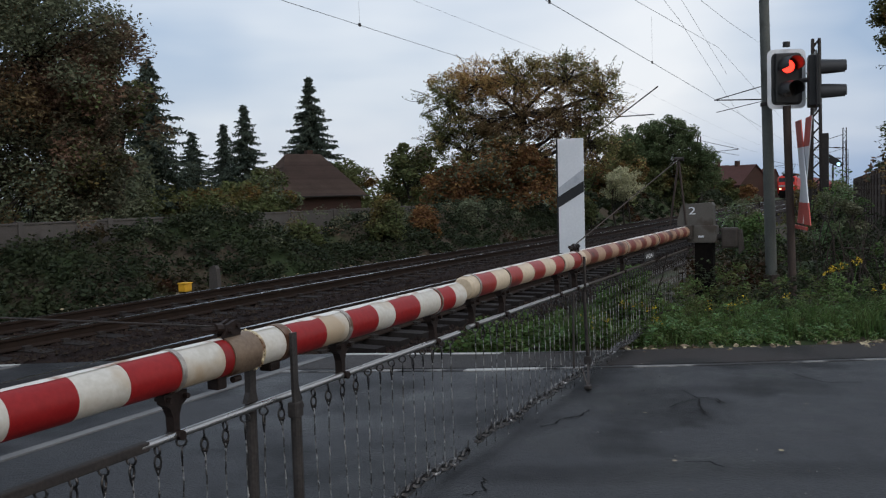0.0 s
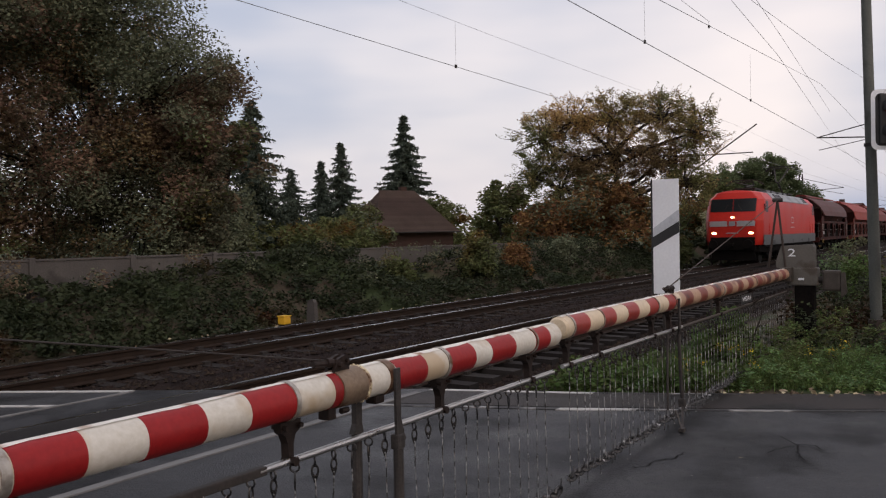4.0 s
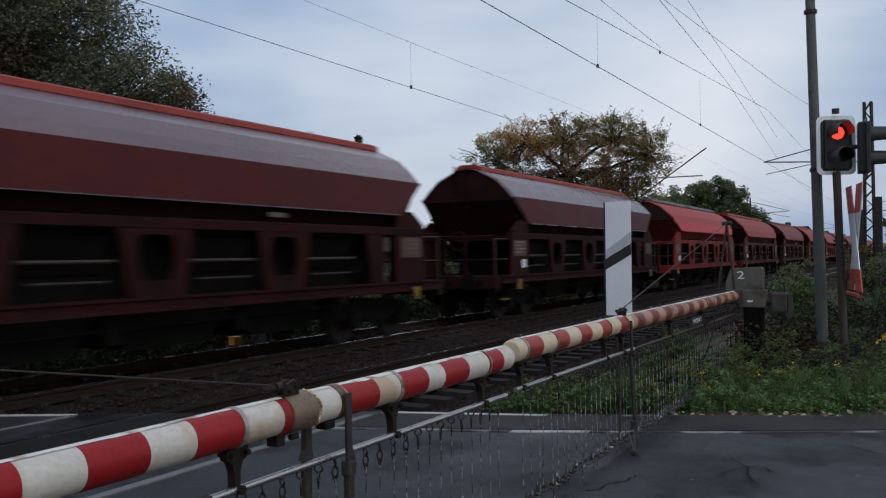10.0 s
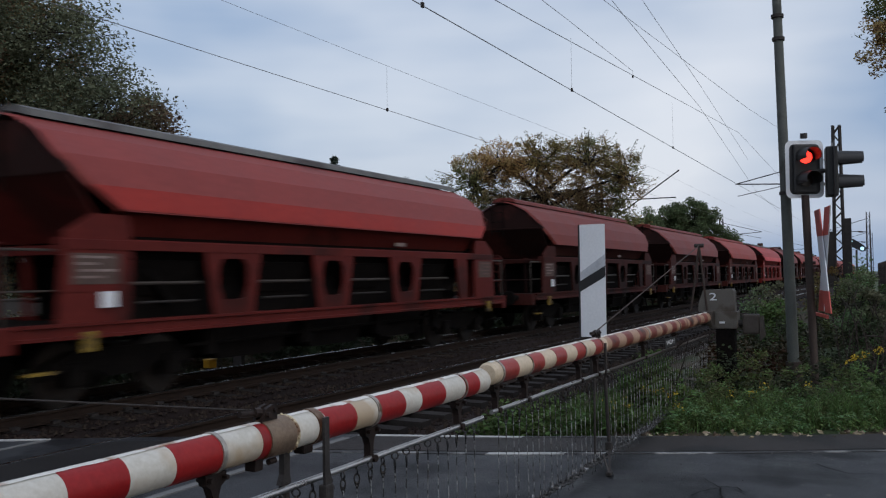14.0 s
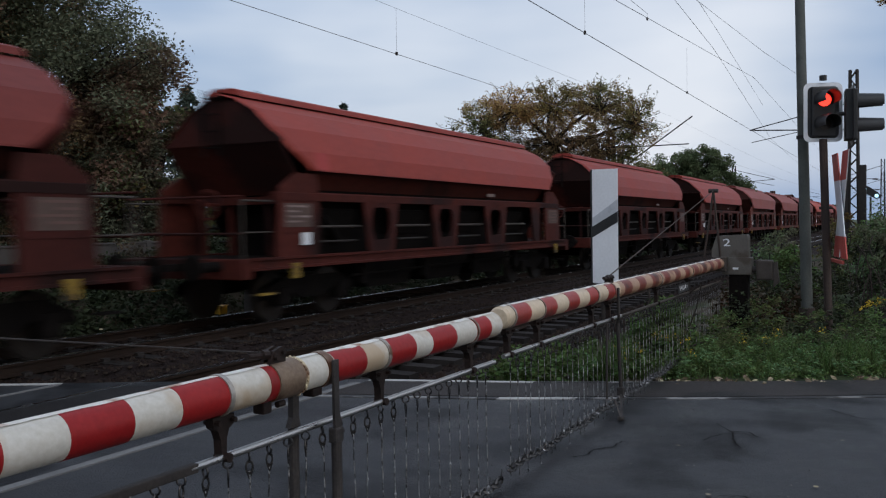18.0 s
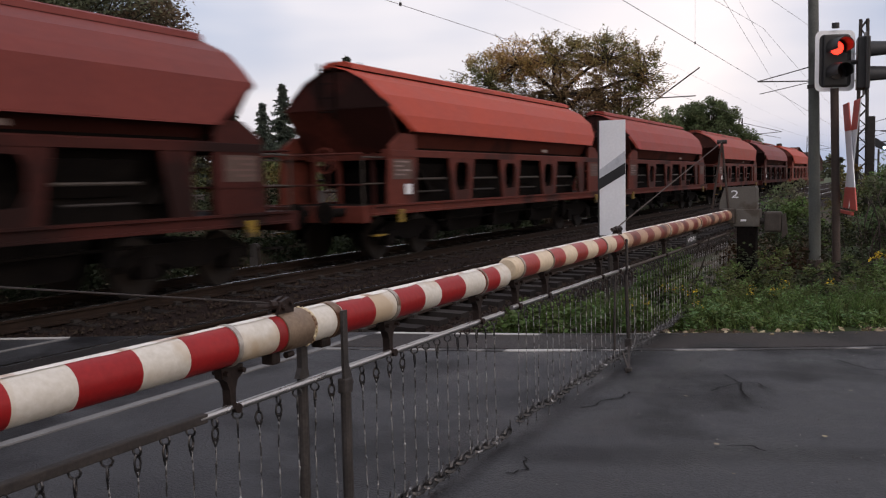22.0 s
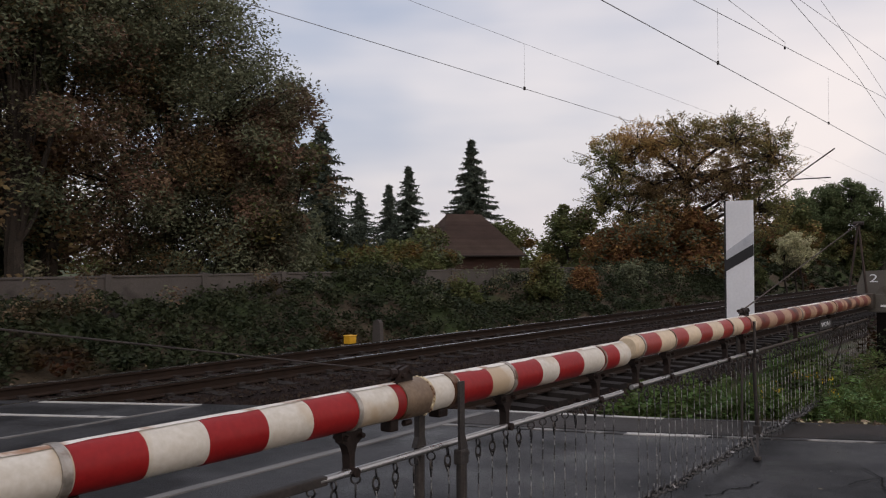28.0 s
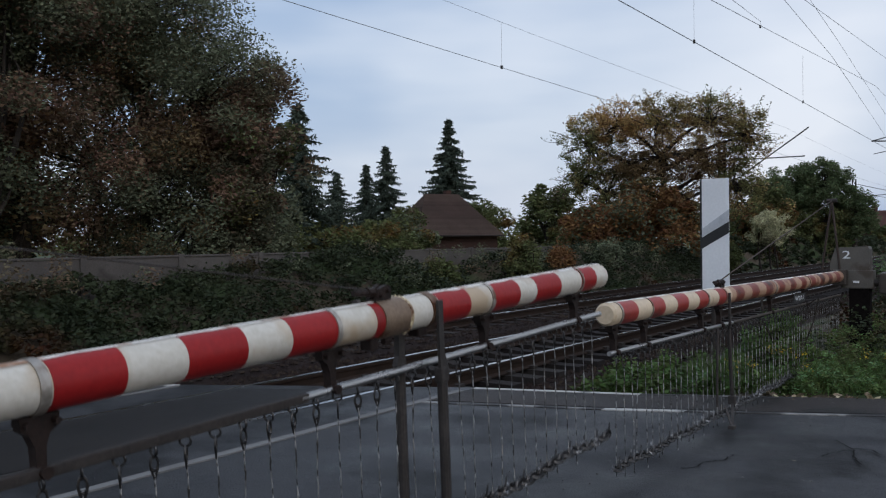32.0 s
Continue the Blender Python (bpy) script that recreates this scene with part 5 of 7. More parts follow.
def lobed_tree(label, base, lobes, leaves, size, trunk_r=0.2, clump_r=0.5, clumps=90, tips=0, spare=0.0):
    """A tree with a crown of several lobes: (across, deep, up, three half widths, leaf, share of the leaves).
    across runs at right angles to the way from the origin to the trunk. spare: share of clumps left out, for gaps."""
    x, y, z = base
    away = Vector((x, y, 0)).normalized()
    side = Vector((away.y, -away.x, 0))
    t = thing("tree", label, "tree", pose(x, y, z))
    bm = B()
    top = max(l[2] for l in lobes)
    spine = [Vector((0, 0, -0.1)), side * 0.1 + Vector((0, 0, top * 0.35)), side * -0.1 + Vector((0, 0, top * 0.8))]
    tube(bm, spine, [trunk_r, trunk_r * 0.75, trunk_r * 0.35], 10)
    whole = sum(l[7] for l in lobes)
    ends = []
    for u, w, h, ru, rw, rh, leaf, share in lobes:
        mid = side * u + away * w + Vector((0, 0, h))
        root = spine[1].lerp(spine[2], min(1.0, max(0.0, (h - top * 0.45) / (top * 0.6))))
        limb_path(bm, root, mid, trunk_r * 0.5, trunk_r * 0.16, 0.25, 7)
        centres, radii = [], []
        n = max(12, int(clumps * share / whole * len(lobes)))
        for k in range(n):
            d = rng.normal(size=3)
            d /= np.linalg.norm(d)
            f = rng.random() ** 0.36
            c = mid + side * (d[0] * f * ru) + away * (d[1] * f * rw) + Vector((0, 0, d[2] * f * rh))
            if rng.random() < spare:
                continue
            centres.append(tuple(c))
            radii.append(clump_r * rng.uniform(0.55, 1.3))
            if k % 2 == 0:
                limb_path(bm, mid, c, trunk_r * 0.13, 0.012, 0.18, 4, 3)
            if k < tips:
                out = (c - mid).normalized()
                out.z = abs(out.z) * 0.6 + 0.15
                ends.append((c, c + out * rng.uniform(0.4, 1.0)))
        part("crown", leaf_cloud(centres, radii, int(leaves * share / whole), size, leaf, "crown", 0.5, 0.45), None, t, "uneven lobe of small leaves")
    part("trunk", bm, BARK, t, "dark bark trunk and limbs")
    if ends:
        bm = B()
        along = []
        for a, b in ends:
            limb_path(bm, a, b, 0.014, 0.005, 0.1, 4, 3)
            along += [tuple(a.lerp(b, f)) for f in (0.45, 0.75, 1.0)]
        tagged(part("twig_spray", bm, BARK, t, "fine twigs sticking out of the crown"), kind="stuff")
        part("crown", leaf_cloud(along, 0.10, len(along) * 5, size * 0.9, lobes[0][6], "crown", 0.6, 0.4), None, t, "last leaves on the twigs")
    return t


def spruce(label, base, height, half_w, tiers=34, bare_low=0.04):
    t = thing("spruce", label, "conifer", pose(*base), "spruces behind the wall")
    part("trunk", rod(B(), (0, 0, -0.1), (0, 0, height * 0.97), 0.014 * height, 0.01, 8), BARK, t, "slim straight trunk")
    vs = []
    for i in range(tiers):
        f = i / tiers
        z = height * (bare_low + (1 - bare_low) * f)
        arms = int(11 - 5 * f)
        for k in range(arms):
            a = 2 * math.pi * (k + rng.random() * 0.8) / arms + i
            length = (half_w * (1 - f) ** 0.85 + 0.12) * rng.uniform(0.45, 1.12)
            n = max(4, int(length / 0.15))
            rise = rng.normal() * height * 0.012
            for j in range(n):
                g = (j + 0.6) / n
                p = np.array([math.cos(a) * length * g, math.sin(a) * length * g, z + rise + height * 0.02 - length * 0.62 * g + 0.34 * length * g * g])
                for _ in range(6):
                    d = np.array([math.cos(a) * 0.5, math.sin(a) * 0.5, -0.55]) + rng.normal(size=3) * np.array([0.6, 0.6, 0.5])
                    d /= np.linalg.norm(d)
                    s = (height * 0.020 + 0.08) * (1.2 - 0.5 * g)
                    w = np.cross(d, rng.normal(size=3))
                    w /= np.linalg.norm(w)
                    vs += [p - d * s * 0.3, p + w * s * 0.26, p + d * s * 1.25, p - w * s * 0.26]
    v = np.array(vs)
    part("foliage", raw("foliage", v, np.arange(len(v)).reshape(-1, 4), NEEDLE), None, t, "drooping dark needle branches")
    return t


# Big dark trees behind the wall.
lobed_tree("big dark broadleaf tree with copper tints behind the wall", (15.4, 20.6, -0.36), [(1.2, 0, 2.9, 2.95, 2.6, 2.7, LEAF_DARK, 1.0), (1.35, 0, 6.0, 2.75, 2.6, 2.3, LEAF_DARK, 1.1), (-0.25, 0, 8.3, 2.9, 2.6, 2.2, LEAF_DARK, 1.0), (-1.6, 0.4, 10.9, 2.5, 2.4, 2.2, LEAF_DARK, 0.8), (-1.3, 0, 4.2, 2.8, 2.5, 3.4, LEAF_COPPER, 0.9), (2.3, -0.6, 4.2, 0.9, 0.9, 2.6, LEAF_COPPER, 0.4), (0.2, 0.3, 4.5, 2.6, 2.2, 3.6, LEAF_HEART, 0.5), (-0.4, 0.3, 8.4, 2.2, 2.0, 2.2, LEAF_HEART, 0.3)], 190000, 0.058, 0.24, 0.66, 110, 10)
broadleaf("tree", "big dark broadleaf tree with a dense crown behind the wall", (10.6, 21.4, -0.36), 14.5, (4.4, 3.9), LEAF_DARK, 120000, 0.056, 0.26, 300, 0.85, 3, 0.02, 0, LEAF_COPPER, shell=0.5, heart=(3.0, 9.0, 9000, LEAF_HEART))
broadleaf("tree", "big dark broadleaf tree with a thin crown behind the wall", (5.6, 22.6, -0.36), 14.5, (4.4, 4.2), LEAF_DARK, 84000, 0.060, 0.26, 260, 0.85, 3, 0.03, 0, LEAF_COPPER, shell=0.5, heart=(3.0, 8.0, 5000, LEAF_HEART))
broadleaf("tree", "big dark broadleaf tree behind the wall", (-1.5, 24.5, -0.36), 14.0, (5.0, 4.6), LEAF_DARK, 24000, 0.15, 0.3, 100, 1.3, 3, 0.05)
broadleaf("tree", "slender russet tree beside the big dark trees", (17.0, 18.4, -0.36), 6.0, (1.15, 1.2), LEAF_COPPER, 16000, 0.06, 0.1, 50, 0.5, 2, 0.03, 0, LEAF_OLIVE)
broadleaf("tree", "dark tree with a thin feathery edge", (19.2, 20.4, -0.36), 8.0, (1.9, 1.7), LEAF_DARK, 11000, 0.085, 0.12, 60, 0.55, 2, 0.03, 0, LEAF_OLIVE)
# The dark leaf puts shade low between the crowns into the colour.
broadleaf("tree", "undergrowth tree filling the gap behind the wall, crown shade in its dark leaves", (9.0, 26.5, -0.36), 6.8, (8.0, 2.5), BRAMBLE, 36000, 0.14, 0.15, 80, 1.1, 3, 0.02)
# Spruces.
spruce("tall dark spruce behind the bungalow", (70.4, 47.5, -0.36), 13.6, 4.7, 36, 0.15)
spruce("dark pointed garden spruce", (59.0, 46.3, -0.36), 10.0, 3.4)
spruce("small dark garden spruce", (61.8, 50.8, -0.36), 9.0, 3.3)
spruce("small dark garden spruce", (52.6, 46.3, -0.36), 7.6, 3.6)
spruce("dark spruce half hidden by the big tree", (29.2, 28.0, -0.36), 8.2, 3.6)
spruce("dark spruce half hidden by the big tree", (24.0, 26.5, -0.36), 8.2, 3.2)
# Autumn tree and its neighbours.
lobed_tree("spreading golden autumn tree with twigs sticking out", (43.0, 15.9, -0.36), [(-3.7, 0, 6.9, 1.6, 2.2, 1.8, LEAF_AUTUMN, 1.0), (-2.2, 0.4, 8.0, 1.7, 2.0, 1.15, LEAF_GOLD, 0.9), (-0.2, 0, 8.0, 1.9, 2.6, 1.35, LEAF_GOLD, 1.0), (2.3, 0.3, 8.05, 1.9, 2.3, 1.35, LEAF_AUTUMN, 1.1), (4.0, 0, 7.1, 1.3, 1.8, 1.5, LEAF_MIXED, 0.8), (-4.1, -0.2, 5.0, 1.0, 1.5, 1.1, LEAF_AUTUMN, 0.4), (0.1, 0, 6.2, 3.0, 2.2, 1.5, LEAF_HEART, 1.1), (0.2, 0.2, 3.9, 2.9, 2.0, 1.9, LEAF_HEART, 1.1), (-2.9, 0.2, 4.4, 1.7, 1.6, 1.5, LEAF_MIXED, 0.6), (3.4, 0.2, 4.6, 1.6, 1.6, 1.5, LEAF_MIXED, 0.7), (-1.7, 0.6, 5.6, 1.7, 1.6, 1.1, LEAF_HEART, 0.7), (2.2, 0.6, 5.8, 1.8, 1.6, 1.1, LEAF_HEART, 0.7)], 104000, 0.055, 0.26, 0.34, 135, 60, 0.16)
broadleaf("tree", "dense russet undergrowth tree below the autumn tree", (41.5, 16.6, -0.36), 5.2, (3.4, 4.6), LEAF_ORANGE, 15000, 0.10, 0.16, 60, 0.8, 2, 0.05, 0, LEAF_DARK)
broadleaf("tree", "round dark green tree", (54.2, 28.2, -0.36), 6.4, (2.4, 2.5), LEAF_OLIVE, 11000, 0.12, 0.2, 50, 0.8, 1, 0.06, 0, LEAF_DARK)
broadleaf("tree", "russet and olive garden tree", (49.0, 22.5, -0.36), 4.9, (2.6, 2.6), LEAF_ORANGE, 10000, 0.11, 0.15, 45, 0.75, 2, 0.04, 0, LEAF_OLIVE)
broadleaf("tree", "olive garden tree beside the bungalow roof", (66.0, 40.5, -0.36), 6.2, (2.4, 2.6), LEAF_OLIVE, 8000, 0.13, 0.18, 40, 0.8, 1, 0.06)
broadleaf("tree", "olive garden tree before the bungalow", (48.0, 36.0, -0.36), 4.2, (2.4, 2.8), LEAF_OLIVE, 9000, 0.12, 0.14, 40, 0.8, 2, 0.04, 0, LEAF_DARK)
broadleaf("tree", "dark garden shrub tree behind the wall", (40.0, 32.0, -0.36), 3.2, (2.6, 2.8), LEAF_OLIVE, 9000, 0.12, 0.12, 40, 0.8, 2, 0.04)
broadleaf("tree", "dark garden shrub tree behind the wall", (30.0, 26.5, -0.36), 2.9, (2.6, 2.8), LEAF_OLIVE, 9000, 0.10, 0.12, 40, 0.8, 2, 0.04, 0, LEAF_OLIVE)
broadleaf("tree", "yellow-green tree beside the tracks", (66.0, 17.0, -0.36), 6.8, (2.8, 2.6), LEAF_OLIVE, 10000, 0.13, 0.2, 45, 0.85, 1, 0.05, 0, LEAF_AUTUMN)
lobed_tree("rounded dull green tree beside the tracks", (74.0, 15.4, -0.36), [(-1.6, 0, 5.2, 2.6, 2.4, 2.4, LEAF_FAR, 1.0), (1.0, 0, 5.9, 2.5, 2.4, 2.3, LEAF_FAR, 1.1), (0.0, 0, 2.6, 3.2, 2.6, 2.4, LEAF_OLIVE, 1.0), (3.3, 0, 3.8, 1.6, 1.4, 1.9, LEAF_FAR, 0.6)], 84000, 0.10, 0.2, 0.55, 130)
broadleaf("tree", "thin green tree beside the tracks", (78.0, 13.2, -0.36), 5.8, (2.2, 1.8), LEAF_GREEN, 5000, 0.13, 0.15, 30, 0.7, 2, 0.1)
broadleaf("tree", "dark bushy tree beside the tracks", (58.0, 16.0, -0.36), 4.6, (3.2, 2.2), LEAF_OLIVE, 9000, 0.12, 0.15, 40, 0.8, 2, 0.04, 0, LEAF_ORANGE)
broadleaf("shrub", "rounded pale flowering shrub beside the tracks", (50.0, 12.45, -0.36), 3.75, (1.15, 1.25), LEAF_PALE, 12000, 0.045, 0.06, 70, 0.30, 3, 0.40)
# Right-hand trees behind the fence.
lobed_tree("tall ivy-hung tree with autumn tints behind the fence", (30.0, -1.75, -0.36), [(0.2, 0, 9.6, 2.5, 2.4, 2.3, LEAF_OLIVE, 1.1), (-0.4, 0, 8.9, 1.9, 2.0, 1.6, LEAF_AUTUMN, 0.6), (0.3, 0, 7.1, 1.75, 1.6, 1.7, LEAF_OLIVE, 1.2), (0.45, 0, 5.3, 1.55, 1.5, 1.7, LEAF_HEART, 1.1), (0.45, 0, 4.0, 1.6, 1.5, 1.7, LEAF_OLIVE, 0.9), (0.2, 0, 2.4, 1.9, 1.5, 1.7, LEAF_AUTUMN, 0.7)], 104000, 0.058, 0.24, 0.36, 120, 12, 0.08)
broadleaf("tree", "dark tree behind the fence", (42.0, -3.0, -0.36), 7.0, (3.0, 2.4), LEAF_DARK, 9000, 0.13, 0.2, 45, 0.9, 2, 0.06, 0, LEAF_COPPER)
for x, y, h, lf in ((100, -4, 5.5, LEAF_OLIVE), (118, -6, 6.0, LEAF_DARK), (140, -5, 6.5, LEAF_OLIVE), (170, 12, 5.0, LEAF_DARK), (190, 30, 7.0, LEAF_OLIVE), (140, 34, 8.0, LEAF_DARK), (115, 40, 9.0, LEAF_OLIVE), (105, 27, 6.0, LEAF_ORANGE), (120, 21, 4.5, LEAF_OLIVE), (110, 15, 3.4, LEAF_OLIVE), (100, 19, 3.6, LEAF_DARK), (92, 22, 4.2, LEAF_OLIVE), (128, 14.5, 3.2, LEAF_ORANGE)):
    broadleaf("tree", "distant tree along the railway", (x, y, -0.36), h, (h * 0.45, h * 0.45), lf, 2600, 0.26, 0.2, 26, h * 0.16, 1, 0.05, group="distant trees")


def far_woods():
    c = []
    for a in np.linspace(-30, 80, 190):
        d = rng.uniform(170, 240)
        h = rng.uniform(3.5, 8)
        for k in range(5):
            c.append((d * math.cos(radians(a)) + rng.normal() * 3, d * math.sin(radians(a)) + rng.normal() * 3, h * (k + 0.5) / 5))
    c = [p for p in c if abs(p[1] - 8) > 16]
    return leaf_cloud(c, 2.6, 30000, 0.55, LEAF_OLIVE, "far_woods")


tagged(new("far_woods", far_woods()), "low band of distant dark woods", "woods", kind="stuff")

# Bramble bank between the far track and the wall.


def bank(name, label, x0, x1, top, n, size, material, rough=0.35, power=1.0, ground=-0.3):
    """Leaves over a hummocky bank. top(x): rows of (y, z) of its crest line."""
    k = int(n / 40)
    xs = x0 + (x1 - x0) * rng.random(k) ** power
    c, r = [], []
    for x in xs:
        ys, zs = zip(*top(x))
        y = rng.uniform(ys[0], ys[-1])
        z = np.interp(y, ys, zs) + 0.28 * noise.noise(Vector((x * 0.55, y * 0.8, 3.1))) + 0.15 * noise.noise(Vector((x * 2.1, y * 2.0, 9.1)))
        c.append((x, y, max(ground + 0.05, z)))
        r.append(rng.uniform(0.14, 0.36))
    me = leaf_cloud(c, r, n, size, material, name)
    return tagged(new(name, me), label, "undergrowth", kind="stuff")


def bramble_top(x):
    lift = 0.05 + 1.0 * noise.noise(Vector((x * 0.23, 1.7, 0.0)))
    extra = 0.30 * min(1, max(0, (x - 12) / 5)) + 0.06 + 0.22 * min(1, max(0, (12.5 - x) / 2))
    return [(13.3, -0.25), (13.9, 0.2 + lift * 0.4), (14.7, 0.66 + lift), (15.6, 0.84 + lift + extra), (16.3, 0.82 + lift + extra)]


bm = B()
rows = []
for x in np.linspace(-20, 110, 131):
    rows.append([bm.verts.new((x, y, z - 0.2)) for y, z in [(12.9, -0.16)] + bramble_top(x) + [(16.42, -0.2)]])
for a, b in zip(rows, rows[1:]):
    for i in range(len(a) - 1):
        bm.faces.new((a[i], a[i + 1], b[i + 1], b[i]))
solo("bank", bm, SOIL, "earth bank under the brambles", "bank", "structure")
bank("brambles", "dense dark bramble and ivy thicket along the wall", 4, 48, bramble_top, 78000, 0.055, BRAMBLE, power=1.35)
bank("brambles", "dense dark bramble thicket further along the tracks", 46, 110, lambda x: [(13.4, -0.1), (14.4, 0.9), (15.6, 1.6), (16.3, 1.6)], 16000, 0.12, BRAMBLE)
tagged(new("bramble_tips", leaf_cloud([(x, rng.uniform(13.9, 16.2), rng.uniform(0.6, 1.5)) for x in rng.uniform(5, 40, 60)], 0.3, 5000, 0.04, LEAF_DARK, "bramble_tips")), "lighter green shoots on top of the brambles", "undergrowth", kind="stuff")
for x, y, h, lf in ((26.0, 14.6, 2.2, LEAF_OLIVE), (29.0, 14.9, 1.8, LEAF_ORANGE), (33.0, 14.6, 1.9, LEAF_DARK), (22.0, 15.2, 1.5, LEAF_OLIVE), (47.0, 13.8, 1.8, LEAF_OLIVE)):
    broadleaf("shrub", "leafy shrub on the bank beside the tracks", (x, y, -0.3), h, (0.9, 0.8), lf, 4200, 0.06, 0.04, 28, 0.35, 3, 0.05, group="shrubs on the bank")
# Leaves and dry stalks at the foot of the bank.
tagged(new("fallen_leaves", leaf_cloud([(x, rng.uniform(12.4, 13.7), -0.19) for x in rng.uniform(4, 30, 220)], 0.02, 420, 0.035, FALLEN, "fallen_leaves")), "brown fallen leaves at the foot of the bank", "leaves", kind="stuff")

# Verge on the near side, right of the road.
bm = B()
nx, ny = 60, 26
grid = []
for j in range(ny + 1):
    y = -14 + (4.3 + 14) * j / ny
    row = []
    for i in range(nx + 1):
        f = (i / nx) ** 1.6
        x = right_edge(y) + 0.0 + f * 80
        z = -0.115 + 0.10 * min(1, f * 40) * noise.noise(Vector((x * 0.5, y * 0.5, 0))) - 0.16 * max(0, (y - 3.2)) / 1.1
        row.append(bm.verts.new((x, y, z)))
    grid.append(row)
for a, b in zip(grid, grid[1:]):
    for i in range(nx):
        bm.faces.new((a[i], a[i + 1], b[i + 1], b[i]))
solo("verge", bm, SOIL, "earth verge beside the road and the near track", "verge", "structure")


def blades(n, x_of, h0, h1, material, name, w=0.007, lean=0.35):
    """Bent grass blades, three corners each bend."""
    p = np.array([x_of() for _ in range(n)])
    h = rng.uniform(h0, h1, (n, 1))
    a = rng.uniform(0, 6.28, n)
    side = np.stack([np.cos(a), np.sin(a), 0 * a], 1) * w
    tip = np.stack([rng.normal(size=n) * lean, rng.normal(size=n) * lean, np.ones(n)], 1) * h
    mid = tip * np.array([0.35, 0.35, 0.6])
    v = np.stack([p - side, p + side, p + mid + side * 0.7, p + mid - side * 0.7, p + tip], 1).reshape(-1, 3)
    o = 5 * np.arange(n)[:, None]
    quads = (np.array([[0, 1, 2, 3]]) + o).tolist()
    tris = (np.array([[3, 2, 4]]) + o).tolist()
    return raw(name, v.tolist(), quads + tris, material)


def verge_spot():
    y = rng.uniform(-5.0, 3.4)
    x = right_edge(y) + 0.30 + rng.gamma(2.0, 0.6)
    return x, y, -0.15


tagged(new("grass", blades(12000, verge_spot, 0.06, 0.26, GRASS, "grass", 0.005, 0.5)), "ragged green grass along the road verge", "grass", kind="stuff")


tufts = [verge_spot() for _ in range(60)]


def tuft_spot():
    x, y, z = tufts[int(rng.integers(len(tufts)))]
    return x + rng.normal() * 0.07, y + rng.normal() * 0.07, z


tagged(new("grass", blades(6500, tuft_spot, 0.22, 0.52, GRASS, "grass", 0.0045, 0.42)), "taller green grass tufts on the verge", "grass", kind="stuff")


def weed_domes(n, y0, y1, near, far, h0, h1):
    """Leaf centres of low domed weed clumps along the road's edge: those inside, and those near the top."""
    inside, tops = [], []
    for _ in range(n):
        y = rng.uniform(y0, y1)
        d = rng.uniform(near, far)
        x = right_edge(y) + d
        h = rng.uniform(h0, h1) * (0.55 + 0.35 * min(1.6, d))
        r = h * rng.uniform(0.55, 0.95)
        for _ in range(16):
            a, f = rng.uniform(0, 6.28), rng.random() ** 0.5
            px, py = x + r * f * math.cos(a), y + r * f * math.sin(a)
            if px < right_edge(py) + 0.06:
                continue
            z = -0.13 + h * (1 - f * f) * rng.uniform(0.25, 1.0)
            inside.append((px, py, z))
            if z > -0.13 + 0.6 * h * (1 - f * f):
                tops.append((px, py, z + 0.03))
    return inside, tops


low_in, low_top = weed_domes(120, -5.0, 3.3, 0.22, 1.6, 0.20, 0.50)
tall_in, tall_top = weed_domes(46, -4.5, 3.0, 1.2, 3.0, 0.45, 0.85)
tagged(new("weeds", leaf_cloud(low_in, 0.07, 36000, 0.024, LEAF_GREEN, "weeds", shape=0.40)), "leafy green weed clumps along the verge", "weeds", kind="stuff")
tagged(new("weeds", leaf_cloud(low_top, 0.06, 12000, 0.022, LEAF_LIGHT, "weeds", shape=0.35)), "bright green shoots on the verge weeds", "weeds", kind="stuff")
tagged(new("weeds", leaf_cloud(tall_in, 0.10, 22000, 0.032, LEAF_OLIVE, "weeds", shape=0.35)), "taller dark green weeds behind the verge", "weeds", kind="stuff")
tagged(new("weeds", leaf_cloud(tall_top, 0.09, 9000, 0.028, LEAF_GREEN, "weeds", shape=0.35)), "fresh leaves on the taller weeds", "weeds", kind="stuff")
tagged(new("yellow_flowers", leaf_cloud([(right_edge(y) + d, y, z) for y, d, z in ((2.5, 1.1, 0.30), (2.3, 0.9, 0.27), (2.6, 0.9, 0.33), (1.75, 1.25, 0.25), (1.5, 1.2, 0.24), (1.4, 1.6, 0.28), (2.8, 0.8, 0.2), (2.9, 0.5, 0.14), (3.0, 0.9, 0.2), (2.2, 0.6, 0.16), (0.9, 1.5, 0.3))], 0.09, 240, 0.013, FLOWER, "yellow_flowers")), "small yellow flowers among the weeds", "flowers", kind="stuff")
low = []
for _ in range(420):
    y = rng.uniform(-7, 2.7)
    x = right_edge(y) + rng.uniform(2.5, 10.5)
    h = 0.35 + 0.10 * (x - right_edge(y) - 2) + 0.4 * noise.noise(Vector((x * 0.5, y * 0.7, 4)))
    low.append((x, y, rng.uniform(-0.05, max(0.15, h))))
tagged(new("thicket", leaf_cloud(low, 0.30, 46000, 0.036, BRAMBLE, "thicket")), "dark bramble thicket behind the verge", "undergrowth", kind="stuff")
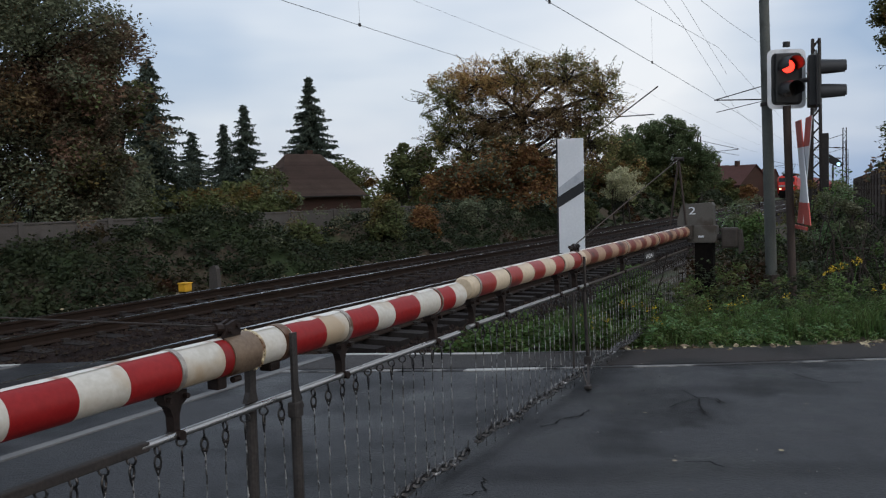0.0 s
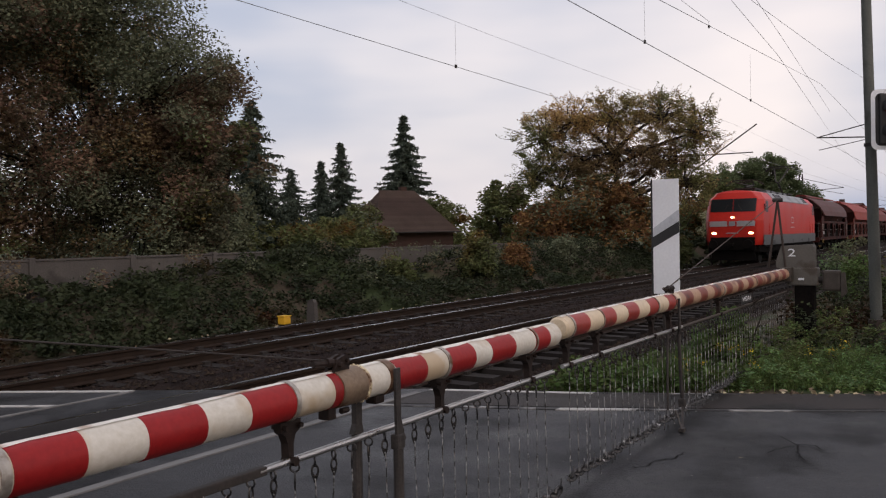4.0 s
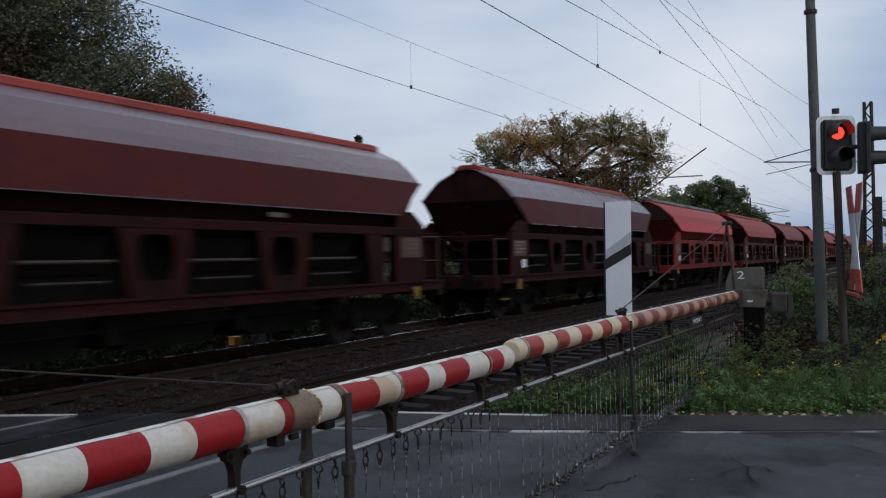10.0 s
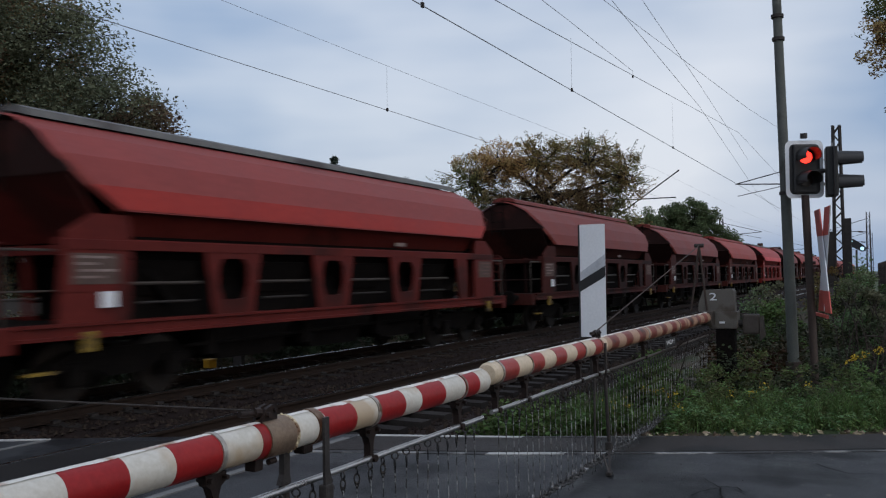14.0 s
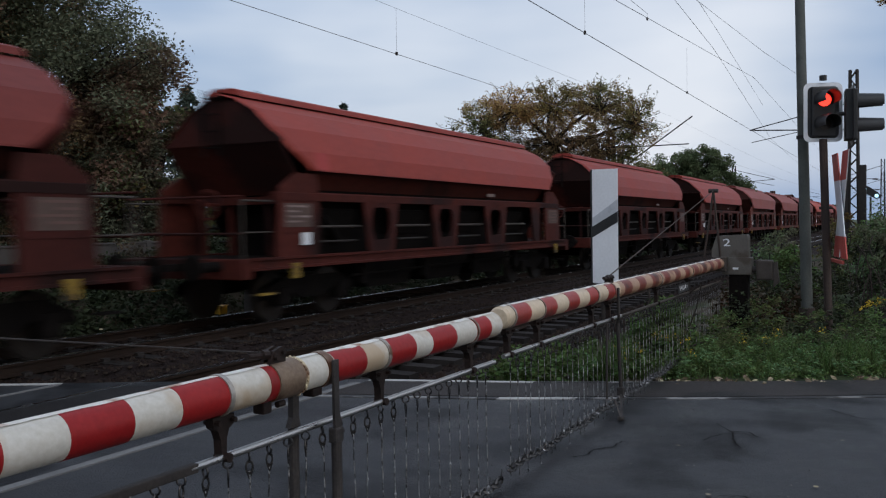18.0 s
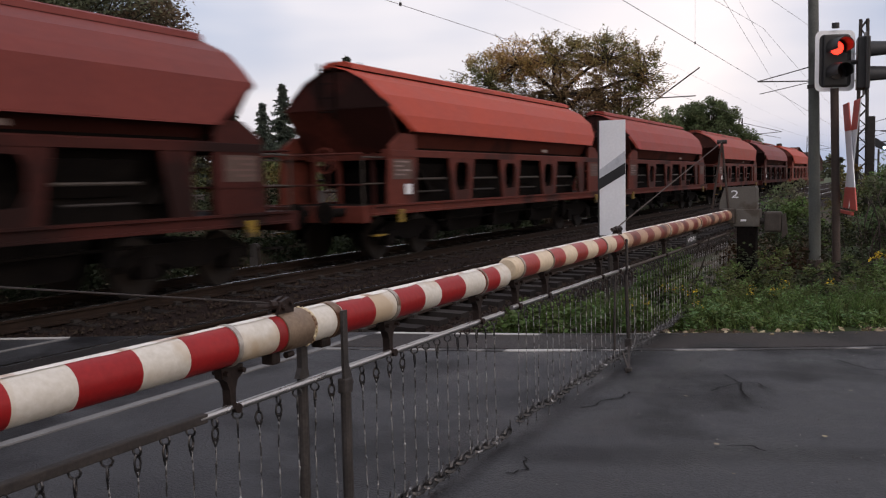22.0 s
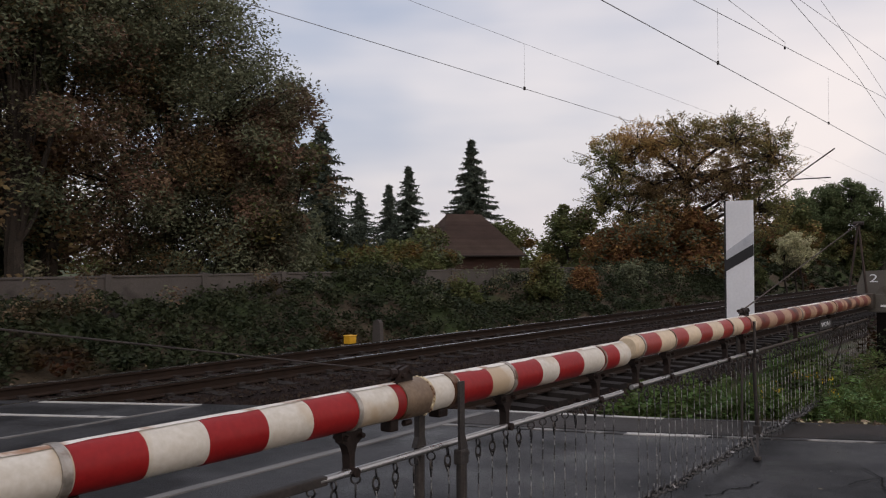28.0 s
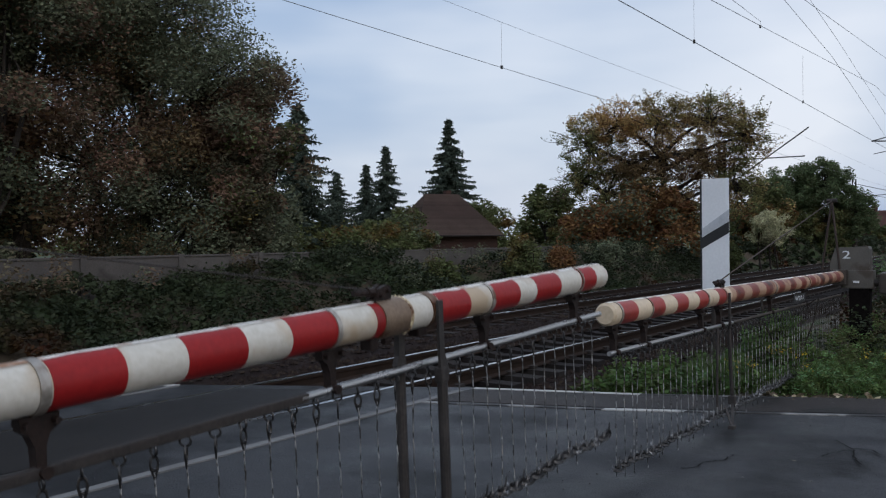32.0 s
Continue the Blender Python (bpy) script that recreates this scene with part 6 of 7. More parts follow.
for x, y, h, rx, lf in ((18.3, 2.15, 1.9, 0.5, LEAF_LIGHT), (17.6, 1.75, 1.5, 0.45, LEAF_GREEN), (17.8, 0.42, 2.15, 0.5, LEAF_LIGHT), (20.5, 1.1, 2.0, 0.7, LEAF_OLIVE), (16.2, -1.8, 1.5, 0.8, LEAF_OLIVE), (23.0, 0.6, 2.1, 0.8, LEAF_GREEN), (11.2, 2.72, 0.95, 0.40, LEAF_GREEN), (15.4, -0.5, 1.2, 0.5, LEAF_GREEN)):
    broadleaf("shrub", "light green leafy shrub beside the crossing post" if lf is LEAF_LIGHT else "green leafy shrub beside the crossing", (x, y, -0.2), h, (rx, rx), lf, 3600, 0.032, 0.02, 34, 0.2, 4, 0.10, group="shrubs by the crossing")
bm = B()
for _ in range(46):
    x, y = rng.uniform(13.6, 17), rng.uniform(-0.9, 0.75)
    limb_path(bm, (x, y, -0.2), (x + rng.normal() * 0.15, y + rng.normal() * 0.22, rng.uniform(0.6, 1.3)), 0.012, 0.004, 0.08, 4, 4)
tagged(part("dry_stems", bm, RUSTPOST), "rust-brown dry stems among the brambles", "undergrowth", kind="stuff")


def goldenrod(x, y, h):
    t = thing("goldenrod", "yellow flowering goldenrod clump on the verge", "flower", pose(x, y, -0.16), "goldenrod clumps")
    stems, plumes = B(), []
    for _ in range(3):
        dx, dy = rng.normal() * 0.16, rng.normal() * 0.16
        hh = h * rng.uniform(0.75, 1.1)
        rod(stems, (dx * 0.3, dy * 0.3, 0), (dx, dy, hh), 0.006, seg=5)
        for k in range(7):
            f = k / 7
            plumes.append((dx + rng.normal() * 0.05 * (1 - f) - 0.05 * f, dy + rng.normal() * 0.05, hh + 0.02 + 0.10 * f))
    part("stem", stems, GRASS, t)
    part("foliage", leaf_cloud([(rng.normal() * 0.1, rng.normal() * 0.1, h * f) for f in np.linspace(0.2, 0.85, 14)], 0.12, 420, 0.04, LEAF_GREEN, "leaves", shape=0.25), None, t)
    tagged(part("flower_plumes", leaf_cloud(plumes, 0.03, 260, 0.012, FLOWER, "flower_plumes"), None, t, "yellow flower plumes"), kind="stuff")
    return t


for x, y, h in ((12.5, 0.30, 0.78), (12.2, -0.25, 0.5)):
    goldenrod(x, y, h)
tagged(new("fallen_leaves", leaf_cloud([(right_edge(y) + rng.normal() * 0.15, y, -0.085) for y in rng.uniform(-2.5, 2.6, 170)], 0.02, 420, 0.040, FALLEN, "fallen_leaves")), "pale fallen leaves along the edge of the verge", "leaves", kind="stuff")
# Weeds between road and near track, under the boom.
tagged(new("weeds", leaf_cloud([(right_edge(y) + 0.3 + abs(rng.normal()) * 1.2, y, -0.12 + rng.random() * 0.2) for y in rng.uniform(2.4, 4.4, 90)], 0.16, 8000, 0.035, GRASS, "weeds")), "low green weeds beside the trackbed", "weeds", kind="stuff")

# ---- locomotive (its own space: x towards the rear, 0 at the nose, z from the rail head) ----
LOCO_LEN = 17.9


def nose_x(z):
    return float(np.interp(z, [0.3, 1.3, 2.25, 2.7, 3.4, 3.62, 3.74, 3.9], [0.48, 0.40, 0.33, 0.50, 0.86, 0.98, 1.06, 1.25]))


SIDE = [(1.40, 0.99), (1.46, 1.22), (1.465, 1.7), (1.47, 2.0), (1.47, 2.25), (1.47, 2.7), (1.465, 3.0), (1.44, 3.36), (1.13, 3.72), (0.80, 3.81), (0.0, 3.86)]


def loco_rings():
    """Half outlines (y, z) with their x, from the nose to the tail."""
    half = [(0.0, 0.80), (0.05, 0.84), (0.48, 0.985), (0.60, 1.0), (2.2, 1.0)]
    out = []
    for dx, k in half:
        out.append([(nose_x(z) + dx, y * k if z < 3.5 or k == 1.0 else y * (k * 0.95), z) for y, z in SIDE])
    return out + [[(LOCO_LEN - x, y, z) for x, y, z in r] for r in reversed(out)]


def loco_shell():
    bm = B()
    loops = []
    for r in loco_rings():
        pts = [(x, -y, z) for x, y, z in r] + [(x, y, z) for x, y, z in reversed(r[:-1])]
        loops.append([bm.verts.new(p) for p in pts])
    for a, b in zip(loops, loops[1:]):
        for i in range(len(a) - 1):
            bm.faces.new((a[i], a[i + 1], b[i + 1], b[i]))
        bm.faces.new((a[-1], a[0], b[0], b[-1]))
    n = len(loops[0])
    for l in (loops[0], loops[-1]):
        for i in range(n // 2):
            j = n - 1 - i
            if i + 1 < j - 0 and i + 1 != j - 1:
                bm.faces.new((l[i], l[i + 1], l[j - 1], l[j]))
            elif i + 1 == j - 1:
                bm.faces.new((l[i], l[i + 1], l[j]))
    bmesh.ops.recalc_face_normals(bm, faces=bm.faces)
    return bm


def on_nose(bm, y0, y1, z0, z1, out=0.012, steps=5):
    """A thin plate on the sloping nose."""
    rows = []
    for i in range(steps + 1):
        z = z0 + (z1 - z0) * i / steps
        rows.append([bm.verts.new((nose_x(z) - out - 0.004, y, z)) for y in np.linspace(y0, y1, 4)])
    for a, b in zip(rows, rows[1:]):
        for i in range(3):
            bm.faces.new((a[i], a[i + 1], b[i + 1], b[i]))
    bmesh.ops.solidify(bm, geom=list(bm.faces), thickness=0.011)
    return bm


def side_plate(bm, outline, s, out=0.008, base=1.475):
    """An outline of (x, z) laid flat on the body's side (s: -1 near the road)."""
    return prism(bm, outline, "y", s * base, s * (base + out))


def bogie(parent, x, wheel_r, base, name="bogie"):
    b = part(name, box(B(), -base / 2 - 0.55, base / 2 + 0.55, -1.12, -0.98, 0.48, 0.72, 0.03), UNDER, parent, "grimy bogie with coil springs, underside shade in its colour", pose(x, 0, 0))
    part("side_frame", box(B(), -base / 2 - 0.55, base / 2 + 0.55, 0.98, 1.12, 0.48, 0.72, 0.03), UNDER, b)
    for ax in (-base / 2, base / 2):
        for s in (-0.75, 0.75):
            bm = B()
            bmesh.ops.create_cone(bm, cap_ends=True, segments=28, radius1=wheel_r, radius2=wheel_r, depth=0.13, matrix=pose(ax, s, wheel_r, 90, 0, 0))
            bmesh.ops.create_cone(bm, cap_ends=True, segments=16, radius1=wheel_r * 0.35, radius2=wheel_r * 0.3, depth=0.2, matrix=pose(ax, s * 1.06, wheel_r, 90, 0, 0))
            part("wheel", bm, WHEEL, b)
        for s in (-1.05, 1.05):
            part("axle_box", box(B(), ax - 0.17, ax + 0.17, s - 0.14, s + 0.14, wheel_r - 0.17, wheel_r + 0.17, 0.03), UNDER, b)
            bm = B()
            for dx in (-0.27, 0.27):
                rod(bm, (ax + dx, s, wheel_r - 0.02), (ax + dx, s, wheel_r + 0.3), 0.08, seg=10)
            part("spring", bm, UNDER, b)
    part("bolster", box(B(), -0.25, 0.25, -1.0, 1.0, 0.45, 0.85, 0.03), UNDER, b)
    return b


def pantograph(parent, x, raised, flip):
    p = part("pantograph", box(B(), -0.75, 0.75, -0.55, 0.55, 3.98, 4.05, 0.01), DARK, parent, "raised pantograph touching the wire" if raised else "folded pantograph", pose(x, 0, 0, 0, 0, 180 if flip else 0))
    knee, head = ((1.05, 4.75), (-0.25, 5.72)) if raised else ((1.15, 4.25), (-0.75, 4.36))
    bm = B()
    rod(bm, (-0.5, 0, 4.1), (knee[0], 0, knee[1]), 0.065, seg=8)
    rod(bm, (-0.2, 0.1, 4.08), (knee[0], 0.1, knee[1] - 0.1), 0.02, seg=6)
    part("lower_arm", bm, DARK, p)
    bm = B()
    for s in (-1, 1):
        rod(bm, (knee[0], s * 0.1, knee[1]), (head[0], s * 0.45, head[1]), 0.04, seg=8)
    rod(bm, (head[0], -0.45, head[1]), (head[0], 0.45, head[1]), 0.025, seg=6)
    part("upper_arm", bm, DARK, p)
    for dx in (-0.18, 0.18):
        bm = B()
        pts = [(-0.98, -0.22), (-0.75, -0.03), (-0.5, 0.05), (0.5, 0.05), (0.75, -0.03), (0.98, -0.22)]
        for a, b in zip(pts, pts[1:]):
            bar(bm, (head[0] + dx, a[0], head[1] + a[1] + 0.06), (head[0] + dx, b[0], head[1] + b[1] + 0.06), 0.05, 0.04)
        part("collector_strip", bm, DARK, p)
    for dx, dy in ((-0.6, 0.45), (-0.6, -0.45), (0.6, 0.45), (0.6, -0.45)):
        part("insulator", rod(B(), (dx, dy, 3.80), (dx, dy, 3.99), 0.07, 0.05, 10), RUSTPOST, p)
    return p


def locomotive():
    t = thing("locomotive", "red electric locomotive with grey skirt, lit headlights and raised rear pantograph", "locomotive", pose(0, TRACKS[1], 0))
    part("body", loco_shell(), LOCO_RED, t, "traffic-red painted body shell with chamfered cab corners")
    part("underframe", box(B(), 0.7, LOCO_LEN - 0.7, -1.3, 1.3, 0.62, 0.985), UNDER, t)
    for s in (-1, 1):
        part("skirt", side_plate(B(), [(0.80, 0.97), (LOCO_LEN - 0.80, 0.97), (LOCO_LEN - 0.80, 1.50), (0.80, 1.50)], s), LOCO_GREY, t, "dark grey skirt along the side")
        # Light grey roof shoulder between the cabs, with dark grilles.
        r0, r1 = 3.5, LOCO_LEN - 3.35
        prof = [(1.455, 3.37), (1.145, 3.74), (0.81, 3.83), (0.0, 3.88), (0.0, 3.84), (0.79, 3.80), (1.10, 3.70), (1.41, 3.35)]
        part("roof", prism(B(), [(s * y, z) for y, z in prof], "x", r0, r1), LOCO_ROOF, t, "light grey roof shoulder")
        part("roof_lip", prism(B(), [(s * 1.442, 3.33), (s * 1.47, 3.33), (s * 1.465, 3.375), (s * 1.44, 3.375)], "x", r0, r1), LOCO_ROOF, t)
        for a, b in ((4.45, 5.45), (5.55, 6.35), (LOCO_LEN - 4.65, LOCO_LEN - 3.55)):
            g = part("roof_grille", prism(B(), [(s * 1.40, 3.43), (s * 1.19, 3.68), (s * 1.21, 3.705), (s * 1.425, 3.445)], "x", a, b), BLACK, t, "dark ventilation grille in the roof slope")
            for k in range(1, 4):
                x = a + (b - a) * k / 4
                part("grille_bar", prism(B(), [(s * 1.40, 3.42), (s * 1.19, 3.68), (s * 1.22, 3.71), (s * 1.435, 3.44)], "x", x - 0.02, x + 0.02), LOCO_GREY, g)
        for f in (0, 1):
            fx = (lambda x: x) if not f else (lambda x: LOCO_LEN - x)
            part("cab_window", side_plate(B(), [(fx(1.25), 2.68), (fx(1.96), 2.68), (fx(1.92), 3.26), (fx(1.52), 3.26)], s, 0.078, 1.40), SIDEGLASS, t, "dark cab side window")
            part("door", side_plate(B(), [(fx(2.16), 1.52), (fx(2.97), 1.52), (fx(2.97), 2.5), (fx(2.16), 2.5)], s, 0.006, 1.468), LOCO_RED, t, "red cab door")
            for hx in (2.10, 3.03):
                part("handrail", rod(B(), (fx(hx), s * 1.52, 1.5), (fx(hx), s * 1.50, 2.1), 0.012, seg=6), LOCO_RED, t, "red handrail")
            for k in range(3):
                part("step", box(B(), min(fx(2.2), fx(2.75)), max(fx(2.2), fx(2.75)), min(s * 1.2, s * 1.45), max(s * 1.2, s * 1.45), 0.3 + 0.25 * k, 0.33 + 0.25 * k), UNDER, t)
            part("skirt_hatch", box(B(), min(fx(3.1), fx(3.6)), max(fx(3.1), fx(3.6)), min(s * 1.484, s * 1.49), max(s * 1.484, s * 1.49), 0.95, 1.2), BLACK, t)
        # Blurred markings on the flank become plain shapes.
        part("badge", side_plate(B(), [(8.6, 2.12), (9.17, 2.12), (9.17, 2.49), (8.6, 2.49)], s, 0.006, 1.471), SIGNGREY, t, "small pale square badge")
        part("badge_field", side_plate(B(), [(8.68, 2.18), (9.09, 2.18), (9.09, 2.43), (8.68, 2.43)], s, 0.009, 1.471), LOCO_RED, t)
        part("number_bar", side_plate(B(), [(8.25, 1.86), (9.45, 1.86), (9.45, 1.92), (8.25, 1.92)], s, 0.006, 1.471), SIGNGREY, t, "pale line of small writing")
        for x in (3.6, 6.0, 9.0, 12.0, 14.4):
            part("jacking_plate", box(B(), x - 0.12, x + 0.12, min(s * 1.484, s * 1.489), max(s * 1.484, s * 1.489), 1.0, 1.18), BLACK, t)
        part("equipment_case", box(B(), 7.0, 11.0, min(s * 0.9, s * 1.25), max(s * 0.9, s * 1.25), 0.28, 0.70, 0.04), UNDER, t, "grimy transformer case under the floor, underside shade in its colour")
    for f in (0, 1):
        m = pose(0, 0, 0) if not f else pose(LOCO_LEN, 0, 0, 0, 0, 180)
        lit = not f
        part("windscreen", on_nose(B(), -1.15, -0.012, 2.72, 3.40), CABGLASS, t, "dark raked windscreen half", m)
        part("windscreen", on_nose(B(), 0.012, 1.15, 2.72, 3.40), CABGLASS, t, "dark raked windscreen half", m)
        part("white_band", on_nose(B(), -1.14, -0.24, 1.96, 2.24), LOCO_WHITE, t, "white front panel", m)
        part("white_band", on_nose(B(), 0.24, 1.14, 1.96, 2.24), LOCO_WHITE, t, "white front panel", m)
        part("front_badge", on_nose(B(), -0.16, 0.16, 1.98, 2.22), SIGNGREY, t, "small pale front badge", m)
        part("number_bar", on_nose(B(), -0.3, 0.3, 1.58, 1.64), SIGNGREY, t, "pale line of small writing", m)
        for y, z, r in ((-0.93, 1.61, 0.085), (0.93, 1.61, 0.085), (0.0, 2.42, 0.07)):
            bm = B()
            bmesh.ops.create_cone(bm, cap_ends=True, segments=18, radius1=r, radius2=r * 0.9, depth=0.05, matrix=pose(nose_x(z), y, z, 0, -90, 0) @ Matrix.Diagonal((0.72, 1.55, 1, 1)))
            part("headlight", bm, HEADLIGHT if lit else SIGNGREY, t, "glowing warm headlight" if lit else "unlit headlight", m)
        for y in (-0.875, 0.875):
            bm = B()
            rod(bm, (-0.05, y, 1.05), (0.5, y, 1.05), 0.09, seg=12)
            bmesh.ops.create_cone(bm, cap_ends=True, segments=20, radius1=0.24, radius2=0.22, depth=0.05, matrix=pose(-0.1, y, 1.05, 0, -90, 0))
            part("buffer", bm, UNDER, t, "round dark buffer", m)
        part("buffer_beam", box(B(), 0.36, 0.75, -1.12, 1.12, 0.72, 1.40, 0.03), UNDER, t, "", m)
        part("snow_plough", prism(B(), [(-1.15, 0.2), (1.15, 0.2), (1.05, 0.75), (-1.05, 0.75)], "x", 0.5, 0.6), UNDER, t, "black plough under the nose", m)
        part("coupling", box(B(), 0.0, 0.4, -0.1, 0.1, 0.92, 1.1, 0.02), UNDER, t, "", m)
        for s in (-1, 1):
            part("wiper", rod(B(), (nose_x(2.66) - 0.02, s * 0.5, 2.66), (nose_x(3.1) - 0.02, s * 0.25, 3.1), 0.012, seg=5), BLACK, t, "", m)
        part("mirror", box(B(), 1.10, 1.15, -1.50, -1.44, 2.80, 3.1, 0.01), BLACK, t, "", m)
    bogie(t, 4.3, 0.6, 2.65)
    bogie(t, LOCO_LEN - 4.3, 0.6, 2.65)
    pantograph(t, 4.0, False, False)
    pantograph(t, LOCO_LEN - 4.4, True, True)
    for x in (6.5, 8.0, 10.0, 11.5):
        part("roof_box", box(B(), x - 0.5, x + 0.5, -0.6, 0.6, 3.85, 4.0, 0.03), LOCO_GREY, t, "low equipment box on the roof")
    part("roof_line", rod(B(), (5.0, 0.3, 4.2), (LOCO_LEN - 5.0, 0.3, 4.2), 0.02, seg=6), DARK, t)
    return t


# ---- hopper wagons (own space: 0 in the middle of the wagon, travel towards -x) ----
WAGON_PITCH, HALF, HALF_TOP = 17.7875, 6.02, 6.82
PROFILE = [(0.0, 4.12), (0.34, 4.04), (0.80, 3.82), (1.19, 3.47), (1.42, 3.05), (1.50, 2.73)]
DEEP = [(0.0, 4.13), (0.34, 4.07), (0.92, 3.80), (1.22, 3.52), (1.43, 3.29), (1.50, 2.59)]


def hood_end(z, prof):
    """The hood's ends are cut back below its widest part."""
    foot = HALF_TOP - HALF + (0.15 if prof is DEEP else 0.0)
    return HALF_TOP - foot * min(1, max(0, (3.30 - z) / (3.30 - prof[-1][1])))


def roof_half(s, grow=0.0, x0=None, x1=None, first=0, prof=PROFILE, last=6):
    bm = B()
    rows = []
    stations = ((-1, 0.0), (-1, 1.0), (1, 1.0), (1, 0.0)) if x0 is None else ((x0, 1.0), (x1, 1.0))
    for e, k in stations:
        row = []
        for y, z in prof[first:last]:
            x = e * (hood_end(z, prof) - 0.10 * k) if x0 is None else max(-hood_end(z, prof) + 0.02, min(hood_end(z, prof) - 0.02, e))
            row.append(bm.verts.new((x, s * (y + grow) * (0.965 + 0.035 * k), z + grow - 0.03 * (1 - k))))
        rows.append(row)
    for a, b in zip(rows, rows[1:]):
        for i in range(len(a) - 1):
            bm.faces.new((a[i], a[i + 1], b[i + 1], b[i]))
    bmesh.ops.recalc_face_normals(bm, faces=bm.faces)
    return bm


WINDOWS = [(-3.56, 1.36, -3.58), (-0.68, 1.40, -0.70), (2.18, 1.40, 2.14), (4.98, 0.62, None)]


def window_panel_mesh(w, hole):
    """A sheet with waisted sides that is narrower at its foot, with one small window with cut corners."""
    half = w / 2
    outer = [(-half, 2.18), (-half + 0.05, 1.95), (-half + 0.12, 1.62), (-half + 0.20, 1.19), (0.0, 1.19), (half - 0.20, 1.19), (half - 0.12, 1.62), (half - 0.05, 1.95), (half, 2.18), (0.0, 2.18)]
    if hole is None:
        return prism(B(), [(half, 2.18), (half, 1.19), (-half + 0.20, 1.19), (-half + 0.05, 1.9), (-half, 2.18)], "y", -0.03, 0.03)
    bm = B()
    inner = [(hole - 0.25, 2.07), (hole - 0.35, 1.95), (hole - 0.36, 1.62), (hole - 0.25, 1.43), (hole, 1.41), (hole + 0.25, 1.43), (hole + 0.36, 1.62), (hole + 0.35, 1.95), (hole + 0.25, 2.07), (hole, 2.08)]
    sheets = []
    n = len(outer)
    for y in (-0.03, 0.03):
        sheets.append([[bm.verts.new((u, y, v)) for u, v in line] for line in (outer, inner)])
    for o, i in sheets:
        for k in range(n):
            bm.faces.new((o[k], o[(k + 1) % n], i[(k + 1) % n], i[k]))
    for which in (0, 1):
        a, b = sheets[0][which], sheets[1][which]
        for k in range(n):
            bm.faces.new((a[k], a[(k + 1) % n], b[(k + 1) % n], b[k]))
    bmesh.ops.recalc_face_normals(bm, faces=bm.faces)
    return bm


def end_arch(prof):
    """The flat arched sheet that closes the hood's end, with a folded lip along its foot and a middle seam."""
    arch = [(y * 0.955, z - 0.05) for y, z in prof[1:-2]] + [(1.36, 3.24)]
    bm = prism(B(), [(-y, z) for y, z in reversed(arch)] + arch, "x", -0.02, 0.02)
    box(bm, -0.01, 0.05, -1.37, 1.37, 3.20, 3.235)
    box(bm, 0.02, 0.035, -0.02, 0.02, 3.24, 4.0)
    return bm


def end_slope():
    return prism(B(), [(0.02, 3.20), (-0.02, 3.20), (-0.70, 2.30), (-0.66, 2.30)], "y", -1.32, 1.32)


def end_panel_mesh(e):
    """The upright corner sheet beside the end platform, with a folded seam."""
    bm = prism(B(), [(e * 6.98, 1.19), (e * 6.88, 2.40), (e * 6.42, 2.66), (e * 5.80, 2.66), (e * 5.74, 2.0), (e * 5.80, 1.19)], "y", -0.03, 0.03)
    box(bm, min(e * 5.78, e * 6.95), max(e * 5.78, e * 6.95), -0.04, 0.04, 1.60, 1.63)
    return bm


def brake_wheel_mesh():
    """A hand wheel with four spokes, its axle along x."""
    bm = ring(B(), -0.02, 0.02, 0.24, 0.285, 20)
    for a in range(4):
        rod(bm, (0, 0, 0), (0, 0.25 * math.cos(a * math.pi / 2 + 0.4), 0.25 * math.sin(a * math.pi / 2 + 0.4)), 0.016, seg=6)
    rod(bm, (-0.05, 0, 0), (0.30, 0, 0), 0.03, seg=8)
    return bm


def wagon_bogie_meshes():
    frame = B()
    for s in (-1.02, 1.02):
        prism(frame, [(-1.35, 0.42), (-0.9, 0.62), (-0.35, 0.40), (0.35, 0.40), (0.9, 0.62), (1.35, 0.42), (1.35, 0.62), (0.9, 0.80), (-0.9, 0.80), (-1.35, 0.62)], "y", s - 0.06, s + 0.06)
    box(frame, -0.25, 0.25, -1.0, 1.0, 0.5, 0.85)
    wheel = B()
    bmesh.ops.create_cone(wheel, cap_ends=True, segments=24, radius1=0.46, radius2=0.45, depth=0.12, matrix=pose(0, 0, 0, 90, 0, 0))
    boxm = box(B(), -0.15, 0.15, -0.13, 0.13, -0.15, 0.18, 0.03)
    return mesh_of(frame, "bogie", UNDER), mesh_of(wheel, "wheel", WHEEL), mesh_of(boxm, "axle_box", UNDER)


BOGIE_M, WHEEL_M, AXLE_M = wagon_bogie_meshes()


def buffer_mesh():
    bm = B()
    rod(bm, (-0.62, 0, 0), (0, 0, 0), 0.085, seg=12)
    bmesh.ops.create_cone(bm, cap_ends=True, segments=20, radius1=0.225, radius2=0.21, depth=0.05, matrix=pose(-0.62, 0, 0, 0, -90, 0))
    return mesh_of(bm, "buffer", UNDER)


BUFFER_M = buffer_mesh()


def ladder_mesh(h):
    bm = B()
    for y in (-0.2, 0.2):
        rod(bm, (0, y, 0), (0, y, h), 0.018, seg=6)
    z = 0.15
    while z < h:
        rod(bm, (0, -0.2, z), (0, 0.2, z), 0.012, seg=5)
        z += 0.3
    return mesh_of(bm, "ladder", UNDER)


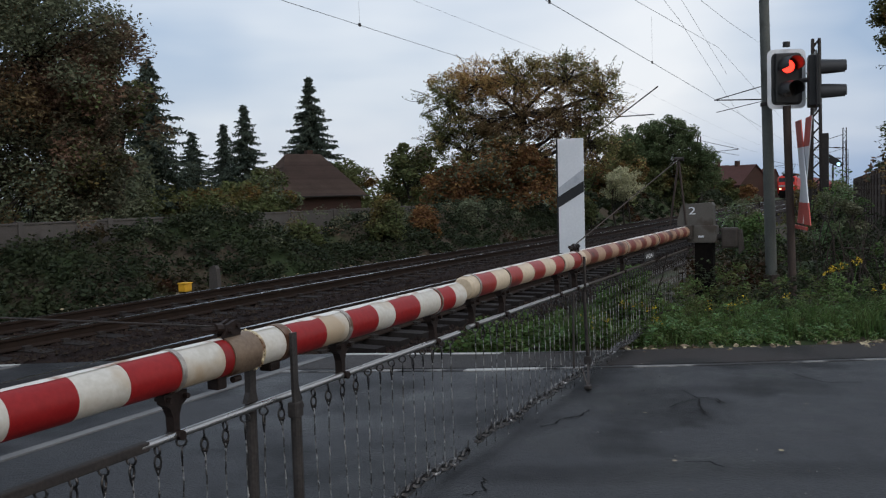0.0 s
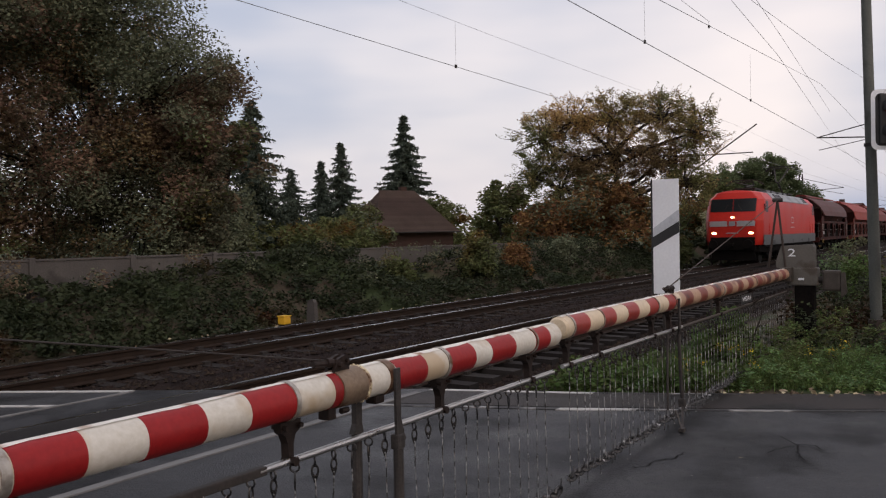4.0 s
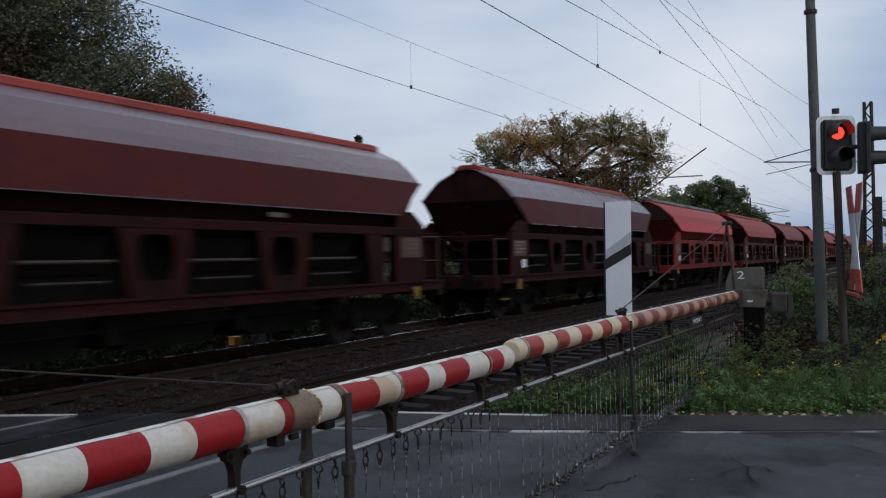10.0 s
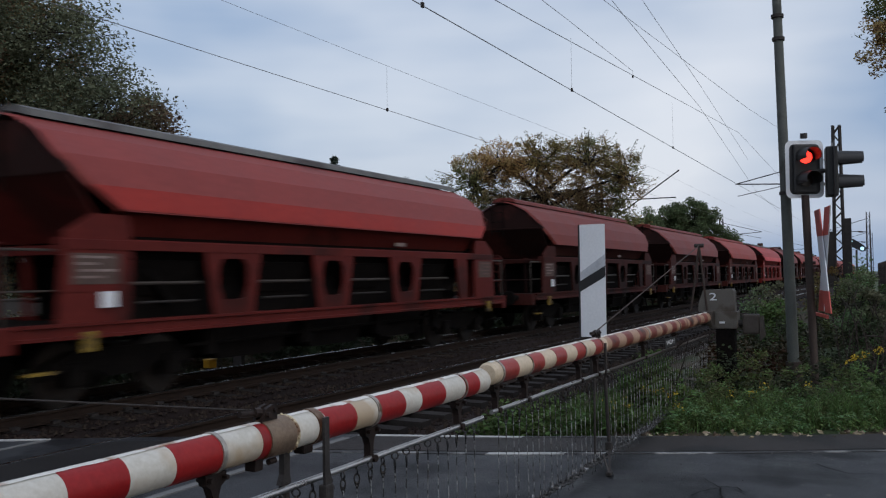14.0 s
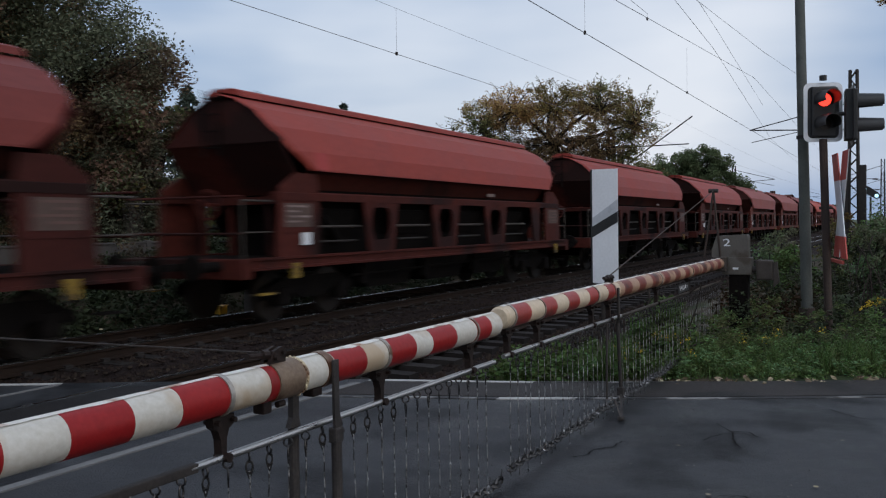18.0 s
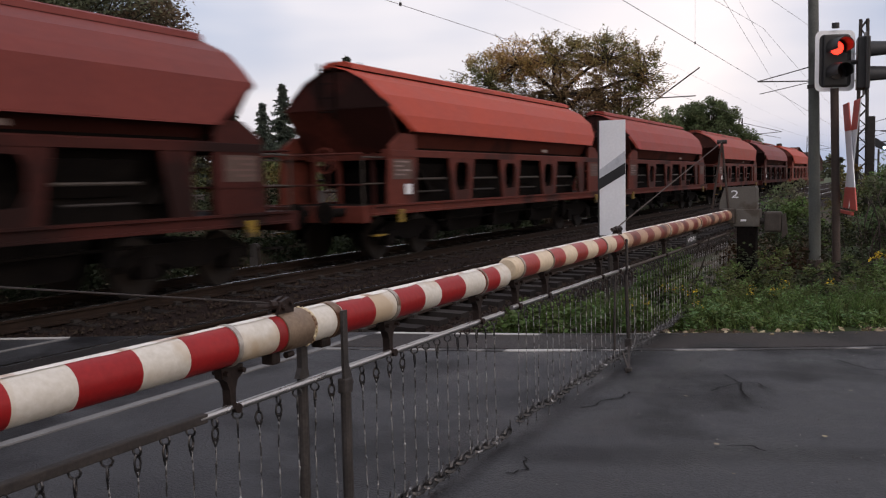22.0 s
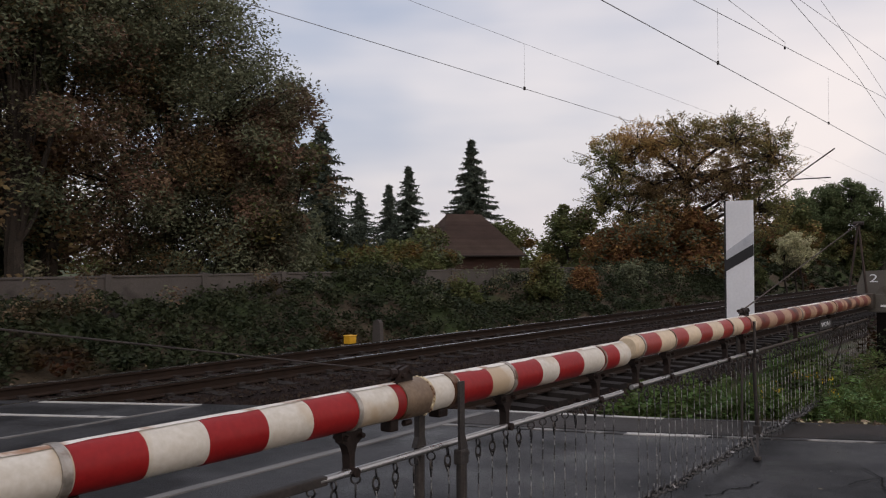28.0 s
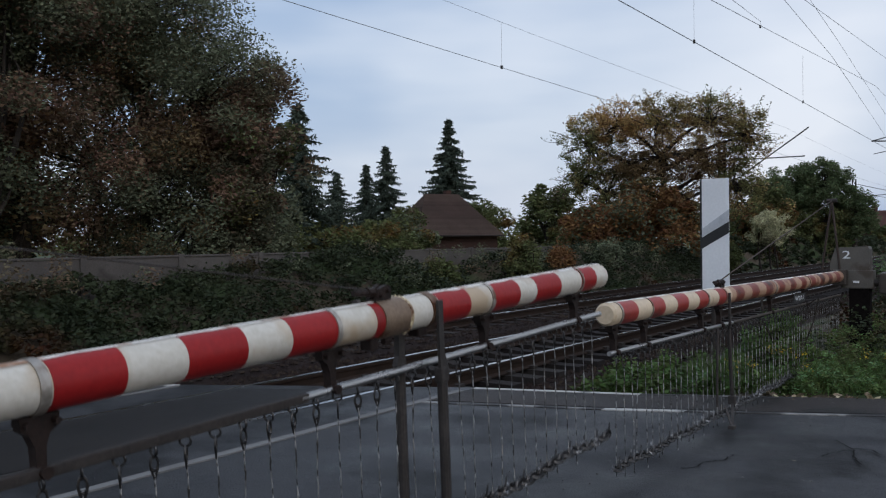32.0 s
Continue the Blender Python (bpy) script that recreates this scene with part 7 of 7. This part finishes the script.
LADDER_M = ladder_mesh(1.2)
SHUTTER_M = mesh_of(rod(B(), (-0.72, 0, 0), (0.72, 0, 0), 0.026, seg=8), "shutter_rod", IRON)
LOWROD_M = mesh_of(rod(B(), (-0.6, 0, 0), (0.6, 0, 0), 0.02, seg=8), "lower_rod", DARK)
FLAP_M = mesh_of(box(B(), -0.75, 0.75, -0.02, 0.02, -0.28, 0.28, 0.01), "discharge_flap", UNDER)


def wagon(label, roof, frame, ridge, patches=None, band=None, prof=PROFILE, tagged_label=True):
    """One hopper wagon in its paint. patches: stretches of the roof in another paint."""
    t = thing("hopper_wagon", label, "railway wagon", pose(0, TRACKS[1], 0), "hopper wagons of the train")
    for s, k in ((-1, "near"), (1, "off")):
        flap = part("roof_flap", roof_half(s, prof=prof), roof, t, "curved swing roof half", smooth=False)
        # The band paints in the stronger red of the steep facets below the sheen.
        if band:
            part("lower_band", roof_half(s, 0.004, -HALF_TOP, HALF_TOP, 4, prof), band, flap, "lower roof facets, redder because their light is painted in")
        for a, b, pm, first, last in patches or ():
            part("paint_patch", roof_half(s, 0.004, a, b, first, prof, last), pm, flap, "overpainted patch")
        part("hopper_side", prism(B(), [(s * 1.36, 2.86), (s * 1.02, 2.24), (s * 0.98, 2.24), (s * 1.31, 2.86)], "x", -HALF + 0.12, HALF - 0.12), frame, t, "grimy sloping hopper side under the roof, side shade in its paint")
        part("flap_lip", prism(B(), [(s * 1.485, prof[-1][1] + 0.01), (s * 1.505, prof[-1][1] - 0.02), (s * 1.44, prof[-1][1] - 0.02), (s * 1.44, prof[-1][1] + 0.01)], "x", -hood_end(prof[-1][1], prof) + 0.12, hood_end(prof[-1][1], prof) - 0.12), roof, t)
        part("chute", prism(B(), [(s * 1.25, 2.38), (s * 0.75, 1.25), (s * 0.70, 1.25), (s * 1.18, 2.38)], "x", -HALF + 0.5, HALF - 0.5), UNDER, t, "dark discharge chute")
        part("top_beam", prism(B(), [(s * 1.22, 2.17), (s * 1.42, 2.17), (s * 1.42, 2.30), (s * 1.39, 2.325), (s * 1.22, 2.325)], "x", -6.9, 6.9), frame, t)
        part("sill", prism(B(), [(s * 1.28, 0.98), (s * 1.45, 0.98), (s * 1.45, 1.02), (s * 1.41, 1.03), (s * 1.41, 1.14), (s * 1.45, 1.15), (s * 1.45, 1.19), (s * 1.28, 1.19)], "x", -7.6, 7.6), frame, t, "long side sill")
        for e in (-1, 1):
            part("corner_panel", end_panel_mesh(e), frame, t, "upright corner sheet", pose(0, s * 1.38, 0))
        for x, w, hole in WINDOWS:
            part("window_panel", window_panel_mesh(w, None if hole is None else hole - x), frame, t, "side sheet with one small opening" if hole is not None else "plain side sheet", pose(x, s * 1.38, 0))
        for x in (-4.98, -2.12, 0.75, 3.62):
            part("shutter_rod", SHUTTER_M, None, t, "", pose(x, s * 1.31, 1.70))
            part("lower_rod", LOWROD_M, None, t, "", pose(x + 0.1, s * 1.24, 1.42))
            part("discharge_flap", FLAP_M, None, t, "", pose(x, s * 1.12, 1.78, s * -24, 0, 0))
        for e in (-1, 1):
            data = part("data_panel", box(B(), min(e * 6.78, e * 5.98), max(e * 6.78, e * 5.98), min(s * 1.411, s * 1.415), max(s * 1.411, s * 1.415), 1.70, 2.12), FADED, t, "worn paler panel of small writing")
            for k, (xa, xb) in enumerate(((6.70, 6.12), (6.70, 6.35), (6.66, 6.05), (6.70, 6.25))):
                part("writing_bar", box(B(), min(e * xa, e * xb), max(e * xa, e * xb), min(s * 1.4155, s * 1.418), max(s * 1.4155, s * 1.418), 2.05 - 0.09 * k, 2.085 - 0.09 * k), FADED_WHITE, data, "faded white line of small writing")
            part("step_mark", box(B(), min(e * 6.62, e * 6.42), max(e * 6.62, e * 6.42), min(s * 1.40, s * 1.47), max(s * 1.40, s * 1.47), 0.80, 1.07, 0.012), STEP_YELLOW, t, "grimy yellow shunter's grip below the sill")
        part("writing_bar", box(B(), 1.9, 2.35, min(s * 1.24, s * 1.25), max(s * 1.24, s * 1.25), 2.42, 2.50), FADED_WHITE, t, "faded white line of small writing", pose(0, s * 0.035, 0))
        if tagged_label:
            part("label_box", box(B(), -6.32, -6.06, min(s * 1.425, s * 1.45), max(s * 1.425, s * 1.45), 1.38, 1.60), SIGNWHITE, t, "white label holder")
    part("ridge", prism(B(), [(-0.40, 4.055), (-0.37, 4.16), (-0.2, 4.22), (0.2, 4.22), (0.37, 4.16), (0.40, 4.055), (0.36, 4.075), (0.0, 4.15), (-0.36, 4.075)], "x", -HALF_TOP + 0.12, HALF_TOP - 0.12), ridge, t, "raised roof ridge cover")
    for x in (-5.6, 4.9):
        part("ridge_knob", rod(B(), (x, 0.1, 4.20), (x, 0.1, 4.33), 0.035, 0.02, 8), DARK, t, "small dark bolt on the ridge")
    for e in (-1, 1):
        turn = 0 if e > 0 else 180
        # Darker paint on the ends stands for shade below the roof overhang.
        part("end_wall", end_arch(prof), frame if prof is DEEP else P_FRAME, t, "grimy arched end wall with recess shade in its dark paint", pose(e * (HALF_TOP - 0.08), 0, 0, 0, 0, turn))
        part("end_slope", end_slope(), frame, t, "grimy lower end sheet with recess shade in its dark paint", pose(e * (HALF_TOP - 0.08), 0, 0, 0, 0, turn))
        for y in (-0.62, 0.70):
            part("warning_plate", box(B(), min(e * 6.69, e * 6.70), max(e * 6.69, e * 6.70), y - 0.10, y + 0.10, 3.58, 3.80), STEP_YELLOW, t, "small yellow warning plate")
        part("brake_wheel", brake_wheel_mesh(), frame, t, "round spoked brake wheel", pose(e * 6.95, 0.18, 2.12, 0, 0, 0 if e < 0 else 180), smooth=True)
        part("end_slope", prism(B(), [(e * (HALF - 0.1), 2.45), (e * (HALF - 0.2), 2.45), (e * 4.6, 1.4), (e * 4.8, 1.4)], "y", -1.2, 1.2), UNDER, t, "dark sloping end chute")
        part("headstock", box(B(), min(e * 7.6, e * 7.85), max(e * 7.6, e * 7.85), -1.38, 1.38, 0.84, 1.18, 0.02), frame, t)
        part("platform", box(B(), min(e * 5.9, e * 7.6), max(e * 5.9, e * 7.6), -1.27, 1.27, 1.12, 1.17), UNDER, t, "end platform")
        for y in (-1.15, 1.15, -0.45, 0.45):
            part("end_column", bar(B(), (e * (HALF - 0.02), y, 1.17), (e * (HALF + 0.02), y, 2.45), 0.09, 0.09), frame, t)
        part("end_beam", box(B(), min(e * 6.0, e * 6.14), max(e * 6.0, e * 6.14), -1.3, 1.3, 2.13, 2.27), frame, t)
        part("ladder", LADDER_M, None, t, "", pose(e * (HALF_TOP + 0.02), 0.16, 3.0))
        for y in (-1.3, 1.3):
            bm = B()
            rod(bm, (e * 7.75, y, 1.18), (e * 7.75, y, 2.15), 0.018, seg=6)
            rod(bm, (e * 7.75, y, 2.15), (e * 7.0, y, 2.15), 0.018, seg=6)
            rod(bm, (e * 7.75, y, 1.62), (e * 7.0, y, 1.62), 0.014, seg=6)
            part("handrail", bm, IRON, t, "thin handrail")
            part("step", box(B(), min(e * 7.0, e * 7.4), max(e * 7.0, e * 7.4), y - 0.1, y + 0.1, 0.55, 0.58), STEP_YELLOW if e < 0 else UNDER, t)
        bm = B()
        for z in (2.22, 1.60):
            rod(bm, (e * 7.75, -1.3, z), (e * 7.75, 1.3, z), 0.02, seg=6)
        for y in (-0.45, 0.45):
            rod(bm, (e * 7.75, y, 1.18), (e * 7.75, y, 2.22), 0.016, seg=6)
        part("end_rail", bm, frame, t, "railing across the end platform")
        for y in (-0.875, 0.875):
            part("buffer", BUFFER_M, None, t, "", pose(e * 7.85, y, 1.06, 0, 0, 0 if e < 0 else 180))
        part("drawhook", box(B(), min(e * 7.8, e * 8.7), max(e * 7.8, e * 8.7), -0.05, 0.05, 0.98, 1.10), UNDER, t)
        b = part("bogie", BOGIE_M, None, t, "", pose(e * 5.55, 0, 0))
        for ax in (-0.9, 0.9):
            for y in (-0.75, 0.75):
                part("wheel", WHEEL_M, None, b, "", pose(ax, y, 0.46))
            for y in (-1.04, 1.04):
                part("axle_box", AXLE_M, None, b, "", pose(ax, y, 0.46))
    # Near-black belly and spouts paint the deep shade behind the openings.
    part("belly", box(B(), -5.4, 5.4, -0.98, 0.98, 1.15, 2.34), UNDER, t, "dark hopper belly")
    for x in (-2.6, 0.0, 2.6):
        part("discharge_spout", prism(B(), [(x - 1.25, 1.16), (x - 0.85, 0.42), (x + 0.85, 0.42), (x + 1.25, 1.16)], "y", -0.95, 0.95), UNDER, t, "grimy discharge spout, underside shade in its colour")
    for y in (-1.15, 1.15):
        bm = B()
        rod(bm, (-4.4, y, 0.72), (4.4, y, 0.80), 0.03, seg=6)
        for x in (-3.9, -1.3, 1.3, 3.9):
            box(bm, x - 0.12, x + 0.12, y - 0.08, y + 0.08, 0.55, 1.0)
        part("brake_rigging", bm, UNDER, t)
    part("brake_cylinder", rod(B(), (-1.2, -0.6, 0.8), (-0.3, -0.6, 0.8), 0.18, seg=14), UNDER, t)
    part("air_tank", rod(B(), (0.6, -0.7, 0.82), (2.0, -0.7, 0.82), 0.22, seg=14), UNDER, t)
    return t


def paint(name, a, b, spot, at=0.6, rough=0.62, spec=0.25):
    return mat(name, a, b, rough, scale=0.8, fine=9, bump=0.04, spot=spot, spot_at=at, spec=spec)


P_DARK = paint("dark_brown_paint", (0.055, 0.016, 0.013), (0.088, 0.026, 0.021), (0.040, 0.016, 0.015))
P_BROWN = paint("red_brown_paint", (0.130, 0.024, 0.019), (0.175, 0.035, 0.027), (0.085, 0.022, 0.019), 0.64)
P_OXIDE = paint("oxide_red_paint", (0.21, 0.032, 0.023), (0.27, 0.046, 0.033), (0.14, 0.028, 0.022), 0.64)
P_RED = paint("bright_red_paint", (0.42, 0.018, 0.014), (0.50, 0.026, 0.020), (0.28, 0.020, 0.017), 0.66, 0.5)
# Greyer red: sky sheen on the upper facets is put into the paint.
P_DULL = paint("dusty_sheen_red_paint", (0.27, 0.038, 0.035), (0.34, 0.052, 0.048), (0.20, 0.034, 0.030), 0.62)
P_ROOF_OLD = paint("weathered_red_roof_paint", (0.165, 0.026, 0.019), (0.215, 0.037, 0.027), (0.11, 0.023, 0.018), 0.62)
P_ORANGE = paint("faded_orange_red_paint", (0.30, 0.043, 0.024), (0.37, 0.058, 0.032), (0.19, 0.036, 0.024), 0.64)
P_ORANGE_OLD = paint("old_orange_red_paint", (0.225, 0.038, 0.023), (0.285, 0.050, 0.030), (0.15, 0.032, 0.022), 0.58)
P_DUSTY = paint("dusty_oxide_paint", (0.195, 0.048, 0.039), (0.245, 0.062, 0.051), (0.15, 0.040, 0.034), 0.62)
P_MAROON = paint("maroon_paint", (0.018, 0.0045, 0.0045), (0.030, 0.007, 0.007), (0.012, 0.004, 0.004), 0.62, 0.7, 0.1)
# Frame paints mix grime with the dimmer light on the wagon sides.
P_FRAME = paint("grimy_shaded_frame_brown", (0.034, 0.009, 0.007), (0.058, 0.015, 0.012), (0.018, 0.007, 0.006), 0.58, 0.7, spec=0.12)
P_FRAME_OX = paint("grimy_shaded_frame_oxide", (0.044, 0.011, 0.008), (0.076, 0.018, 0.013), (0.024, 0.009, 0.008), 0.58, 0.7, spec=0.12)
P_FRAME_RED = paint("grimy_frame_red", (0.135, 0.014, 0.011), (0.19, 0.021, 0.016), (0.07, 0.012, 0.010), 0.6, 0.6, spec=0.12)
P_RED_DIM = paint("worn_red_paint", (0.25, 0.020, 0.015), (0.32, 0.029, 0.021), (0.16, 0.020, 0.016), 0.64, 0.55)
P_DULL_DIM = paint("old_dusty_sheen_red_paint", (0.19, 0.034, 0.030), (0.24, 0.046, 0.041), (0.14, 0.030, 0.027), 0.62)
P_FRAME_DIM = paint("dark_grimy_frame_red", (0.080, 0.012, 0.010), (0.115, 0.018, 0.014), (0.045, 0.011, 0.009), 0.6, 0.6, spec=0.12)
P_FRAME_MID = paint("dusty_frame_oxide", (0.078, 0.019, 0.013), (0.120, 0.030, 0.021), (0.042, 0.014, 0.011), 0.58, 0.65, spec=0.15)
# The mauve holds dust and the sky's sheen on the upper roof.
P_PINK = paint("dusty_sheen_mauve_paint", (0.085, 0.046, 0.052), (0.12, 0.070, 0.078), (0.07, 0.035, 0.038), 0.6, 0.28, 0.7)
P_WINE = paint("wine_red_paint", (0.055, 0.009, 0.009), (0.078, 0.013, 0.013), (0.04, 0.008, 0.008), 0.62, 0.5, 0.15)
P_FRAME_ORANGE = paint("grimy_frame_orange", (0.13, 0.030, 0.020), (0.19, 0.045, 0.030), (0.08, 0.022, 0.017), 0.6, 0.6)
FADED_WHITE = paint("faded_white_lettering", (0.20, 0.15, 0.14), (0.34, 0.28, 0.26), (0.12, 0.07, 0.06), 0.55)
P_SLATE = paint("slate_ridge", (0.10, 0.10, 0.10), (0.16, 0.16, 0.155), (0.07, 0.06, 0.06))

STYLES = {
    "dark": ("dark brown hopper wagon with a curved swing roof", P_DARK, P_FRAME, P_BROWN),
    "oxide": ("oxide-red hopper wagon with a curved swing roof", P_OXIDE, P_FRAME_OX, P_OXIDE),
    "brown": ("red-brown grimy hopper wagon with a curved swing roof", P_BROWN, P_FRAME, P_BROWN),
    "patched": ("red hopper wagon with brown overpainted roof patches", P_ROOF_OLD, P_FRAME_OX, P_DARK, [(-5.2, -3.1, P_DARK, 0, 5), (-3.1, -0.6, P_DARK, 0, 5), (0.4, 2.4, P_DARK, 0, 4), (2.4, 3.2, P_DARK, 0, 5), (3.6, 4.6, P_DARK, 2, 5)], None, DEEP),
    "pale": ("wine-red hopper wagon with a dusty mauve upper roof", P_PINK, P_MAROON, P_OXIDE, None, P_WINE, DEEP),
    "red": ("two-tone bright red hopper wagon with a slate ridge", P_DULL, P_FRAME_RED, P_SLATE, None, P_RED),
    "old_red": ("two-tone dull red hopper wagon with a slate ridge", P_DULL_DIM, P_FRAME_DIM, P_SLATE, None, P_RED_DIM),
    "orange": ("faded orange-red hopper wagon with a curved swing roof", P_ORANGE, P_FRAME_MID, P_ORANGE),
    "deep_brown": ("red-brown grimy hopper wagon with a deep swing roof", P_BROWN, P_FRAME, P_BROWN, None, None, DEEP),
    "deep_orange": ("faded orange-red hopper wagon with a deep swing roof", P_ORANGE_OLD, P_FRAME_MID, P_ORANGE_OLD, None, None, DEEP),
    "last_orange": ("orange-red hopper wagon with a deep swing roof", P_ORANGE, P_FRAME_ORANGE, P_ORANGE, None, None, DEEP, False),
    "deep_dusty": ("dusty red hopper wagon with a deep swing roof", P_DUSTY, P_FRAME_MID, P_DUSTY, None, None, DEEP),
    "late_spotted": ("weathered red hopper wagon with a small dusty paint square", P_OXIDE, P_FRAME_MID, P_OXIDE, [(-5.9, -5.5, P_DULL, 4, 6)], None, PROFILE, False),
    "deep_spotted": ("brown hopper wagon with red paint squares on its roof", P_BROWN, P_FRAME, P_BROWN, [(-5.7, -5.35, P_OXIDE, 3, 5), (0.5, 1.1, P_OXIDE, 3, 5)], None, DEEP, False),
    "deep_oxide": ("oxide-red hopper wagon with a deep swing roof", P_OXIDE, P_FRAME_MID, P_OXIDE, None, None, DEEP),
    "spotted": ("oxide-red hopper wagon with a small dusty paint square", P_OXIDE, P_FRAME_OX, P_OXIDE, [(-5.9, -5.5, P_DULL, 4, 6)]),
}
ORDER = ["dark", "deep_oxide", "deep_brown", "patched", "patched", "pale", "pale", "red", "oxide", "brown", "oxide", "old_red", "brown", "brown", "oxide", "red", "brown", "spotted", "oxide", "oxide", "deep_dusty", "deep_dusty", "deep_spotted", "orange", "late_spotted", "deep_orange", "brown", "last_orange"]
loco = locomotive()
first_of, wagons = {}, []
for style in ORDER:
    if style in first_of:
        wagons.append(copy_thing(first_of[style], pose(0, TRACKS[1], 0)))
    else:
        first_of[style] = wagon(*STYLES[style])
        wagons.append(first_of[style])


# ---- what moves ----
def motions():
    """The train runs evenly towards -x; both booms begin to rise at the end."""
    speed = 25.562
    times = [0, 2, 4, 5, 6, 8, 10, 12, 14, 16, 18, 20, 22, 24, 25, 26, 28, 30, 32]
    tail = lambda t: 165.43 - speed * t
    drift = [-1.00, -0.61, -0.59, -0.52, -0.44, -0.20, 0.55, 0.40, 0.20, 0.15, 0.30, 0.37, 0.32, 0.32, 0.32, 0.30, 0.20, 0.16, 0.25, 0.20, -0.25, -0.30, -0.90, -0.87, -1.10, -1.00, -1.05, -1.40]
    walk(loco, [(t, pose(tail(t) - 17.25, TRACKS[1], 0)) for t in times])
    for i, w in enumerate(wagons):
        walk(w, [(t, pose(tail(t) + 17.24 + WAGON_PITCH * i + drift[i] - 6.12, TRACKS[1], 0)) for t in times])
    walk(left, [(t, pose(-3.6, BOOM_Y, 1.045 - math.sin(math.radians(a)), 0, -a, 0)) for t, a in ((0, 0), (20, 0), (31.6, 0), (31.7, 0.02), (31.8, 0.64), (31.9, 1.53), (32, 2.55))])
    walk(right_boom, [(t, pose(13.6, BOOM_Y, 1.075, 0, a, 0)) for t, a in ((0, 0), (20, 0), (31.7, 0), (31.85, 0.1), (32, 0.4))])


motions()
